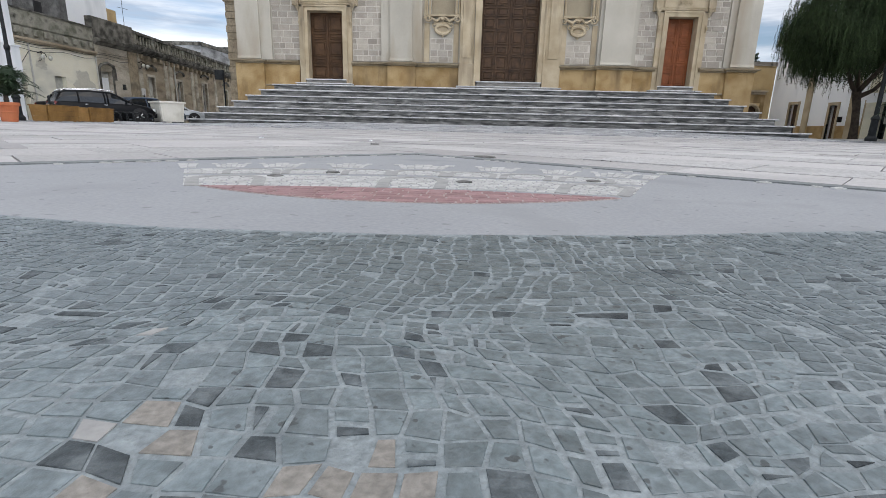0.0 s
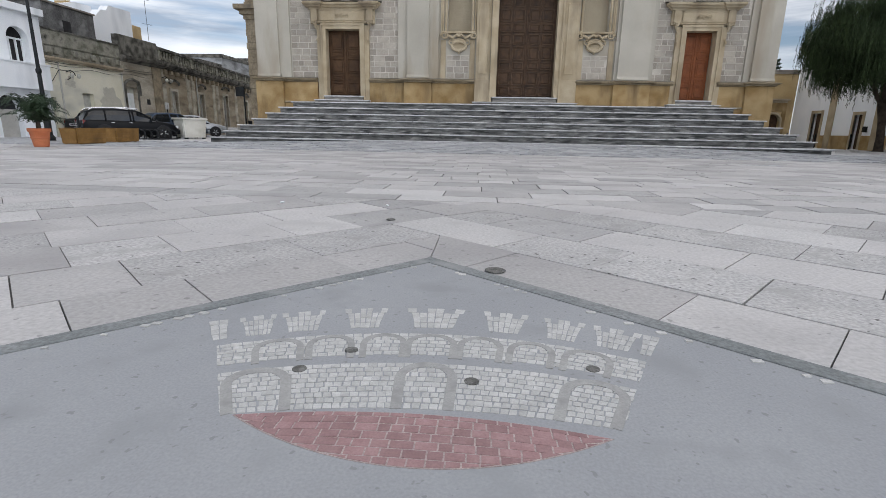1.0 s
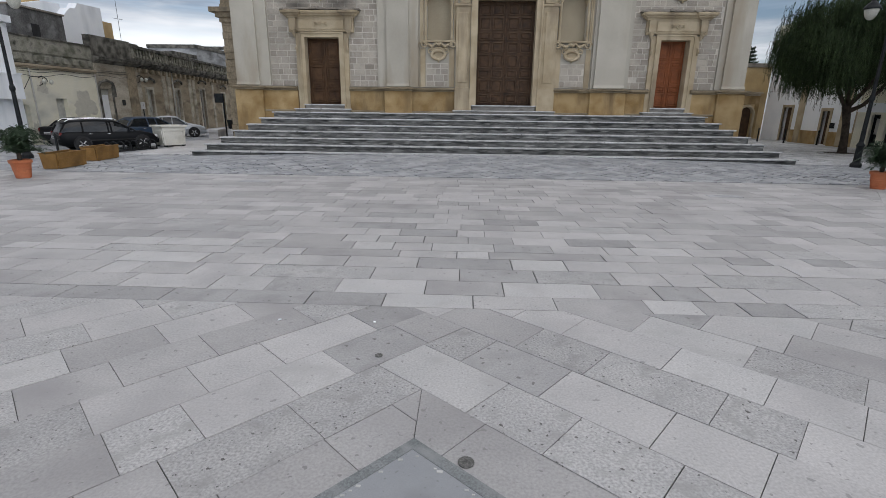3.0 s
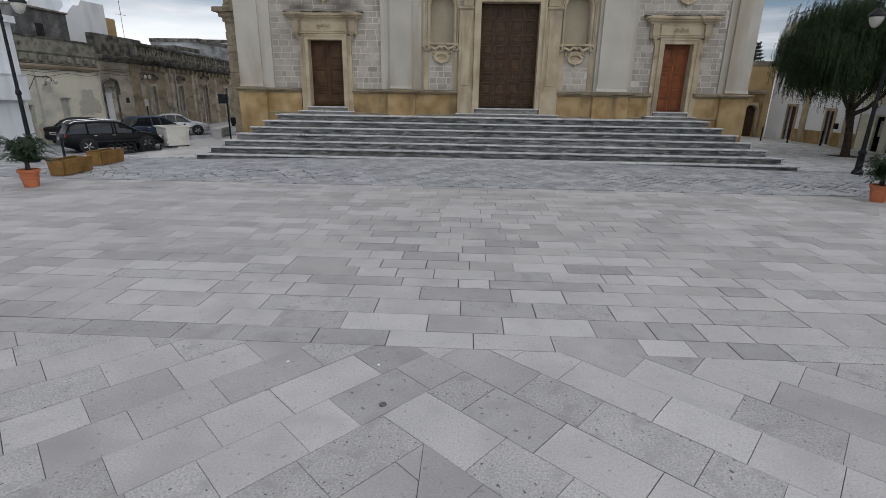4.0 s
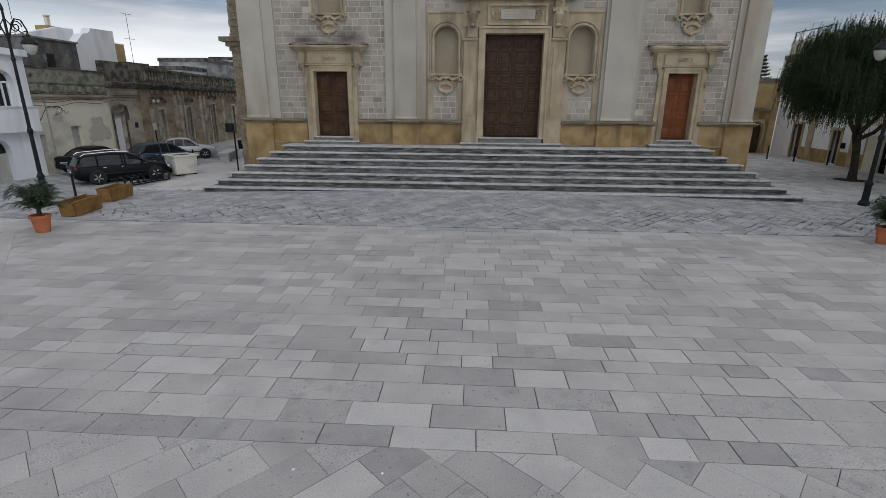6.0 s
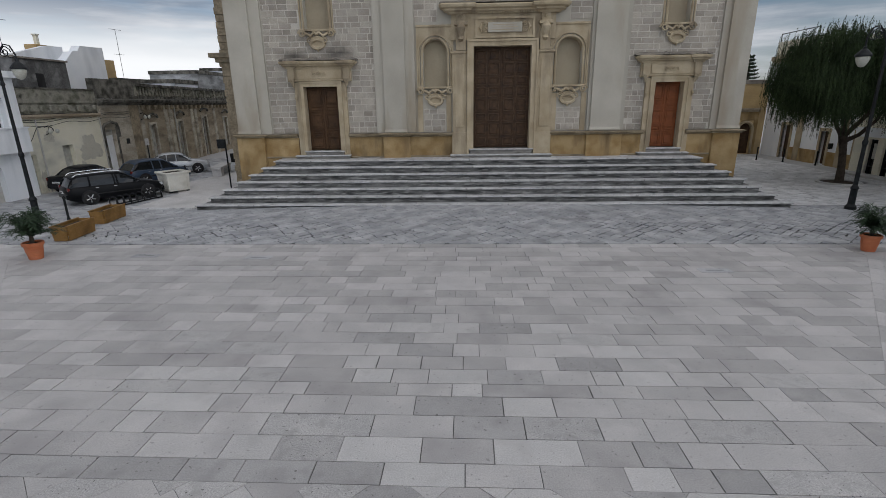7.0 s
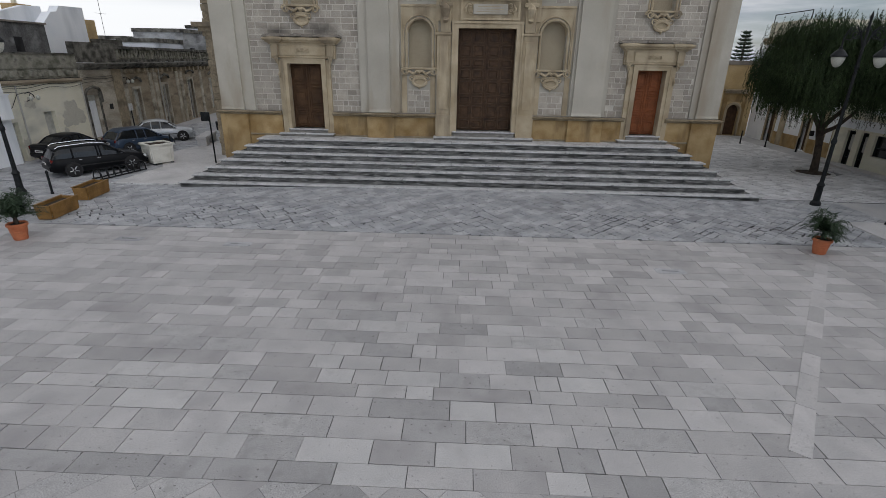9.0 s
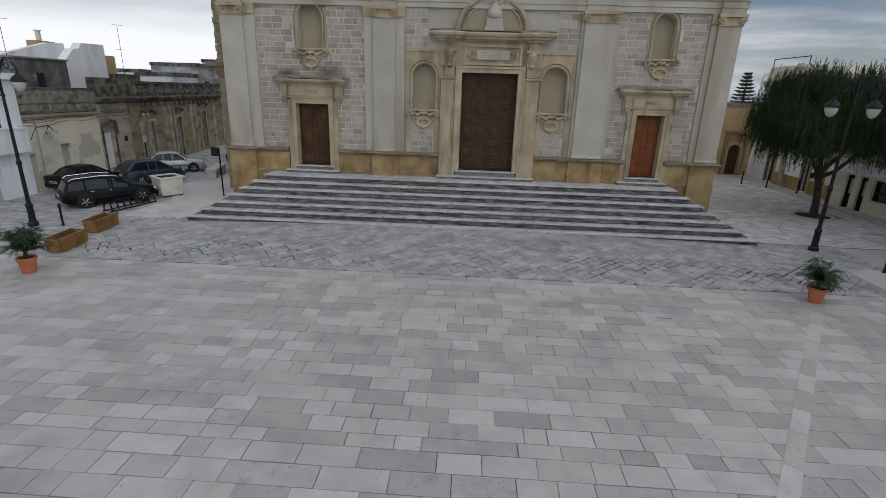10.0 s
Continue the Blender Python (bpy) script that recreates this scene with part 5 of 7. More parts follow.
part("balcony_rail", tube(tube(bmesh.new(), [(SXF - 0.65, -2.0, 3.6), (SXF - 0.65, 3.0, 3.6)], 0.025, 5), [(SXF - 0.65, -2.0, 2.9), (SXF - 0.65, 3.0, 2.9)], 0.02, 5), M["iron"], h)
shop_kerb = thing("shop_pavement", "raised pale pavement in front of the shops", "pavement", kind="structure")
for k in range(9):
    part("kerb_stone", boxes((18.55, 19.18, -3.4 + k * 1.03, -2.38 + k * 1.03, -0.05, 0.09), bevel=0.012), M["concrete"], shop_kerb)

h = house("white corner house at the edge of the square")
part("wall", boxes((14.35, 22, -14, -4.6, -0.1, 6.5)), M["white"], h)
part("base_course", boxes((14.31, 22, -14, -4.56, -0.1, 0.5)), M["concrete"], h)
part("rain_pipe", tube(bmesh.new(), [(14.28, -4.9, 0), (14.28, -4.9, 6.4)], 0.04, 6), M["iron"], h)
pv = thing("corner_pavement", "low pale pavement with a stone kerb edge", "pavement", kind="structure")
for k in range(6):
    part("kerb_stone", boxes((12.15, 12.35, -12.0 + k * 1.1, -10.91 + k * 1.1, -0.05, 0.055), bevel=0.012), M["concrete"], pv)
part("slab_surface", boxes((12.35, 14.31, -12.0, -5.4, -0.05, 0.05)), M["concrete"], pv)
# closing walls behind the camera
h = house("plain pale houses closing the far side of the square")
part("wall", boxes((-24, 24, -44, -43, -0.1, 7.0)), M["cream"], h)


# ---- parked cars ----
def skin(bm, rings):
    vs = [[bm.verts.new(p) for p in r] for r in rings]
    k = len(vs[0])
    for a, b in zip(vs, vs[1:]):
        for i in range(k):
            bm.faces.new((a[i], a[(i + 1) % k], b[(i + 1) % k], b[i]))
    bm.faces.new(vs[0][::-1])
    bm.faces.new(vs[-1])
    bmesh.ops.recalc_face_normals(bm, faces=bm.faces)
    return bm


def car(label, place, turn, paint, length, kind):
    """A parked car, nose towards local +y. kind: estate, saloon or hatch."""
    c = thing("car", label, "car", place, turn, "parked cars")
    L = length
    hw = 0.86
    belt = 0.92
    low = [(-0.50, 0.42, 0.78, 0.70), (-0.49, 0.28, 0.86, 0.82), (-0.44, 0.22, 0.93, 0.86), (-0.30, 0.20, belt, 0.88), (0.0, 0.20, belt - 0.01, 0.88), (0.20, 0.20, belt - 0.02, 0.88),
           (0.28, 0.20, 0.90, 0.87), (0.40, 0.22, 0.80, 0.85), (0.47, 0.26, 0.70, 0.80), (0.50, 0.36, 0.58, 0.66)]
    if kind == "saloon":
        low[0], low[1], low[2] = (-0.50, 0.42, 0.84, 0.70), (-0.49, 0.28, 0.94, 0.82), (-0.42, 0.22, 0.98, 0.86)
    rings = []
    for f, z0, z1, w in low:
        y = f * L
        half = [(w * 0.86, z0), (w * 0.98, z0 + 0.10), (w, z0 + 0.30), (w * 0.985, z1 - 0.10), (w * 0.90, z1)]
        rings.append([(x, y, z) for x, z in half] + [(0, y, z1 + 0.02)] + [(-x, y, z) for x, z in half[::-1]])
    part("body", skin(bmesh.new(), rings), M[paint], c, smooth=True)
    if kind == "estate":
        top = [(-0.485, 0.90, 0.80, 0.76), (-0.44, 1.30, 0.66, 0.80), (-0.38, 1.41, 0.63, 0.81), (-0.15, 1.45, 0.63, 0.82), (0.04, 1.42, 0.63, 0.82), (0.12, 1.30, 0.64, 0.82), (0.25, 0.92, 0.76, 0.82)]
    elif kind == "hatch":
        top = [(-0.48, 0.92, 0.78, 0.76), (-0.40, 1.30, 0.64, 0.80), (-0.33, 1.42, 0.62, 0.81), (-0.1, 1.45, 0.62, 0.82), (0.06, 1.42, 0.62, 0.82), (0.13, 1.30, 0.64, 0.82), (0.28, 0.92, 0.76, 0.82)]
    else:
        top = [(-0.37, 0.96, 0.76, 0.78), (-0.25, 1.32, 0.62, 0.80), (-0.18, 1.40, 0.60, 0.81), (-0.05, 1.43, 0.60, 0.82), (0.05, 1.40, 0.60, 0.82), (0.12, 1.28, 0.62, 0.82), (0.24, 0.92, 0.76, 0.82)]
    rings, roof_rings = [], []
    for f, zr, wr, wb in top:
        y = f * L
        zr0 = max(zr - 0.07, 0.88)
        rings.append([(wb, y, 0.86), (wb * 0.5 + wr * 0.5 + 0.04, y, 0.86 + (zr0 - 0.86) * 0.55), (wr, y, zr0), (0, y, zr - 0.005), (-wr, y, zr0), (-wb * 0.5 - wr * 0.5 - 0.04, y, 0.86 + (zr0 - 0.86) * 0.55), (-wb, y, 0.86)])
    part("glazing", skin(bmesh.new(), rings), M["car_glass"], c, "dark tinted car windows")
    rf = bmesh.new()
    mid = [t for t in top if t[1] > 1.25]
    rr = []
    for f, zr, wr, wb in mid:
        y = f * L
        rr.append([(wr + 0.012, y, zr - 0.10), (wr + 0.005, y, zr - 0.035), (wr * 0.7, y, zr + 0.012), (0, y, zr + 0.022), (-wr * 0.7, y, zr + 0.012), (-wr - 0.005, y, zr - 0.035), (-wr - 0.012, y, zr - 0.10), (0, y, zr - 0.09)])
    part("roof", skin(rf, rr), M[paint], c, smooth=True)
    n = len(top)
    for s in (-1, 1):
        for idx, path in enumerate(([0, 1], [n - 1, n - 2])):
            p = [(s * (top[k][3] if top[k][1] < 1.0 else top[k][2] + 0.012), top[k][0] * L, max(0.88, top[k][1] - 0.08)) for k in path]
            part("pillar", tube(bmesh.new(), p, 0.045, 6), M[paint], c)
        for f in ((-0.28, -0.03, 0.0) if kind == "estate" else (-0.14, 0.0)):
            wr, wb = 0.625, 0.82
            part("pillar", tube(bmesh.new(), [(s * 0.845, f * L, 0.88), (s * (wr + 0.135), f * L * 0.99, 1.15), (s * (wr + 0.02), f * L * 0.98, 1.36)], 0.035, 6), M[paint], c)
        if kind == "estate":
            part("roof_rail", tube(bmesh.new(), [(s * 0.58, -0.42 * L, 1.36), (s * 0.60, -0.38 * L, 1.46), (s * 0.60, -0.1 * L, 1.51), (s * 0.60, 0.05 * L, 1.47), (s * 0.60, 0.07 * L, 1.42)], 0.022, 6), M["chrome"], c, "bright metal roof rail")
        part("wing_mirror", boxes((s * 0.98 - 0.09, s * 0.98 + 0.09, 0.175 * L, 0.175 * L + 0.10, 0.92, 1.05), bevel=0.03), M[paint], c)
        part("tail_light", boxes((s * 0.74 - 0.07, s * 0.74 + 0.06, -0.499 * L, -0.47 * L, 0.72, 0.90), bevel=0.02), M["red_light"], c)
        part("headlight", boxes((s * 0.66 - 0.13, s * 0.66 + 0.13, 0.455 * L, 0.49 * L, 0.55, 0.70), bevel=0.03), M["clear_light"], c)
        for f in (-0.05, -0.235):
            part("door_handle", boxes((s * 0.872 - 0.018, s * 0.872 + 0.018, f * L, f * L + 0.16, 0.78, 0.81), bevel=0.008), M["chrome"], c)
        part("side_moulding", boxes((s * 0.885 - 0.008, s * 0.885 + 0.008, -0.27 * L, 0.25 * L, 0.48, 0.53)), M["rubber"], c)
    part("bumper", boxes((-0.74, 0.74, -0.518 * L, -0.48 * L, 0.34, 0.56), bevel=0.03), M[paint], c)
    part("bumper", boxes((-0.70, 0.70, 0.475 * L, 0.512 * L, 0.26, 0.48), bevel=0.03), M[paint], c)
    part("number_plate", boxes((-0.26, 0.26, -0.524 * L, -0.517 * L, 0.60, 0.71)), M["plate_white"], c, "white plate with a plain dark bar")
    part("plate_bar", boxes((-0.2, 0.2, -0.5262 * L, -0.524 * L, 0.635, 0.675)), M["void"], c)
    for f in (-0.30, 0.31):
        for s in (-1, 1):
            arch = lathe(bmesh.new(), [(0.02, -0.02), (0.37, -0.02), (0.37, 0.02), (0.02, 0.02)], 22)
            bmesh.ops.rotate(arch, verts=arch.verts, matrix=Matrix.Rotation(radians(90), 3, "Y"))
            bmesh.ops.translate(arch, verts=arch.verts, vec=(s * 0.865, f * L, 0.34))
            part("wheel_arch", arch, M["void"], c)
            ty = lathe(bmesh.new(), [(0.20, -0.10), (0.30, -0.10), (0.32, -0.06), (0.32, 0.06), (0.30, 0.10), (0.20, 0.10)], 24, cap=False)
            rim = lathe(bmesh.new(), [(0.02, 0.055), (0.06, 0.085), (0.10, 0.06), (0.19, 0.07), (0.215, 0.095), (0.215, -0.09), (0.02, -0.09)], 24)
            for k in range(5):
                a = 2 * math.pi * k / 5
                tube(rim, [(0.04 * math.cos(a), 0.04 * math.sin(a), 0.09), (0.20 * math.cos(a), 0.20 * math.sin(a), 0.088)], 0.028, 5)
            for b in (ty, rim):
                bmesh.ops.rotate(b, verts=b.verts, matrix=Matrix.Rotation(radians(90 * s), 3, "Y"))
                bmesh.ops.translate(b, verts=b.verts, vec=(s * 0.80, f * L, 0.32))
                bmesh.ops.recalc_face_normals(b, faces=b.faces)
            w = part("wheel", ty, M["rubber"], c, smooth=True)
            part("rim", rim, M["rim"], w)
    c.scale = (0.84, 0.84, 0.84)
    return c


car("black estate car with bright roof rails, parked", (-15.95, -0.55, 0.0), -38, "car_black", 4.2, "estate")
car("black saloon car parked against the cream house", (-18.95, 2.0, 0.0), -14, "car_black", 3.7, "saloon")
car("dark blue hatchback parked behind the estate car", (-17.15, 4.3, 0.0), -30, "car_blue", 3.6, "hatch")
car("silver saloon car parked in the side street", (-18.0, 7.7, 0.0), -58, "car_silver", 4.1, "saloon")


# ---- pots with palms ----
def palm_pot(label, place, seed, scale=1.0):
    p = thing("potted_palm", label, "potted plant", place, 0, "potted palms")
    pot = part("pot", lathe(bmesh.new(), [(0.02, 0.0), (0.185, 0.0), (0.20, 0.03), (0.265, 0.46), (0.295, 0.47), (0.305, 0.50), (0.305, 0.56), (0.285, 0.575), (0.255, 0.57), (0.245, 0.50), (0.02, 0.50)], 28), M["terracotta"], p, smooth=False)
    part("band", lathe(bmesh.new(), [(0.238, 0.26), (0.246, 0.27), (0.250, 0.30), (0.242, 0.31)], 28, cap=False), M["terracotta"], pot)
    part("soil", lathe(bmesh.new(), [(0.01, 0.50), (0.24, 0.505), (0.2, 0.53), (0.01, 0.54)], 20), M["soil"], p)
    rnd = random.Random(seed)
    part("stem", lathe(bmesh.new(), [(0.05, 0.5), (0.07, 0.62), (0.055, 0.76), (0.03, 0.85)], 10), M["bark"], p)
    for k in range(42):
        a = 2 * math.pi * k / 42 * 3.0 + rnd.uniform(-0.3, 0.3)
        reach, rise = rnd.uniform(0.30, 0.62) * scale, rnd.uniform(0.10, 0.62) * scale
        pts = []
        for i in range(9):
            t = i / 8
            pts.append(Vector((math.cos(a) * reach * t, math.sin(a) * reach * t, 0.72 + rise * math.sin(t * 2.1) - 0.18 * t * t)))
        bm = bmesh.new()
        tube(bm, pts, [0.011 - 0.009 * i / 8 for i in range(9)], 4)
        for i in range(2, 9):
            for j in range(3):
                base = pts[i - 1].lerp(pts[i], j / 3)
                d = (pts[i] - pts[i - 1]).normalized()
                side = d.cross(Vector((0, 0, 1))).normalized()
                ln = rnd.uniform(0.13, 0.22) * (1.15 - 0.5 * i / 8) * scale
                for s in (-1, 1):
                    tip = base + (side * s * 0.75 + d * 0.65 + Vector((0, 0, rnd.uniform(-0.35, 0.1)))).normalized() * ln
                    midp = base.lerp(tip, 0.45)
                    wv = d * 0.019
                    v = [bm.verts.new(q) for q in (base, midp + wv, tip, midp - wv)]
                    bm.faces.new(v)
        part("frond", bm, M["palm"], p)
    return p


for o, k in ((palm_pot("terracotta pot with a small bushy palm", (-12.12, -8.95, 0.0), 4, 1.6), 0.8), (palm_pot("terracotta pot with a small palm, by the lamp post", (9.45, -8.25, 0.0), 9, 1.45), 0.76)):
    o.scale = (k, k, k)


# ---- wooden trough planters ----
def trough(place, turn):
    t = thing("trough_planter", "brown varnished wooden trough planter with soil", "planter", place, turn, "trough planters")
    w, l, hgt = 0.42, 1.18, 0.45

    def plank(x0, x1, y0, y1, z0, z1, flare):
        bm = boxes((x0, x1, y0, y1, z0, z1), bevel=0.004)
        for v in bm.verts:
            k = 1 + flare * v.co.z / hgt
            v.co.x *= k
            v.co.y *= 1 + flare * 0.35 * v.co.z / hgt
        return bm

    for s in (-1, 1):
        for k in range(3):
            z0 = 0.03 + k * 0.14
            part("plank", plank(s * w / 2 - 0.02, s * w / 2 + 0.02, -l / 2, l / 2, z0, z0 + 0.1385, 0.14), M["planter"], t)
            part("end_plank", plank(-w / 2 + 0.022, w / 2 - 0.022, s * l / 2 - 0.04, s * l / 2, z0, z0 + 0.1385, 0.14), M["planter"], t)
        part("rim", plank(s * w / 2 - 0.035, s * w / 2 + 0.03, -l / 2 - 0.02, l / 2 + 0.02, hgt, hgt + 0.022, 0.13), M["planter"], t)
        for e in (-1, 1):
            part("foot", boxes((s * w / 2 - 0.04, s * w / 2 + 0.0, e * (l / 2 - 0.12) - 0.04, e * (l / 2 - 0.12) + 0.04, 0.0, 0.04)), M["planter"], t)
    part("soil", plank(-w / 2 + 0.03, w / 2 - 0.03, -l / 2 + 0.04, l / 2 - 0.04, 0.34, 0.38, 0.1), M["soil"], t)


trough((-12.80, -6.75, 0.0), 6)
trough((-13.28, -4.60, 0.0), 6)

# ---- ivory square planter box ----
b = thing("square_planter", "ivory painted square planter box with panelled sides", "planter", (-14.35, 1.25, 0.02), -35)
S2 = 0.50


def flare(bm):
    for v in bm.verts:
        k = 0.90 + 0.12 * v.co.z / 0.9
        v.co.x *= k
        v.co.y *= k
    return bm


part("body", flare(boxes((-S2, S2, -S2, S2, 0.06, 0.84))), M["bin_white"], b)
for k in range(4):
    m = Matrix.Rotation(k * math.pi / 2, 3, "Z")
    for row in ((-S2 + 0.08, S2 - 0.08, 0.16, 0.20), (-S2 + 0.08, S2 - 0.08, 0.66, 0.70), (-S2 + 0.08, -S2 + 0.13, 0.20, 0.66), (S2 - 0.13, S2 - 0.08, 0.20, 0.66)):
        bm = flare(boxes((row[0], row[1], -S2 - 0.02, -S2, row[2], row[3])))
        bmesh.ops.rotate(bm, verts=bm.verts, matrix=m)
        part("panel_rail", bm, M["bin_white"], b)
    bm = flare(boxes((-S2 - 0.05, S2 + 0.05, -S2 - 0.06, -S2 + 0.05, 0.84, 0.92), bevel=0.012))
    bmesh.ops.rotate(bm, verts=bm.verts, matrix=m)
    part("rim", bm, M["bin_white"], b)
    bm = boxes((-S2 * 0.9, -S2 * 0.9 + 0.12, -S2 * 0.9, -S2 * 0.9 + 0.12, 0.0, 0.06))
    bmesh.ops.rotate(bm, verts=bm.verts, matrix=m)
    part("foot", bm, M["iron"], b)
    if k in (0, 3):
        bm = flare(boxes((-0.10, 0.10, -S2 - 0.012, -S2, 0.34, 0.54), bevel=0.02))
        bmesh.ops.rotate(bm, verts=bm.verts, matrix=m)
        part("emblem", bm, M["frame_pale"], b)
part("soil", boxes((-S2 + 0.06, S2 - 0.06, -S2 + 0.06, S2 - 0.06, 0.842, 0.87)), M["soil"], b)

# ---- bicycle rack, bollards, bench, notice post ----
r = thing("bicycle_rack", "low black metal bicycle rack with hoops", "bicycle rack", (-14.55, -1.25, 0.0), -14)
part("rail", tube(bmesh.new(), [(-0.18, -1.12, 0.04), (-0.18, 1.12, 0.04)], 0.028, 6), M["iron"], r)
part("rail", tube(bmesh.new(), [(0.22, -1.12, 0.04), (0.22, 1.12, 0.04)], 0.028, 6), M["iron"], r)
for k in range(8):
    y = -1.05 + k * 0.30
    part("hoop", tube(bmesh.new(), [(-0.18, y, 0.04)] + [(0.02 - 0.2 * math.cos(i / 8 * math.pi), y + 0.03 * i / 8, 0.18 + 0.22 * math.sin(i / 8 * math.pi)) for i in range(9)] + [(0.22, y + 0.03, 0.04)], 0.024, 6), M["iron"], r)


def bollard(place, hgt=0.85, label="slim dark iron bollard", cat="bollard"):
    bl = thing("bollard", label, cat, place, 0, "bollards")
    part("post", lathe(bmesh.new(), [(0.01, 0), (0.055, 0), (0.055, 0.05), (0.04, 0.08), (0.038, hgt - 0.12), (0.05, hgt - 0.10), (0.05, hgt - 0.06), (0.035, hgt - 0.03), (0.01, hgt)], 12), M["iron"], bl)


for p in ((-14.9, -4.45, 0), (-15.6, 4.45, 0), (-15.05, 2.1, 0), (17.6, 11.5, 0), (18.5, 10.3, 0), (19.3, 8.6, 0), (13.3, -5.6, 0.05)):
    bollard(p)
bn = thing("bench", "pale stone slab bench on two blocks", "bench", (-14.9, 6.9, 0.03), 14)
part("seat", boxes((-0.28, 0.28, -1.3, 1.3, 0.38, 0.52), bevel=0.015), M["concrete"], bn)
part("support", boxes((-0.24, 0.24, -1.2, -0.6, 0.0, 0.38), bevel=0.01), M["concrete"], bn)
part("support", boxes((-0.24, 0.24, 0.6, 1.2, 0.0, 0.38), bevel=0.01), M["concrete"], bn)
nb = thing("notice_post", "dark iron notice post beside the church corner", "post", (-11.75, 1.4, 0.03))
part("post", tube(bmesh.new(), [(0, 0, 0), (0, 0, 2.3)], 0.035, 8), M["iron"], nb)
part("board", boxes((-0.38, -0.03, -0.03, 0.03, 1.9, 2.3), bevel=0.01), M["iron"], nb)
lp2 = thing("litter_bin", "small dark litter bin on a post", "bin", (-15.2, 9.2, 0))
part("drum", lathe(bmesh.new(), [(0.05, 0.45), (0.18, 0.45), (0.22, 0.95), (0.2, 0.97), (0.05, 0.97)], 14), M["iron"], lp2)
part("post", tube(bmesh.new(), [(0, 0.2, 0), (0, 0.2, 1.1)], 0.03, 6), M["iron"], lp2)
sg = thing("street_sign", "small pale street sign on a dark post", "sign", (-20.3, 8.8, 0))
part("post", tube(bmesh.new(), [(0, 0, 0), (0, 0, 1.9)], 0.035, 6), M["iron"], sg)
part("plate", boxes((-0.03, 0.03, -0.16, 0.16, 1.55, 1.95), bevel=0.01), M["plate_white"], sg)


# ---- street lamps ----
def street_lamp(place, turn, hgt, spread, drop):
    l = thing("street_lamp", "tall dark iron street lamp with two scrolled lantern arms", "street lamp", place, turn, "street lamps")
    part("base", lathe(bmesh.new(), [(0.02, 0), (0.17, 0), (0.17, 0.12), (0.11, 0.2), (0.10, 0.7), (0.13, 0.75), (0.08, 0.85), (0.02, 0.9)], 14), M["iron"], l)
    part("pole", lathe(bmesh.new(), [(0.05, 0.8), (0.07, 0.8), (0.06, 2.2), (0.085, 2.25), (0.085, 2.33), (0.055, 2.4), (0.045, hgt - 1.6), (0.07, hgt - 1.55), (0.045, hgt - 1.45), (0.035, hgt - 0.1), (0.05, hgt - 0.05), (0.01, hgt + 0.12)], 12), M["iron"], l)
    for s in (-1, 1):
        top = hgt - 0.45
        arm = part("arm", tube(bmesh.new(), [(0, 0, hgt - 1.0), (s * spread * 0.22, 0, hgt - 0.62), (s * spread * 0.5, 0, top + 0.12), (s * spread * 0.8, 0, top + 0.08), (s * spread, 0, top - 0.2), (s * spread, 0, hgt - drop + 0.36)], 0.024, 6), M["iron"], l)
        sp = bmesh.new()
        pts = []
        for i in range(20):
            a = i / 19 * 3.2 * math.pi
            rr = 0.20 * (1 - 0.8 * i / 19)
            pts.append((s * (spread * 0.48 + rr * math.cos(a)), 0, top - 0.12 + rr * math.sin(a)))
        tube(sp, pts, 0.018, 5)
        tube(sp, [(0, 0, hgt - 0.3), (s * spread * 0.3, 0, top - 0.1), (s * spread * 0.7, 0, top - 0.28), (s * spread * 0.98, 0, top - 0.24)], 0.016, 5)
        part("scroll", sp, M["iron"], arm)
        z = hgt - drop
        ln = part("lantern", lathe(bmesh.new(), [(0.02, 0.38), (0.05, 0.36), (0.06, 0.30), (0.13, 0.24), (0.22, 0.13), (0.235, 0.10), (0.235, 0.07), (0.20, 0.06), (0.02, 0.06)], 18, (s * spread, 0, z)), M["iron"], l, "dark bell-shaped lantern hood")
        part("glass", lathe(bmesh.new(), [(0.195, 0.058), (0.19, -0.02), (0.15, -0.14), (0.09, -0.23), (0.02, -0.26)], 18, (s * spread, 0, z)), M["lamp_glass"], ln, "opal glass bowl", smooth=True)
    return l


street_lamp((12.6, -3.3, 0.0), -8, 6.25, 0.62, 1.3)
street_lamp((-15.9, -4.6, 0.0), 6, 6.1, 0.62, 1.15)


# ---- weeping pepper tree ----
def leaf(bm, base, d, ln, wd, rnd):
    side = d.cross(Vector((rnd.uniform(-1, 1), rnd.uniform(-1, 1), rnd.uniform(-1, 1)))).normalized() * wd
    v = [bm.verts.new(q) for q in (base, base + d * ln * 0.5 + side, base + d * ln, base + d * ln * 0.5 - side)]
    bm.faces.new(v)


tr = thing("pepper_tree", "dark green weeping pepper tree with a leaning trunk", "tree", (16.35, 2.55, 0.0))
rnd = random.Random(17)
trunk = bmesh.new()
tube(trunk, [(0.0, 0, -0.1), (0.0, 0, 0.15), (-0.03, 0, 0.7), (-0.10, 0.02, 1.4), (-0.22, 0.05, 2.1)], [0.25, 0.18, 0.15, 0.145, 0.18], 12)
part("trunk", trunk, M["bark"], tr, smooth=True)
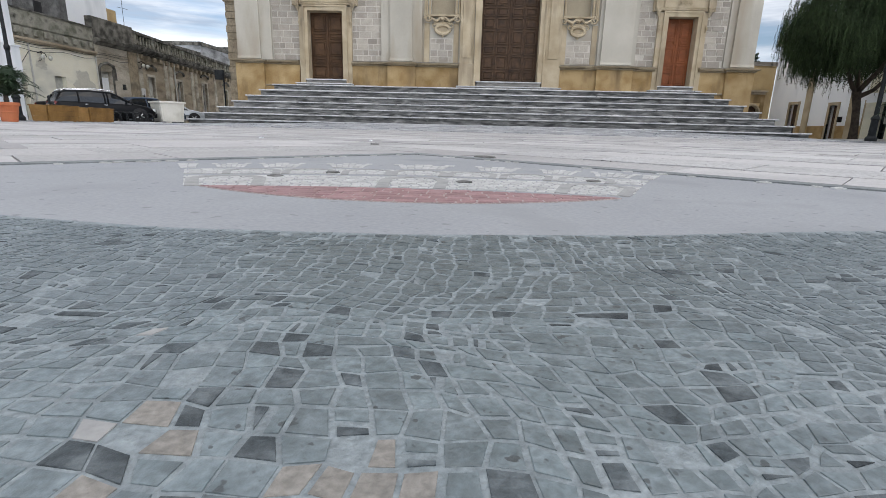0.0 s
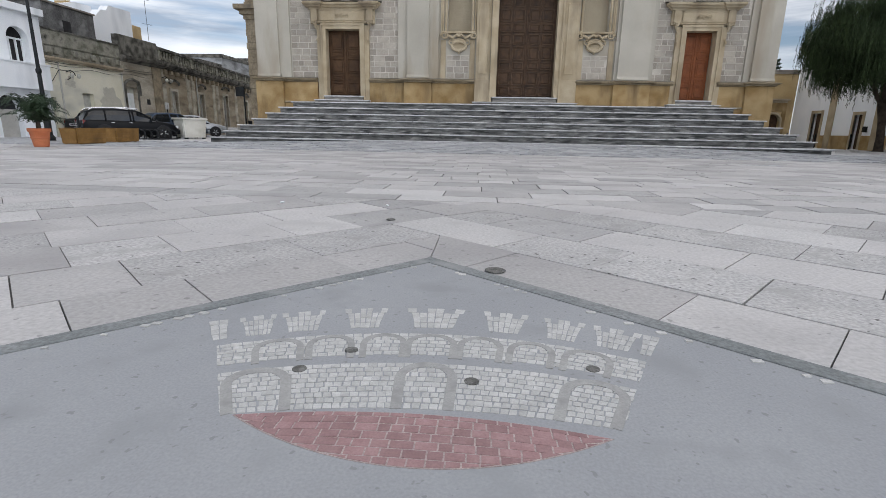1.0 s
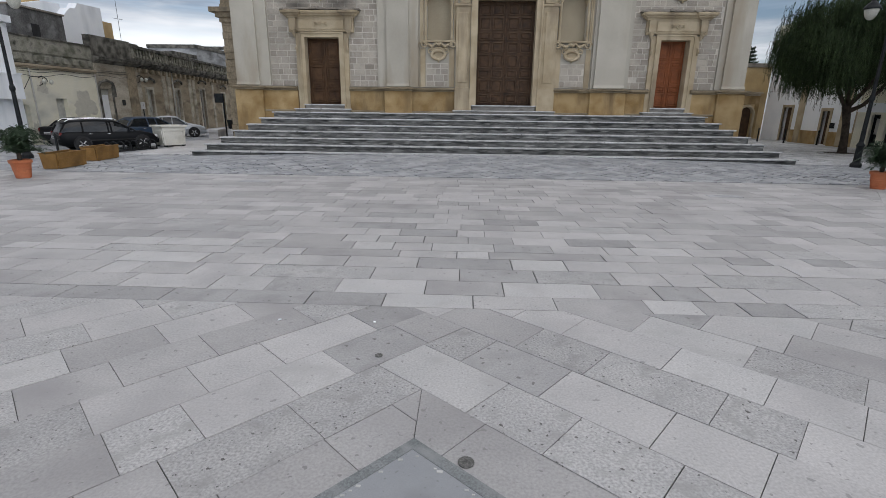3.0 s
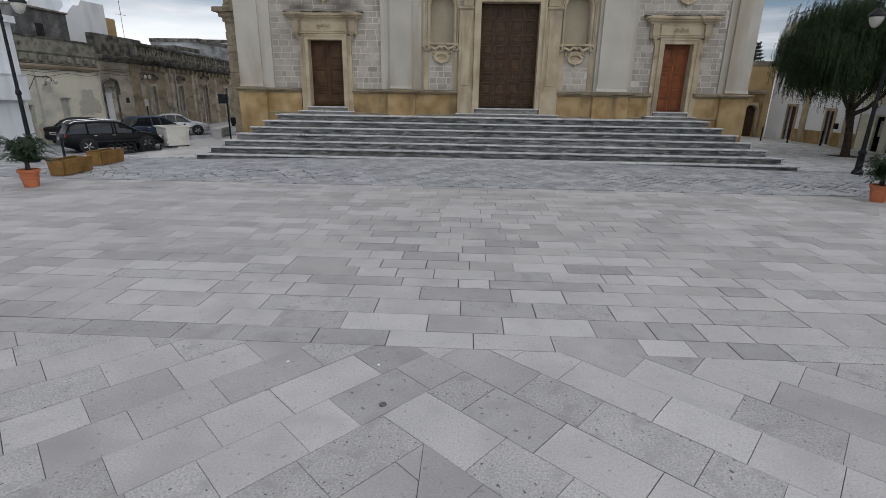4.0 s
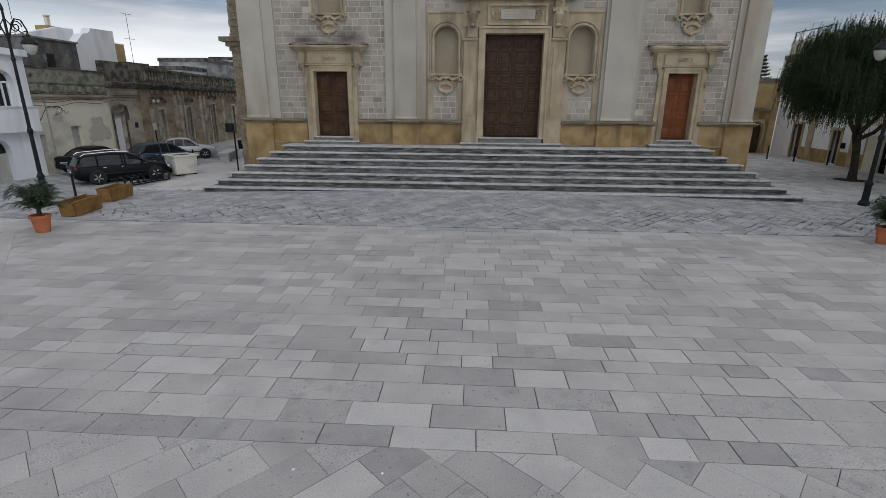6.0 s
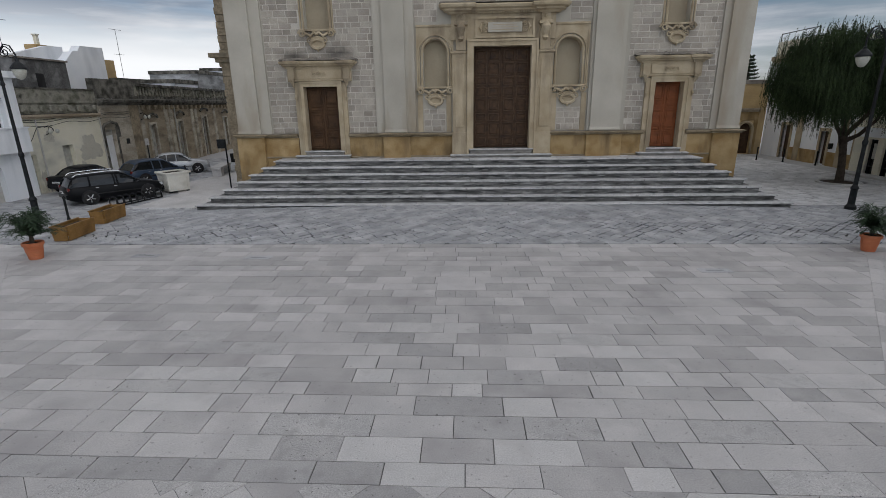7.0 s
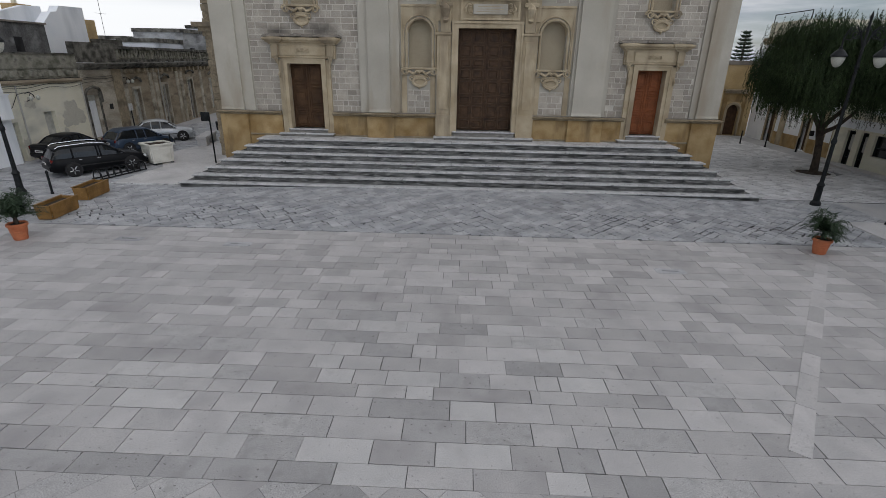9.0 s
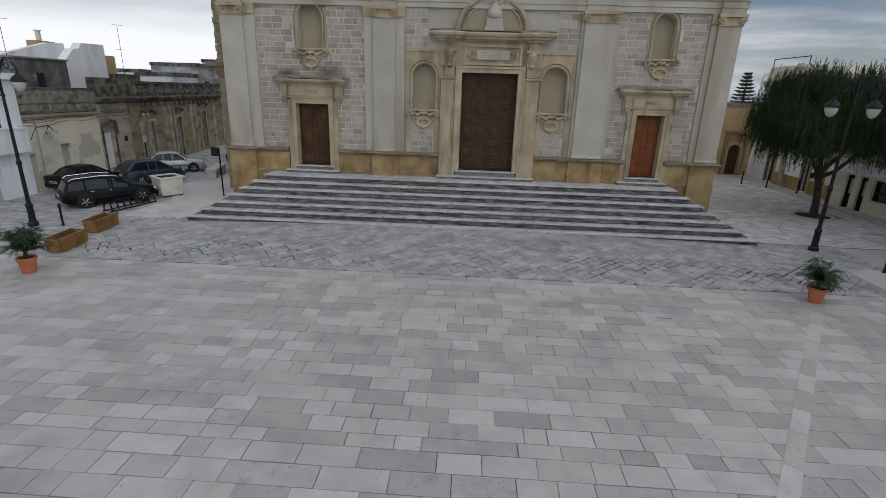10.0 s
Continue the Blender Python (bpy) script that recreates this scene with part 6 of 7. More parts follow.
BOUGHS = [[(-0.22, 0.05, 2.0), (-0.6, 0.0, 2.5), (-1.0, -0.1, 3.2), (-1.7, -0.2, 4.2), (-2.1, -0.3, 5.0)],
         [(-0.2, 0.05, 2.05), (-0.2, 0.2, 2.8), (-0.35, 0.4, 3.8), (-0.6, 0.7, 5.2), (-0.6, 0.8, 6.1)],
         [(-0.18, 0.0, 1.85), (0.35, -0.1, 2.15), (0.9, -0.2, 2.8), (1.3, -0.3, 3.9), (1.5, -0.3, 5.0)],
         [(-0.2, 0.0, 2.1), (0.1, -0.5, 2.9), (0.2, -1.2, 3.9), (0.1, -1.7, 4.8)],
         [(-0.4, 0.3, 3.4), (0.3, 1.0, 4.4), (0.6, 1.6, 5.2)], [(-0.8, -0.1, 2.9), (-0.9, -0.8, 3.7), (-1.1, -1.5, 4.6)]]
for pth in BOUGHS:
    part("limb", tube(bmesh.new(), pth, [0.11 - 0.085 * i / (len(pth) - 1) for i in range(len(pth))], 8), M["bark"], tr, smooth=True)
crown, clumps = bmesh.new(), []
CX, CY, CZ, RX_, RY_, RZ_ = -0.25, 0.1, 4.45, 3.35, 3.0, 2.7
for k in range(76):
    a, e = rnd.uniform(0, 2 * math.pi), math.asin(rnd.uniform(-0.30, 1.0))
    r = rnd.uniform(0.62, 0.95)
    clumps.append((Vector((CX + RX_ * r * math.cos(a) * math.cos(e), CY + RY_ * r * math.sin(a) * math.cos(e), CZ + RZ_ * r * math.sin(e))), rnd.uniform(0.55, 0.95)))
for k in range(14):
    clumps.append((Vector((CX + rnd.uniform(-1.8, 1.8), CY + rnd.uniform(-1.6, 1.6), CZ + rnd.uniform(-0.3, 1.2))), 1.0))
for c0, rad in clumps:
    for s in range(104):
        d = Vector((rnd.gauss(0, 1), rnd.gauss(0, 1), rnd.gauss(0, 0.8)))
        p = c0 + d.normalized() * rad * rnd.uniform(0.2, 1.0)
        outw = Vector((p.x - CX, p.y - CY, 0)).normalized() * 0.12
        n = rnd.randint(7, 18)
        if p.z - n * 0.085 < 2.2:
            n = max(3, int((p.z - rnd.uniform(1.85, 2.6)) / 0.085))
        for i in range(n):
            down = Vector((outw.x * (1 - i / 16), outw.y * (1 - i / 16), -1 + 0.7 * max(0, 1 - i / 4))).normalized()
            p = p + down * 0.085
            for sgn in (-1, 1):
                dd = (down * 0.8 + Vector((rnd.uniform(-1, 1), rnd.uniform(-1, 1), rnd.uniform(-0.5, 0.1))) * 0.55).normalized()
                leaf(crown, p, dd, rnd.uniform(0.08, 0.145), 0.013, rnd)
part("crown", crown, M["leaf"], tr, "drooping feathery dark green foliage")
ring = thing("tree_pit", "round soil tree pit with a stone kerb", "tree pit", (16.3, 2.5, 0.0))
part("soil", lathe(bmesh.new(), [(0.02, 0.0), (0.72, 0.0), (0.7, 0.03), (0.02, 0.07)], 24), M["soil"], ring)
for k in range(14):
    a = 2 * math.pi * k / 14
    bm = boxes((0.73, 0.87, -0.18, 0.18, -0.03, 0.06), bevel=0.012)
    bmesh.ops.rotate(bm, verts=bm.verts, matrix=Matrix.Rotation(a, 3, "Z"))
    part("kerb_stone", bm, M["concrete"], ring)

# ---- araucaria behind the ochre house ----
ar = thing("araucaria", "dark tiered araucaria tree behind the roofs", "tree", (26.1, 30.0, 0.0))
part("trunk", lathe(bmesh.new(), [(0.22, 0), (0.16, 4), (0.05, 7.3), (0.01, 7.7)], 8), M["bark"], ar)
rnd = random.Random(2)
cr = bmesh.new()
for k in range(13):
    z = 3.6 + k * 0.32
    reach = 1.45 * (1 - (k / 14.0)) + 0.15
    for j in range(9):
        a = 2 * math.pi * j / 9 + k * 0.4 + rnd.uniform(-0.1, 0.1)
        tip = Vector((math.cos(a) * reach, math.sin(a) * reach, z + 0.16))
        root = Vector((0, 0, z))
        tube(cr, [root, root.lerp(tip, 0.6) - Vector((0, 0, 0.06)), tip], [0.04, 0.07, 0.03], 4)
        for i in range(10):
            q = root.lerp(tip, 0.25 + 0.075 * i)
            leaf(cr, q, Vector((rnd.uniform(-1, 1), rnd.uniform(-1, 1), rnd.uniform(0, 0.8))).normalized(), rnd.uniform(0.16, 0.26), 0.045, rnd)
part("crown", cr, M["conifer"], ar)

# ---- small litter on the paving ----
rnd = random.Random(8)
for x, y in ((-1.70, -16.93), (-2.55, -16.94)):
    lt = thing("litter_scrap", "tiny crumpled pale paper scrap on the paving", "litter", (x, y, 0.004), rnd.uniform(0, 360))
    bm = bmesh.new()
    bmesh.ops.create_icosphere(bm, subdivisions=1, radius=0.016)
    for v in bm.verts:
        v.co = Vector((v.co.x * rnd.uniform(0.8, 1.8), v.co.y * rnd.uniform(0.6, 1.2), max(0.0, v.co.z * 0.5 + 0.004)))
    part("scrap", bm, M["white"], lt)


# ---- paving of the square ----
def clip(poly, nx, ny, c):
    """The part of a flat polygon where nx*x + ny*y <= c."""
    out = []
    for i, p in enumerate(poly):
        q = poly[(i + 1) % len(poly)]
        dp, dq = nx * p[0] + ny * p[1] - c, nx * q[0] + ny * q[1] - c
        if dp <= 0:
            out.append(p)
        if (dp < 0 < dq) or (dq < 0 < dp):
            t = dp / (dp - dq)
            out.append((p[0] + t * (q[0] - p[0]), p[1] + t * (q[1] - p[1])))
    return out


def area(poly):
    return abs(sum(p[0] * q[1] - q[0] * p[1] for p, q in zip(poly, poly[1:] + poly[:1]))) / 2


class Pieces:
    """Lays flat pieces: the first `most` as objects of their own, the others joined into one part."""

    def __init__(self, name, parent, mats, joined, most=300, thick=0.03):
        self.name, self.parent, self.mats, self.joined, self.most, self.thick = name, parent, mats, joined, most, thick
        self.count, self.rest = 0, bmesh.new()

    def lay(self, poly, near, top=0.0, rise=None, which=0, chamfer=0.0):
        if len(poly) < 3 or area(poly) < 1e-5:
            return
        own = near and self.count < self.most
        bm = bmesh.new() if own else self.rest
        cx, cy = sum(p[0] for p in poly) / len(poly), sum(p[1] for p in poly) / len(poly)
        z = [top + (rise(x, y) if rise else 0.0) for x, y in poly]
        k = len(poly)
        lo = [bm.verts.new((x, y, zz - self.thick)) for (x, y), zz in zip(poly, z)]
        if chamfer:
            md = [bm.verts.new((x, y, zz - chamfer)) for (x, y), zz in zip(poly, z)]
            sh = []
            for (x, y), zz in zip(poly, z):
                d = math.hypot(cx - x, cy - y) + 1e-9
                sh.append(bm.verts.new((x + (cx - x) / d * chamfer * 1.3, y + (cy - y) / d * chamfer * 1.3, zz)))
            rings = (lo, md, sh)
        else:
            rings = (lo, [bm.verts.new((x, y, zz)) for (x, y), zz in zip(poly, z)])
        for a, b in zip(rings, rings[1:]):
            for i in range(k):
                bm.faces.new((a[i], a[(i + 1) % k], b[(i + 1) % k], b[i]))
        bm.faces.new(rings[-1])
        if own:
            bmesh.ops.recalc_face_normals(bm, faces=bm.faces)
            part(self.name, bm, self.mats[which], self.parent)
            self.count += 1

    def finish(self, name):
        if len(self.rest.verts):
            bmesh.ops.recalc_face_normals(self.rest, faces=self.rest.faces)
            tagged(part(name, self.rest, self.joined, self.parent), kind="stuff")
        else:
            self.rest.free()


def shrink(poly, g):
    """A convex polygon drawn in by about g on every side."""
    k = len(poly)
    s = sum(p[0] * q[1] - q[0] * p[1] for p, q in zip(poly, poly[1:] + poly[:1]))
    out = list(poly)
    for p, q in zip(poly, poly[1:] + poly[:1]):
        ex, ey = q[0] - p[0], q[1] - p[1]
        d = math.hypot(ex, ey)
        if d < 1e-6:
            continue
        nx, ny = (ey / d, -ex / d) if s > 0 else (-ey / d, ex / d)
        out = clip(out, nx, ny, nx * p[0] + ny * p[1] - g)
        if len(out) < 3:
            return []
    return out


pavement = thing("pavement", "pale grey limestone slab paving of the church square", "pavement", kind="structure")
bed = bmesh.new()
gx_ = [-26 + 1.0 * i for i in range(49)]
gy_ = [-30 + 1.0 * i for i in range(23)] + [-7.66]
gv = [[bed.verts.new((x, y, ground_z(x, y) - 0.012)) for x in gx_] for y in gy_]
for j in range(len(gy_) - 1):
    for i in range(len(gx_) - 1):
        bed.faces.new((gv[j][i], gv[j][i + 1], gv[j + 1][i + 1], gv[j + 1][i]))
part("joint_bed", bed, M["joint"], pavement)
rnd = random.Random(11)
slabs = Pieces("slab", pavement, [M["slab"], M["slab_pit"], M["slab_pale"], M["slab_dark"]], M["slab_join"], 300)
EDGE = -16.56
STRIP_R = ((4.25, -15.75), (9.5, -8.35))
STRIP_L = ((-7.0, -16.1), (-13.0, -9.0))
TONES = {"pale": 2, "dark": 3, "pit": 1}


def cuts(known, low, high, widths):
    """Joints along one course: the known ones, carried on at both ends by slabs of the usual widths."""
    out = list(known) or [low + rnd.uniform(0, 0.5)]
    while out[0] > low:
        out.insert(0, out[0] - rnd.choice(widths))
    while out[-1] < high:
        out.append(out[-1] + rnd.choice(widths))
    return out


# straight courses: height, joints, and the slabs that stand out by their tone (number of the joint they begin at)
COURSES = [
    (0.34, (-3.91, -3.26, -2.46, -1.70, -0.82, -0.01, 0.88, 1.37), {0: "dark", 2: "dark", 3: "pale", 6: "pale"}),
    (0.42, (-4.57, -3.60, -3.00, -2.25, -1.32, -0.49, 0.48, 1.10, 1.62), {3: "pale", 5: "pale", 7: "dark"}),
    (0.43, (-4.73, -4.04, -3.31, -1.96, -0.96, -0.10, 0.80, 1.37, 1.88), {}),
    (0.42, (-3.16, -2.36, -1.48, -0.33, 0.33, 1.13, 1.93), {2: "dark", 3: "pale"}),
    (0.31, (-3.02, -1.76, -1.00, -0.59, 0.88, 1.54), {2: "pale"}),
    (0.38, (-2.44, -1.88, -1.35, -0.50, 0.28, 1.00, 1.37, 2.10), {0: "pale", 6: "pale"}),
    (0.39, (-3.50, -2.66, -2.16, -1.49, -0.85, -0.21, 0.56, 1.47, 2.43), {1: "pale", 6: "dark"}),
    (0.41, (-3.77, -2.41, -1.89, -1.02, -0.60, 0.27, 1.15, 1.90, 2.80), {}),
    (0.39, (-4.00, -2.68, -1.69, -0.96, -0.12, 0.73, 1.65, 2.29), {1: "dark"}),
    (0.40, (-3.82, -3.31, -3.06, -2.13, -1.20, -0.58, 0.31, 0.98, 1.79), {3: "pale", 4: "pale", 5: "dark", 6: "pale"}),
    (0.39, (-3.40, -2.60, -1.45, -0.95, -0.20, 0.05, 1.35, 2.05), {1: "dark", 6: "pale"}),
    (0.39, (-3.10, -2.70, -1.80, -1.20, -0.30, 0.85, 1.60), {2: "pale", 3: "dark"}),
]
y0, r = EDGE, 0
while y0 < -7.7:
    tall, known, tones = COURSES[r] if r < len(COURSES) else (rnd.choice((0.38, 0.40, 0.42)), (), {})
    y1 = min(y0 + tall, -7.66)
    at = cuts(known, -25, 21, (0.42, 0.5, 0.58, 0.66, 0.74, 0.82, 0.9, 1.05))
    first = at.index(known[0]) if known else 0
    for k, (x, x1) in enumerate(zip(at, at[1:])):
        tone = tones.get(k - first, "")
        if not tone and rnd.random() < 0.24:
            tone = rnd.choice(("pale", "dark", "pit"))
        slabs.lay(shrink([(x, y0), (x1, y0), (x1, y1), (x, y1)], rnd.choice((0.003, 0.004, 0.006, 0.008, 0.010) if r < 7 else (0.003, 0.004, 0.005, 0.008))), r < 11 and -6.5 < x < 4.5, rnd.uniform(-0.002, 0.003), ground_z, TONES.get(tone, 0))
    y0, r = y1, r + 1
# chevron field round the mosaic
AX, APEX = -1.19, -17.96
LEFT, RIGHT = radians(46.8), radians(40.5)
pave2 = Pieces("slab", pavement, [M["slab"], M["slab_pit"], M["slab_pale"], M["slab_dark"]], M["slab_join"], 300)
CHEVRON = {
    -1: [((1.36, 1.75), {}), ((0.75, 1.50, 1.87), {-1: "pit", 0: "pit"}), ((0.21, 0.64, 1.245, 1.67), {-1: "dark", 0: "pale", 2: "pit"}), ((0.51, 1.06, 1.70), {}),
         ((0.82, 1.45, 2.0), {}), ((1.03, 1.68), {1: "pale"})],
    1: [((1.40, 1.85), {}), ((-0.46, 0.39, 0.945, 1.55, 1.94), {0: "pale", 1: "pit", 2: "pit", 3: "pit"}), ((-0.06, 0.62, 1.355, 1.90), {-1: "pit", 0: "dark"}), ((0.70, 1.54, 1.98), {-1: "pit", 1: "pit"}),
        ((0.255, 1.085, 1.74), {1: "pale"}), ((0.665, 1.52), {}), ((1.08, 1.7), {})],
}


def row_edges(r):
    return (-0.41, 0.0) if r == 0 else ((r - 1) * 0.467, r * 0.467)


OUT = {side: (side * math.sin(ang), math.cos(ang)) for side, ang in ((-1, LEFT), (1, RIGHT))}
for side, ang in ((-1, LEFT), (1, RIGHT)):
    dx, dy = side * math.cos(ang), -math.sin(ang)          # along the rows, towards the viewer
    ox, oy = OUT[side]                                      # outwards from the mosaic
    qx, qy = OUT[-side]
    for r in range(30):
        known, tones = CHEVRON[side][r] if r < len(CHEVRON[side]) else ((), {})
        o0, o1 = row_edges(r)
        owner = (r % 2 == 0) == (side < 0)
        stop = o1 if owner else o0
        at = cuts(known, -9.0, 16.0, (0.5, 0.6, 0.7, 0.75, 0.85))
        first = at.index(known[0]) if known else 0
        for k, (s, s1) in enumerate(zip(at, at[1:])):
            q = [(AX + dx * a + ox * b, APEX + dy * a + oy * b) for a, b in ((s, o0), (s1, o0), (s1, o1), (s, o1))]
            q = clip(q, 0, 1, EDGE)
            if len(q) > 2:
                # the rows of both sides are toothed into one another; the first row is mitred
                q = clip(q, -side, 0, -side * AX) if r == 0 else clip(q, qx, qy, qx * AX + qy * APEX + stop)
            if len(q) < 3 or area(q) < 0.004:
                continue
            cx, cy = sum(p[0] for p in q) / len(q), sum(p[1] for p in q) / len(q)
            if cy < -27 or abs(cx) > 22:
                continue
            tone = tones.get(k - first, "")
            if not tone and r and rnd.random() < 0.3:
                tone = rnd.choice(("pit", "pit", "pale", "dark"))
            pave2.lay(shrink(q, rnd.choice((0.0018, 0.0025, 0.004))), cy > -20.2 and abs(cx - AX) < 6.5, rnd.uniform(-0.002, 0.003), None, TONES.get(tone, 0))
slabs.finish("far_slabs")
pave2.finish("outer_slabs")
# narrow strips of stone that cross the rows
for strip in (STRIP_R, STRIP_L):
    (ax, ay), (bx, by) = strip
    L = math.hypot(bx - ax, by - ay)
    ux, uy = (bx - ax) / L, (by - ay) / L
    s = 0.0
    while s < L - 0.1:
        w = min(rnd.uniform(0.7, 1.2), L - s)
        q = [(ax + ux * a - uy * b, ay + uy * a + ux * b) for a, b in ((s + 0.004, -0.13), (s + w - 0.004, -0.13), (s + w - 0.004, 0.13), (s + 0.004, 0.13))]
        bm = bmesh.new()
        prism(bm, [(x, y, ground_z(x, y) - 0.02) for x, y in q], (0, 0, 0.0275))
        bmesh.ops.recalc_face_normals(bm, faces=bm.faces)
        part("strip_slab", bm, M["slab"], pavement)
        s += w

# small round covers and drain lids in the slabs
for x, y, r in ((-0.89, -18.66, 0.045), (-1.56, -17.52, 0.03)):
    lid = thing("ground_cover", "small dark round iron cover set in the paving", "cover", (x, y, 0.0))
    part("disc", lathe(bmesh.new(), [(0.004, 0.002), (r, 0.002), (r, 0.006), (r * 0.8, 0.008), (0.004, 0.008)], 18), M["cover_iron"], lid)
for x, y in ((-9.3, -8.7), (-6.2, -8.85), (4.9, -9.8)):
    lid = thing("drain_lid", "grey rectangular stone drain lid flush with the paving", "drain lid", (x, y, ground_z(x, y)))
    part("lid", boxes((-0.36, 0.36, -0.15, 0.15, 0.0, 0.008), bevel=0.003), M["basole_piece"], lid)
    part("slot", boxes((-0.2, 0.2, -0.02, 0.02, 0.008, 0.0095)), M["dark_joint"], lid)

# ---- old irregular paving between the slabs and the steps ----
old = thing("old_paving", "worn grey old paving stones with dark open joints", "pavement", kind="structure")
gx_ = [-14.3 + 0.7 * i for i in range(41)]
for ya_, yb_, sink, mat_ in ((-7.65, -5.42, 0.006, "open_joint"), (-5.42, -2.6, -0.005, "dark_joint")):
    bed = bmesh.new()
    gy_ = [ya_ + (yb_ - ya_) * i / 5 for i in range(6)]
    gv = [[bed.verts.new((x, y, ground_z(x, y) - sink)) for x in gx_] for y in gy_]
    for j in range(len(gy_) - 1):
        for i in range(len(gx_) - 1):
            bed.faces.new((gv[j][i], gv[j][i + 1], gv[j + 1][i + 1], gv[j + 1][i]))
    part("joint_bed", bed, M[mat_], old)
stones = Pieces("paving_stone", old, [M["basole_piece"]], M["basole"], 300, 0.03)
rnd = random.Random(23)
ca, sa = math.cos(radians(42)), math.sin(radians(42))
v0 = -20.0
while v0 < 20.0:
    hgt_ = rnd.uniform(0.21, 0.31)
    u = -26 + rnd.uniform(-0.5, 0)
    while u < 26:
        w = rnd.uniform(0.22, 0.46)
        q = [(ca * a - sa * b - 2, sa * a + ca * b - 5.5) for a, b in ((u, v0), (u + w, v0), (u + w, v0 + hgt_), (u, v0 + hgt_))]
        u += w
        cx, cy = sum(p[0] for p in q) / 4, sum(p[1] for p in q) / 4
        if not (-14.6 < cx < 14.0 and -8.2 < cy < -2.2):
            continue
        q = [(x + rnd.uniform(-0.022, 0.022), y + rnd.uniform(-0.022, 0.022)) for x, y in q]
        for nx, ny, c in ((0, -1, 7.656), (0, 1, -2.75), (-1, 0, 14.3), (1, 0, 13.7)):
            q = clip(q, nx, ny, c)
            if len(q) < 3:
                break
        if len(q) < 3 or area(q) < 0.01:
            continue
        loose = 0.35 + 1.2 * noise.noise((cx * 0.45, cy * 1.1, 3.0))
        # stretches where the joints have washed out
        for lx, ly, lr in ((7.6, -5.95, 2.4), (4.3, -6.2, 1.0), (-10.3, -6.9, 1.9), (-7.6, -6.3, 1.2)):
            loose += 1.1 * math.exp(-((cx - lx) / lr) ** 2 - ((cy - ly) / 0.5) ** 2)
        worn = rnd.random() if -7.2 < cy < -5.5 and rnd.random() < 0.7 * loose else 0.0
        stones.lay(shrink(q, rnd.uniform(0.0015, 0.004) + worn * 0.03), cy < -6.2 and -6 < cx < 6, 0.014 + rnd.uniform(-0.006, 0.006) - worn * 0.01, ground_z)
    v0 += hgt_
stones.finish("far_paving_stones")

# pale concrete pavement beside the steps
conc = bmesh.new()
outline = [(-11.3, -2.74), (-11.3, 5.5), (-14.6, 8.0), (-15.4, 3.0), (-13.7, 0.4), (-13.9, -2.74)]
prism(conc, [(x, y, -0.05) for x, y in outline], (0, 0, 0.075))
bmesh.ops.recalc_face_normals(conc, faces=conc.faces)
tagged(mesh_object("side_pavement", conc, M["concrete"]), "pale concrete pavement beside the church steps", "pavement", kind="structure")
kerb = thing("kerb", "thin stone kerb along the pale pavement", "kerb", kind="structure")
for k in range(3):
    part("kerb_stone", boxes((-14.0 + k * 0.9 + 0.004, -13.1 + k * 0.9 - 0.004, -2.87, -2.745, -0.05, 0.055), bevel=0.006), M["step"], kerb)

# worn stone paving of the streets on both sides of the church
for name_, label_, (px0, px1, py0, py1), cuts_, tilt in (
        ("street_paving", "worn grey stone paving round the tree and the side street", (10.9, 18.5, -2.7, 15.2), ((16.3, 2.5, 0.95),), 24),
        ("street_paving", "worn grey stone paving under the parked cars", (-20.2, -13.8, -2.7, 16.0), (), -12),
        ("street_paving", "worn grey stone paving beside the trough planters", (-20.2, -14.4, -7.4, -2.75), (), -12)):
    sp_ = thing(name_, label_, "pavement", kind="structure")
    part("joint_bed", boxes((px0, px1, py0, py1, -0.06, -0.012)), M["dark_joint"], sp_)
    lay_ = Pieces("paving_stone", sp_, [M["basole_piece"]], M["basole_pale"] if px0 > 0 else M["basole"], 0, 0.03)
    rnd = random.Random(int(px0 * 7 + py0 * 3) + 400)
    ca, sa = math.cos(radians(tilt)), math.sin(radians(tilt))
    mx, my = (px0 + px1) / 2, (py0 + py1) / 2
    v0 = -16.0
    while v0 < 16.0:
        hgt_ = rnd.uniform(0.26, 0.38)
        u = -16 + rnd.uniform(-0.5, 0)
        while u < 16:
            w = rnd.uniform(0.3, 0.6)
            q = [(mx + ca * a - sa * b + rnd.uniform(-0.03, 0.03), my + sa * a + ca * b + rnd.uniform(-0.03, 0.03)) for a, b in ((u, v0), (u + w, v0), (u + w, v0 + hgt_), (u, v0 + hgt_))]
            u += w
            if not (px0 - 1 < q[0][0] < px1 + 1 and py0 - 1 < q[0][1] < py1 + 1) or any(math.hypot(q[0][0] - cx - 0.25, q[0][1] - cy) < cr_ for cx, cy, cr_ in cuts_):
                continue
            for nx, ny, c in ((0, -1, -py0), (0, 1, py1), (-1, 0, -px0), (1, 0, px1)):
                q = clip(q, nx, ny, c)
                if len(q) < 3:
                    break
            if len(q) < 3 or area(q) < 0.01:
                continue
            lay_.lay(shrink(q, rnd.uniform(0.003, 0.012)), False, rnd.uniform(-0.006, 0.004), None)
        v0 += hgt_
    lay_.finish("paving_stone_rest")


# ---- the mosaic in the paving: grey bed, dark border, a mural crown over a red lens, and a blue-green field ----
mosaic = thing("mosaic", "stone mosaic of a white crown, red lens and blue-green field", "mosaic", kind="structure")
IN = APEX - 0.635
dl, dr = (-math.cos(LEFT), -math.sin(LEFT)), (math.cos(RIGHT), -math.sin(RIGHT))
bm = bmesh.new()
tip = Vector((AX, IN + 0.10, -0.02))
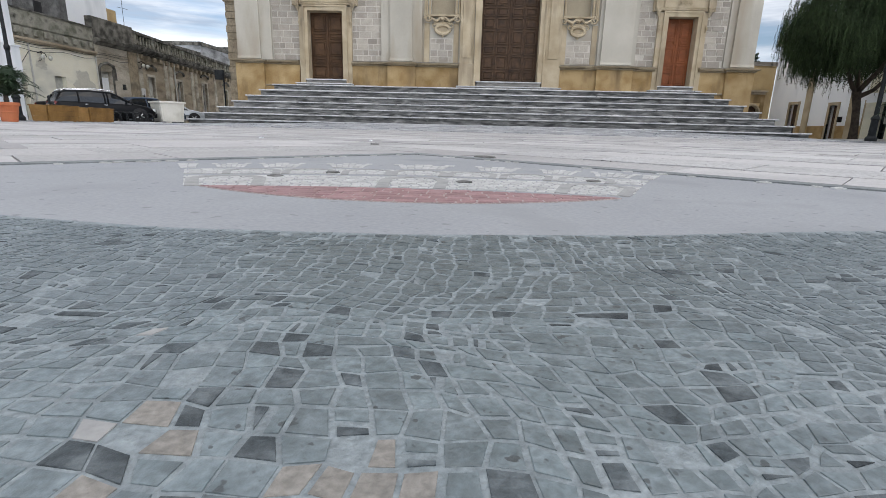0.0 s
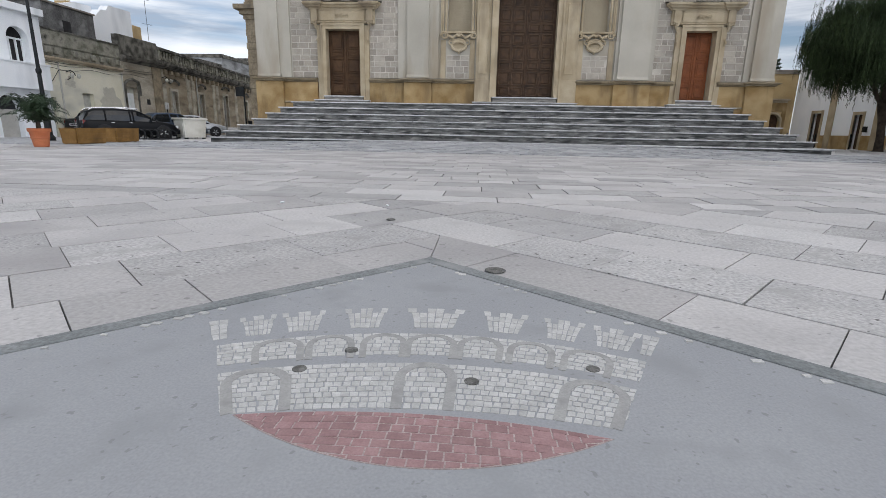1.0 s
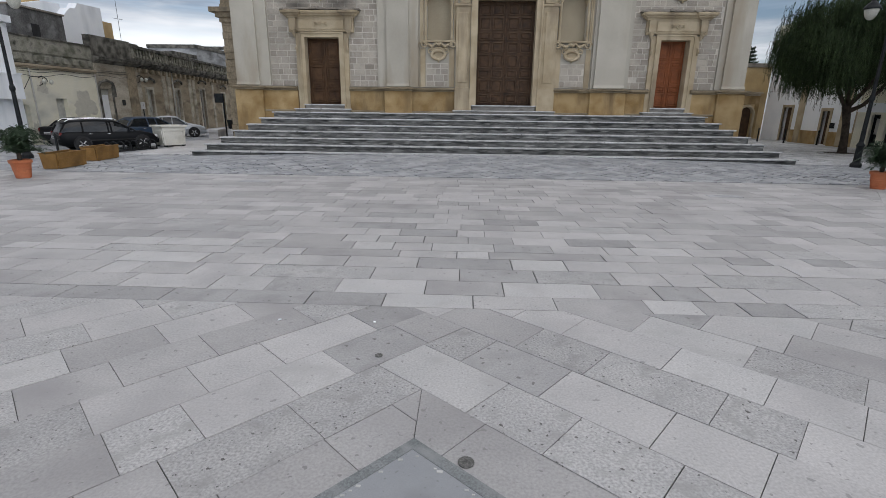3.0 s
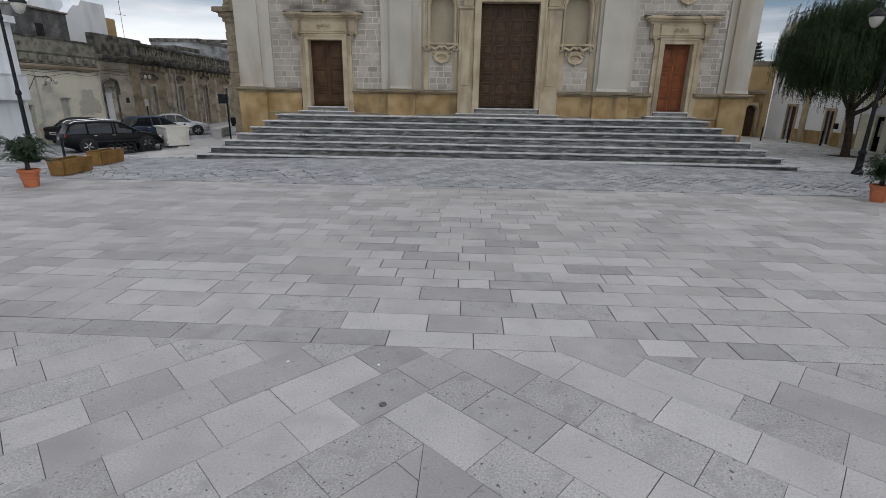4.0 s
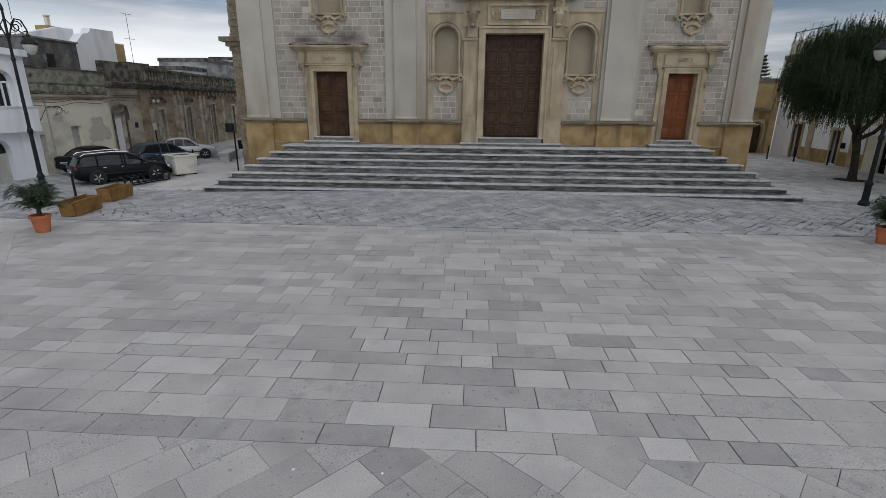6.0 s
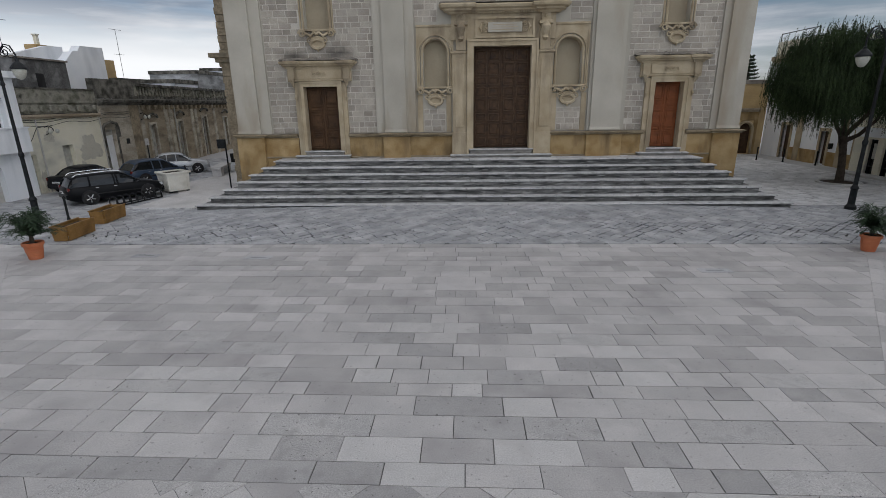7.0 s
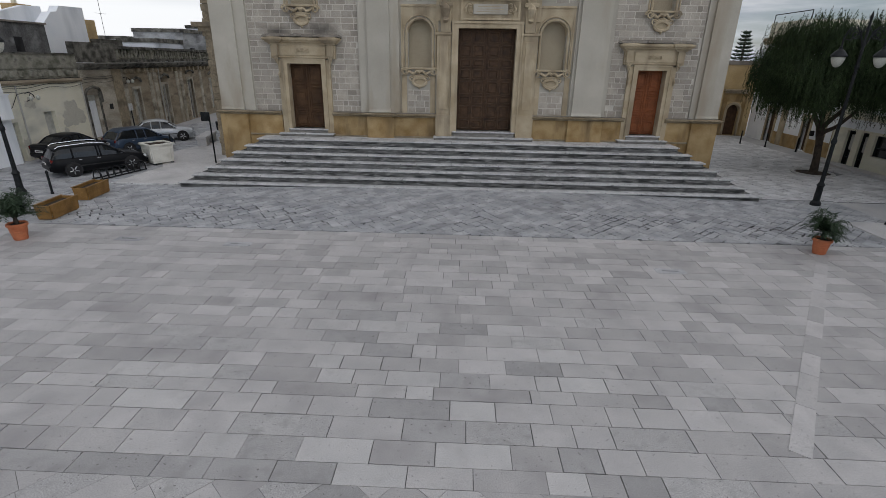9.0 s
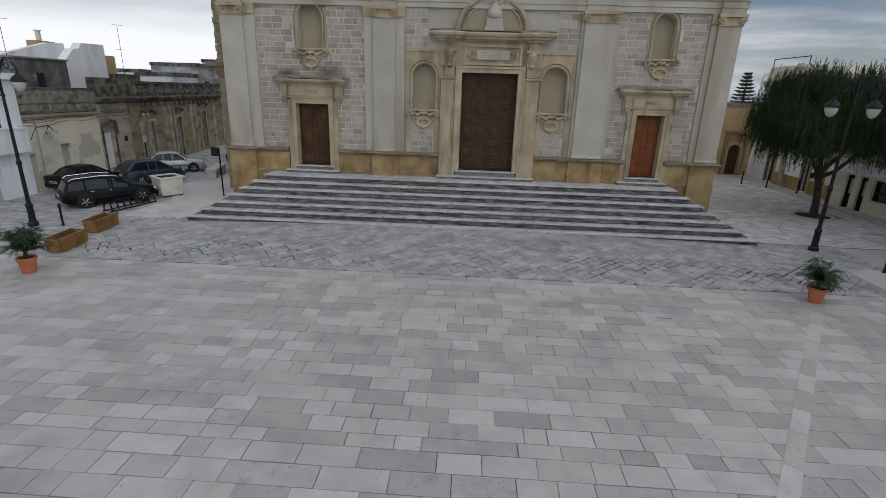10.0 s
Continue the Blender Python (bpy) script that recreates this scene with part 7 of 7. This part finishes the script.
prism(bm, [tip, tip + Vector((dl[0], dl[1], 0)) * 9, tip + Vector((dr[0], dr[1], 0)) * 9], (0, 0, 0.021))
bmesh.ops.recalc_face_normals(bm, faces=bm.faces)
part("mortar_bed", bm, M["mosaic_grout"], mosaic)
for d, s in ((dl, -1), (dr, 1)):
    bm = bmesh.new()
    a, b = Vector((AX, IN + 0.12, -0.02)), Vector((AX, IN + 0.025, -0.02))
    far = Vector((d[0], d[1], 0)) * 9
    prism(bm, [a, a + far, b + far, b], (0, 0, 0.0245))
    bmesh.ops.recalc_face_normals(bm, faces=bm.faces)
    part("border_band", bm, M["band"], mosaic, "dark grey-green stone border band")
# pale chips along the inside of the border
rnd = random.Random(3)
chips = bmesh.new()
for d in (dl, dr):
    for i in range(46):
        s = 0.03 + i * 0.045 + rnd.uniform(0, 0.02)
        if rnd.random() < 0.55:
            continue
        x, y = AX + d[0] * s, IN + d[1] * s - 0.005
        w = rnd.uniform(0.008, 0.016)
        box(chips, x - w, x + w, y - w * 0.6, y + w * 0.6, -0.004, 0.0045)
tagged(part("border_chips", chips, M["tess_white"], mosaic), kind="stuff")

XC, BOT, TOPY = -1.075, -19.765, -19.15


def crown_at(u, v):
    bx, by = XC + 0.418 * u, BOT - 0.05 * u * u + 0.018 * u
    tx, ty = XC - 0.025 + 0.672 * u, TOPY - 0.175 * u * u + 0.022 * u
    return bx + (tx - bx) * v, by + (ty - by) * v


MERLONS = ((-0.985, 0.035), (-0.83, 0.065), (-0.635, 0.085), (-0.345, 0.09), (0.0, 0.125), (0.35, 0.095), (0.625, 0.08), (0.85, 0.085), (0.985, 0.03))
ARCH_LOW = (-0.83, 0.0, 0.83)
ARCH_MID = (-0.74, -0.50, -0.24, 0.0, 0.25, 0.50, 0.76)


def white(u, v):
    if v < 0.355 or 0.41 < v < 0.655:
        return True
    return False


def ribbon(path, half, lift=0.0):
    """A flat inlaid band of grey stone that follows a path over the crown."""
    bm = bmesh.new()
    left, right = [], []
    for i, p in enumerate(path):
        a, b = Vector(path[max(i - 1, 0)]), Vector(path[min(i + 1, len(path) - 1)])
        d = (b - a).normalized()
        n = Vector((-d.y, d.x))
        left.append((p[0] + n.x * half, p[1] + n.y * half))
        right.append((p[0] - n.x * half, p[1] - n.y * half))
    for k in range(len(path) - 1):
        q = [left[k], left[k + 1], right[k + 1], right[k]]
        prism(bm, [(x, y, -0.002) for x, y in q], (0, 0, 0.0048 + lift))
    bmesh.ops.remove_doubles(bm, verts=bm.verts, dist=0.0004)
    bmesh.ops.recalc_face_normals(bm, faces=bm.faces)
    part("arch_inlay", bm, M["tess_arch"], mosaic)


for c in ARCH_LOW:
    ribbon([crown_at(c - 0.135, 0.0), crown_at(c - 0.135, 0.12), crown_at(c - 0.135, 0.22)] + [crown_at(c - 0.135 * math.cos(i / 10 * math.pi), 0.22 + 0.115 * math.sin(i / 10 * math.pi)) for i in range(1, 10)]
           + [crown_at(c + 0.135, 0.22), crown_at(c + 0.135, 0.12), crown_at(c + 0.135, 0.0)], 0.0125)
for turn_, c in enumerate(ARCH_MID):
    w = 0.10 if c else 0.115
    ribbon([crown_at(c - w, 0.40), crown_at(c - w, 0.54)] + [crown_at(c - w * math.cos(i / 8 * math.pi), 0.54 + 0.095 * math.sin(i / 8 * math.pi)) for i in range(1, 8)] + [crown_at(c + w, 0.54), crown_at(c + w, 0.40)], 0.0095, 0.0003 * (turn_ % 2))
tess = Pieces("white_tessera", mosaic, [M["tess_white_piece"]], M["tess_white"], 300, 0.012)
for r in range(26):
    v0, v1 = r / 26, (r + 1) / 26
    shift = rnd.uniform(-1, 0)
    n = 44
    for i in range(n + 1):
        u0 = max(-1.0, -1 + (i + shift) * 2 / n)
        u1 = min(1.0, -1 + (i + 1 + shift) * 2 / n)
        if u1 - u0 < 0.012:
            continue
        mu, mv = (u0 + u1) / 2, (v0 + v1) / 2
        if abs(mu) > 1.0 or not white(mu, mv):
            continue
        q = [crown_at(u0, v0), crown_at(u1, v0), crown_at(u1, v1), crown_at(u0, v1)]
        q = [(x + rnd.uniform(-0.0018, 0.0018), y + rnd.uniform(-0.0018, 0.0018)) for x, y in q]
        tess.lay(shrink(q, 0.0016), rnd.random() < 0.5, 0.0021 + rnd.uniform(-0.0003, 0.0004))
for c, w in MERLONS:
    cols = 6 if w > 0.05 else 2
    for k in range(cols):
        for r in range(4):
            if r == 3 and cols == 6 and k in (1, 4):
                continue
            va, vb = 0.725 + r * 0.068, 0.725 + (r + 1) * 0.068
            fa, fb = 0.78 + 0.07 * r, 0.78 + 0.07 * (r + 1)
            if r == 3 and k in (0, cols - 1) and cols == 6:
                fa, fb = 1.12, 1.18
            ua, ub = -1 + 2 * k / cols, -1 + 2 * (k + 1) / cols
            q = [crown_at(c + w * ua * fa, va), crown_at(c + w * ub * fa, va), crown_at(c + w * ub * fb, vb), crown_at(c + w * ua * fb, vb)]
            q = [(x + rnd.uniform(-0.0015, 0.0015), y + rnd.uniform(-0.0015, 0.0015)) for x, y in q]
            tess.lay(shrink(q, 0.0014), True, 0.0021 + rnd.uniform(-0.0003, 0.0004))
tess.finish("white_tesserae")
# grey stones between, as flat fillings of the arches and gaps
reds = Pieces("red_tessera", mosaic, [M["tess_red"]], M["tess_red"], 300, 0.012)
lens = bmesh.new()
RX, RTOP, RBOT = 0.39, -19.785, -19.955


def lens_y(u, k):
    return (RTOP - 0.045 * u * u) if k else (RBOT + (RTOP - 0.045 - RBOT) * u * u)


pts = [(XC + RX * u, lens_y(u, 1)) for u in [i / 12 - 1 for i in range(25)]] + [(XC + RX * u, lens_y(u, 0)) for u in [1 - i / 12 for i in range(1, 24)]]
prism(lens, [(x, y, -0.01) for x, y in pts], (0, 0, 0.0125))
bmesh.ops.recalc_face_normals(lens, faces=lens.faces)
part("lens_bed", lens, M["tess_grout"], mosaic)
for r in range(7):
    y1 = RTOP + 0.01 - r * 0.026
    x = XC - RX - rnd.uniform(0, 0.03)
    while x < XC + RX:
        w = rnd.uniform(0.026, 0.05)
        q = []
        for xx, k in ((x, 0), (x + w, 0), (x + w, 1), (x, 1)):
            u = max(-1.0, min(1.0, (xx - XC) / RX))
            yy = y1 - 0.026 * (1 - k) - 0.045 * u * u * (1 - r / 7)
            q.append((XC + RX * u, min(max(yy, lens_y(u, 0)), lens_y(u, 1))))
        if area(q) > 0.00006:
            reds.lay(shrink(q, 0.0018), True, 0.0034 + rnd.uniform(-0.0003, 0.0003))
        x += w
reds.finish("red_tesserae")

# blue-green field under the camera's start
bm = bmesh.new()
field = [(-1.65, -20.14), (-1.46, -20.18), (-1.29, -20.205), (-1.03, -20.20), (-0.75, -20.16), (-0.56, -20.11), (-0.42, -20.08), (-0.36, -20.7), (-0.5, -21.3), (-1.05, -21.7), (-1.6, -21.3), (-1.78, -20.7)]
prism(bm, [(x, y, -0.012) for x, y in field], (0, 0, 0.0162))
bmesh.ops.recalc_face_normals(bm, faces=bm.faces)
part("blue_bed", bm, M["tess_bed"], mosaic)
blue = Pieces("blue_tessera", mosaic, [M["tess_blue"], M["tess_dark"], M["tess_reflection"], M["tess_arch"]], M["tess_blue"], 300, 0.006)
darks = Pieces("dark_tessera", mosaic, [M["tess_dark"]], M["tess_dark"], 120, 0.006)
S = 0.0138


def inside(x, y):
    hit = False
    for (ax, ay), (bx, by) in zip(field, field[1:] + field[:1]):
        if (ay > y) != (by > y) and x < ax + (y - ay) / (by - ay) * (bx - ax):
            hit = not hit
    return hit


def drift(x, y):
    n1, n2 = noise.noise((x * 7, y * 7, 0.3)), noise.noise((x * 7, y * 7, 7.1))
    return x + 0.034 * n1, y + 0.028 * n2


corners = {}
for j in range(128):
    for i in range(132):
        x, y = -1.90 + i * S, -21.70 + j * S * 0.93
        k = drift(x, y)
        corners[i, j] = (k[0] + rnd.uniform(-0.0031, 0.0031), k[1] + rnd.uniform(-0.0031, 0.0031))
for j in range(127):
    i = 0
    while i < 129:
        wide = 2 if rnd.random() < 0.02 else 1
        q = [corners[i, j], corners[i + wide, j], corners[i + wide, j + 1], corners[i, j + 1]]
        i += wide
        cx, cy = sum(p[0] for p in q) / 4, sum(p[1] for p in q) / 4
        if not all(inside(*p) for p in q):
            continue
        g = rnd.choice((0.0006, 0.0009, 0.0012, 0.0016, 0.0022))
        near = -20.60 < cy < -20.38 and -1.17 < cx < -0.79
        c = rnd.random()
        if c < 0.035:
            if c < 0.006:
                blue.lay(shrink(q, g), near, 0.0047, None, 3)
            continue
        q = shrink(q, g)
        if c < 0.17 and rnd.random() < 0.5 and len(q) > 2:
            # a sliver of dark stone beside a narrower piece
            mx = sum(p[0] for p in q) / len(q)
            my = sum(p[1] for p in q) / len(q)
            if rnd.random() < 0.5:
                darks.lay(shrink(clip(q, 1, 0, mx - 0.003), 0.0005), near, 0.0047)
                q = clip(q, -1, 0, -mx - 0.001)
            else:
                darks.lay(shrink(clip(q, 0, 1, my - 0.003), 0.0005), near, 0.0047)
                q = clip(q, 0, -1, -my - 0.001)
            blue.lay(q, near, 0.0047, chamfer=0.0002)
        elif c < (0.195 if cy < -20.42 else 0.12):
            darks.lay(q, near, 0.0047 + rnd.uniform(-0.0002, 0.0002), chamfer=0.0002)
        elif math.hypot(cx + 1.085, (cy + 20.575) * 0.5) < 0.016 or math.hypot(cx + 0.995, cy + 20.585) < 0.030:
            if near:
                # two buff smears, read as reflections, put into the tessera colour
                blue.lay(q, near, 0.0047, None, 2, chamfer=0.0002)
        else:
            blue.lay(q, near, 0.0047 + rnd.uniform(-0.0002, 0.0002), chamfer=0.0002)
blue.finish("blue_tesserae")
darks.finish("dark_tesserae")
# iron studs in the crown
for x, y in ((-1.30, -19.50), (-0.97, -19.634), (-0.662, -19.535), (-1.40, -19.62)):
    st = thing("stud", "small dark round stud set into the mosaic", "stud", (x, y, 0.002))
    part("disc", lathe(bmesh.new(), [(0.002, 0), (0.018, 0), (0.018, 0.002), (0.012, 0.003), (0.002, 0.003)], 14), M["cover_iron"], st)
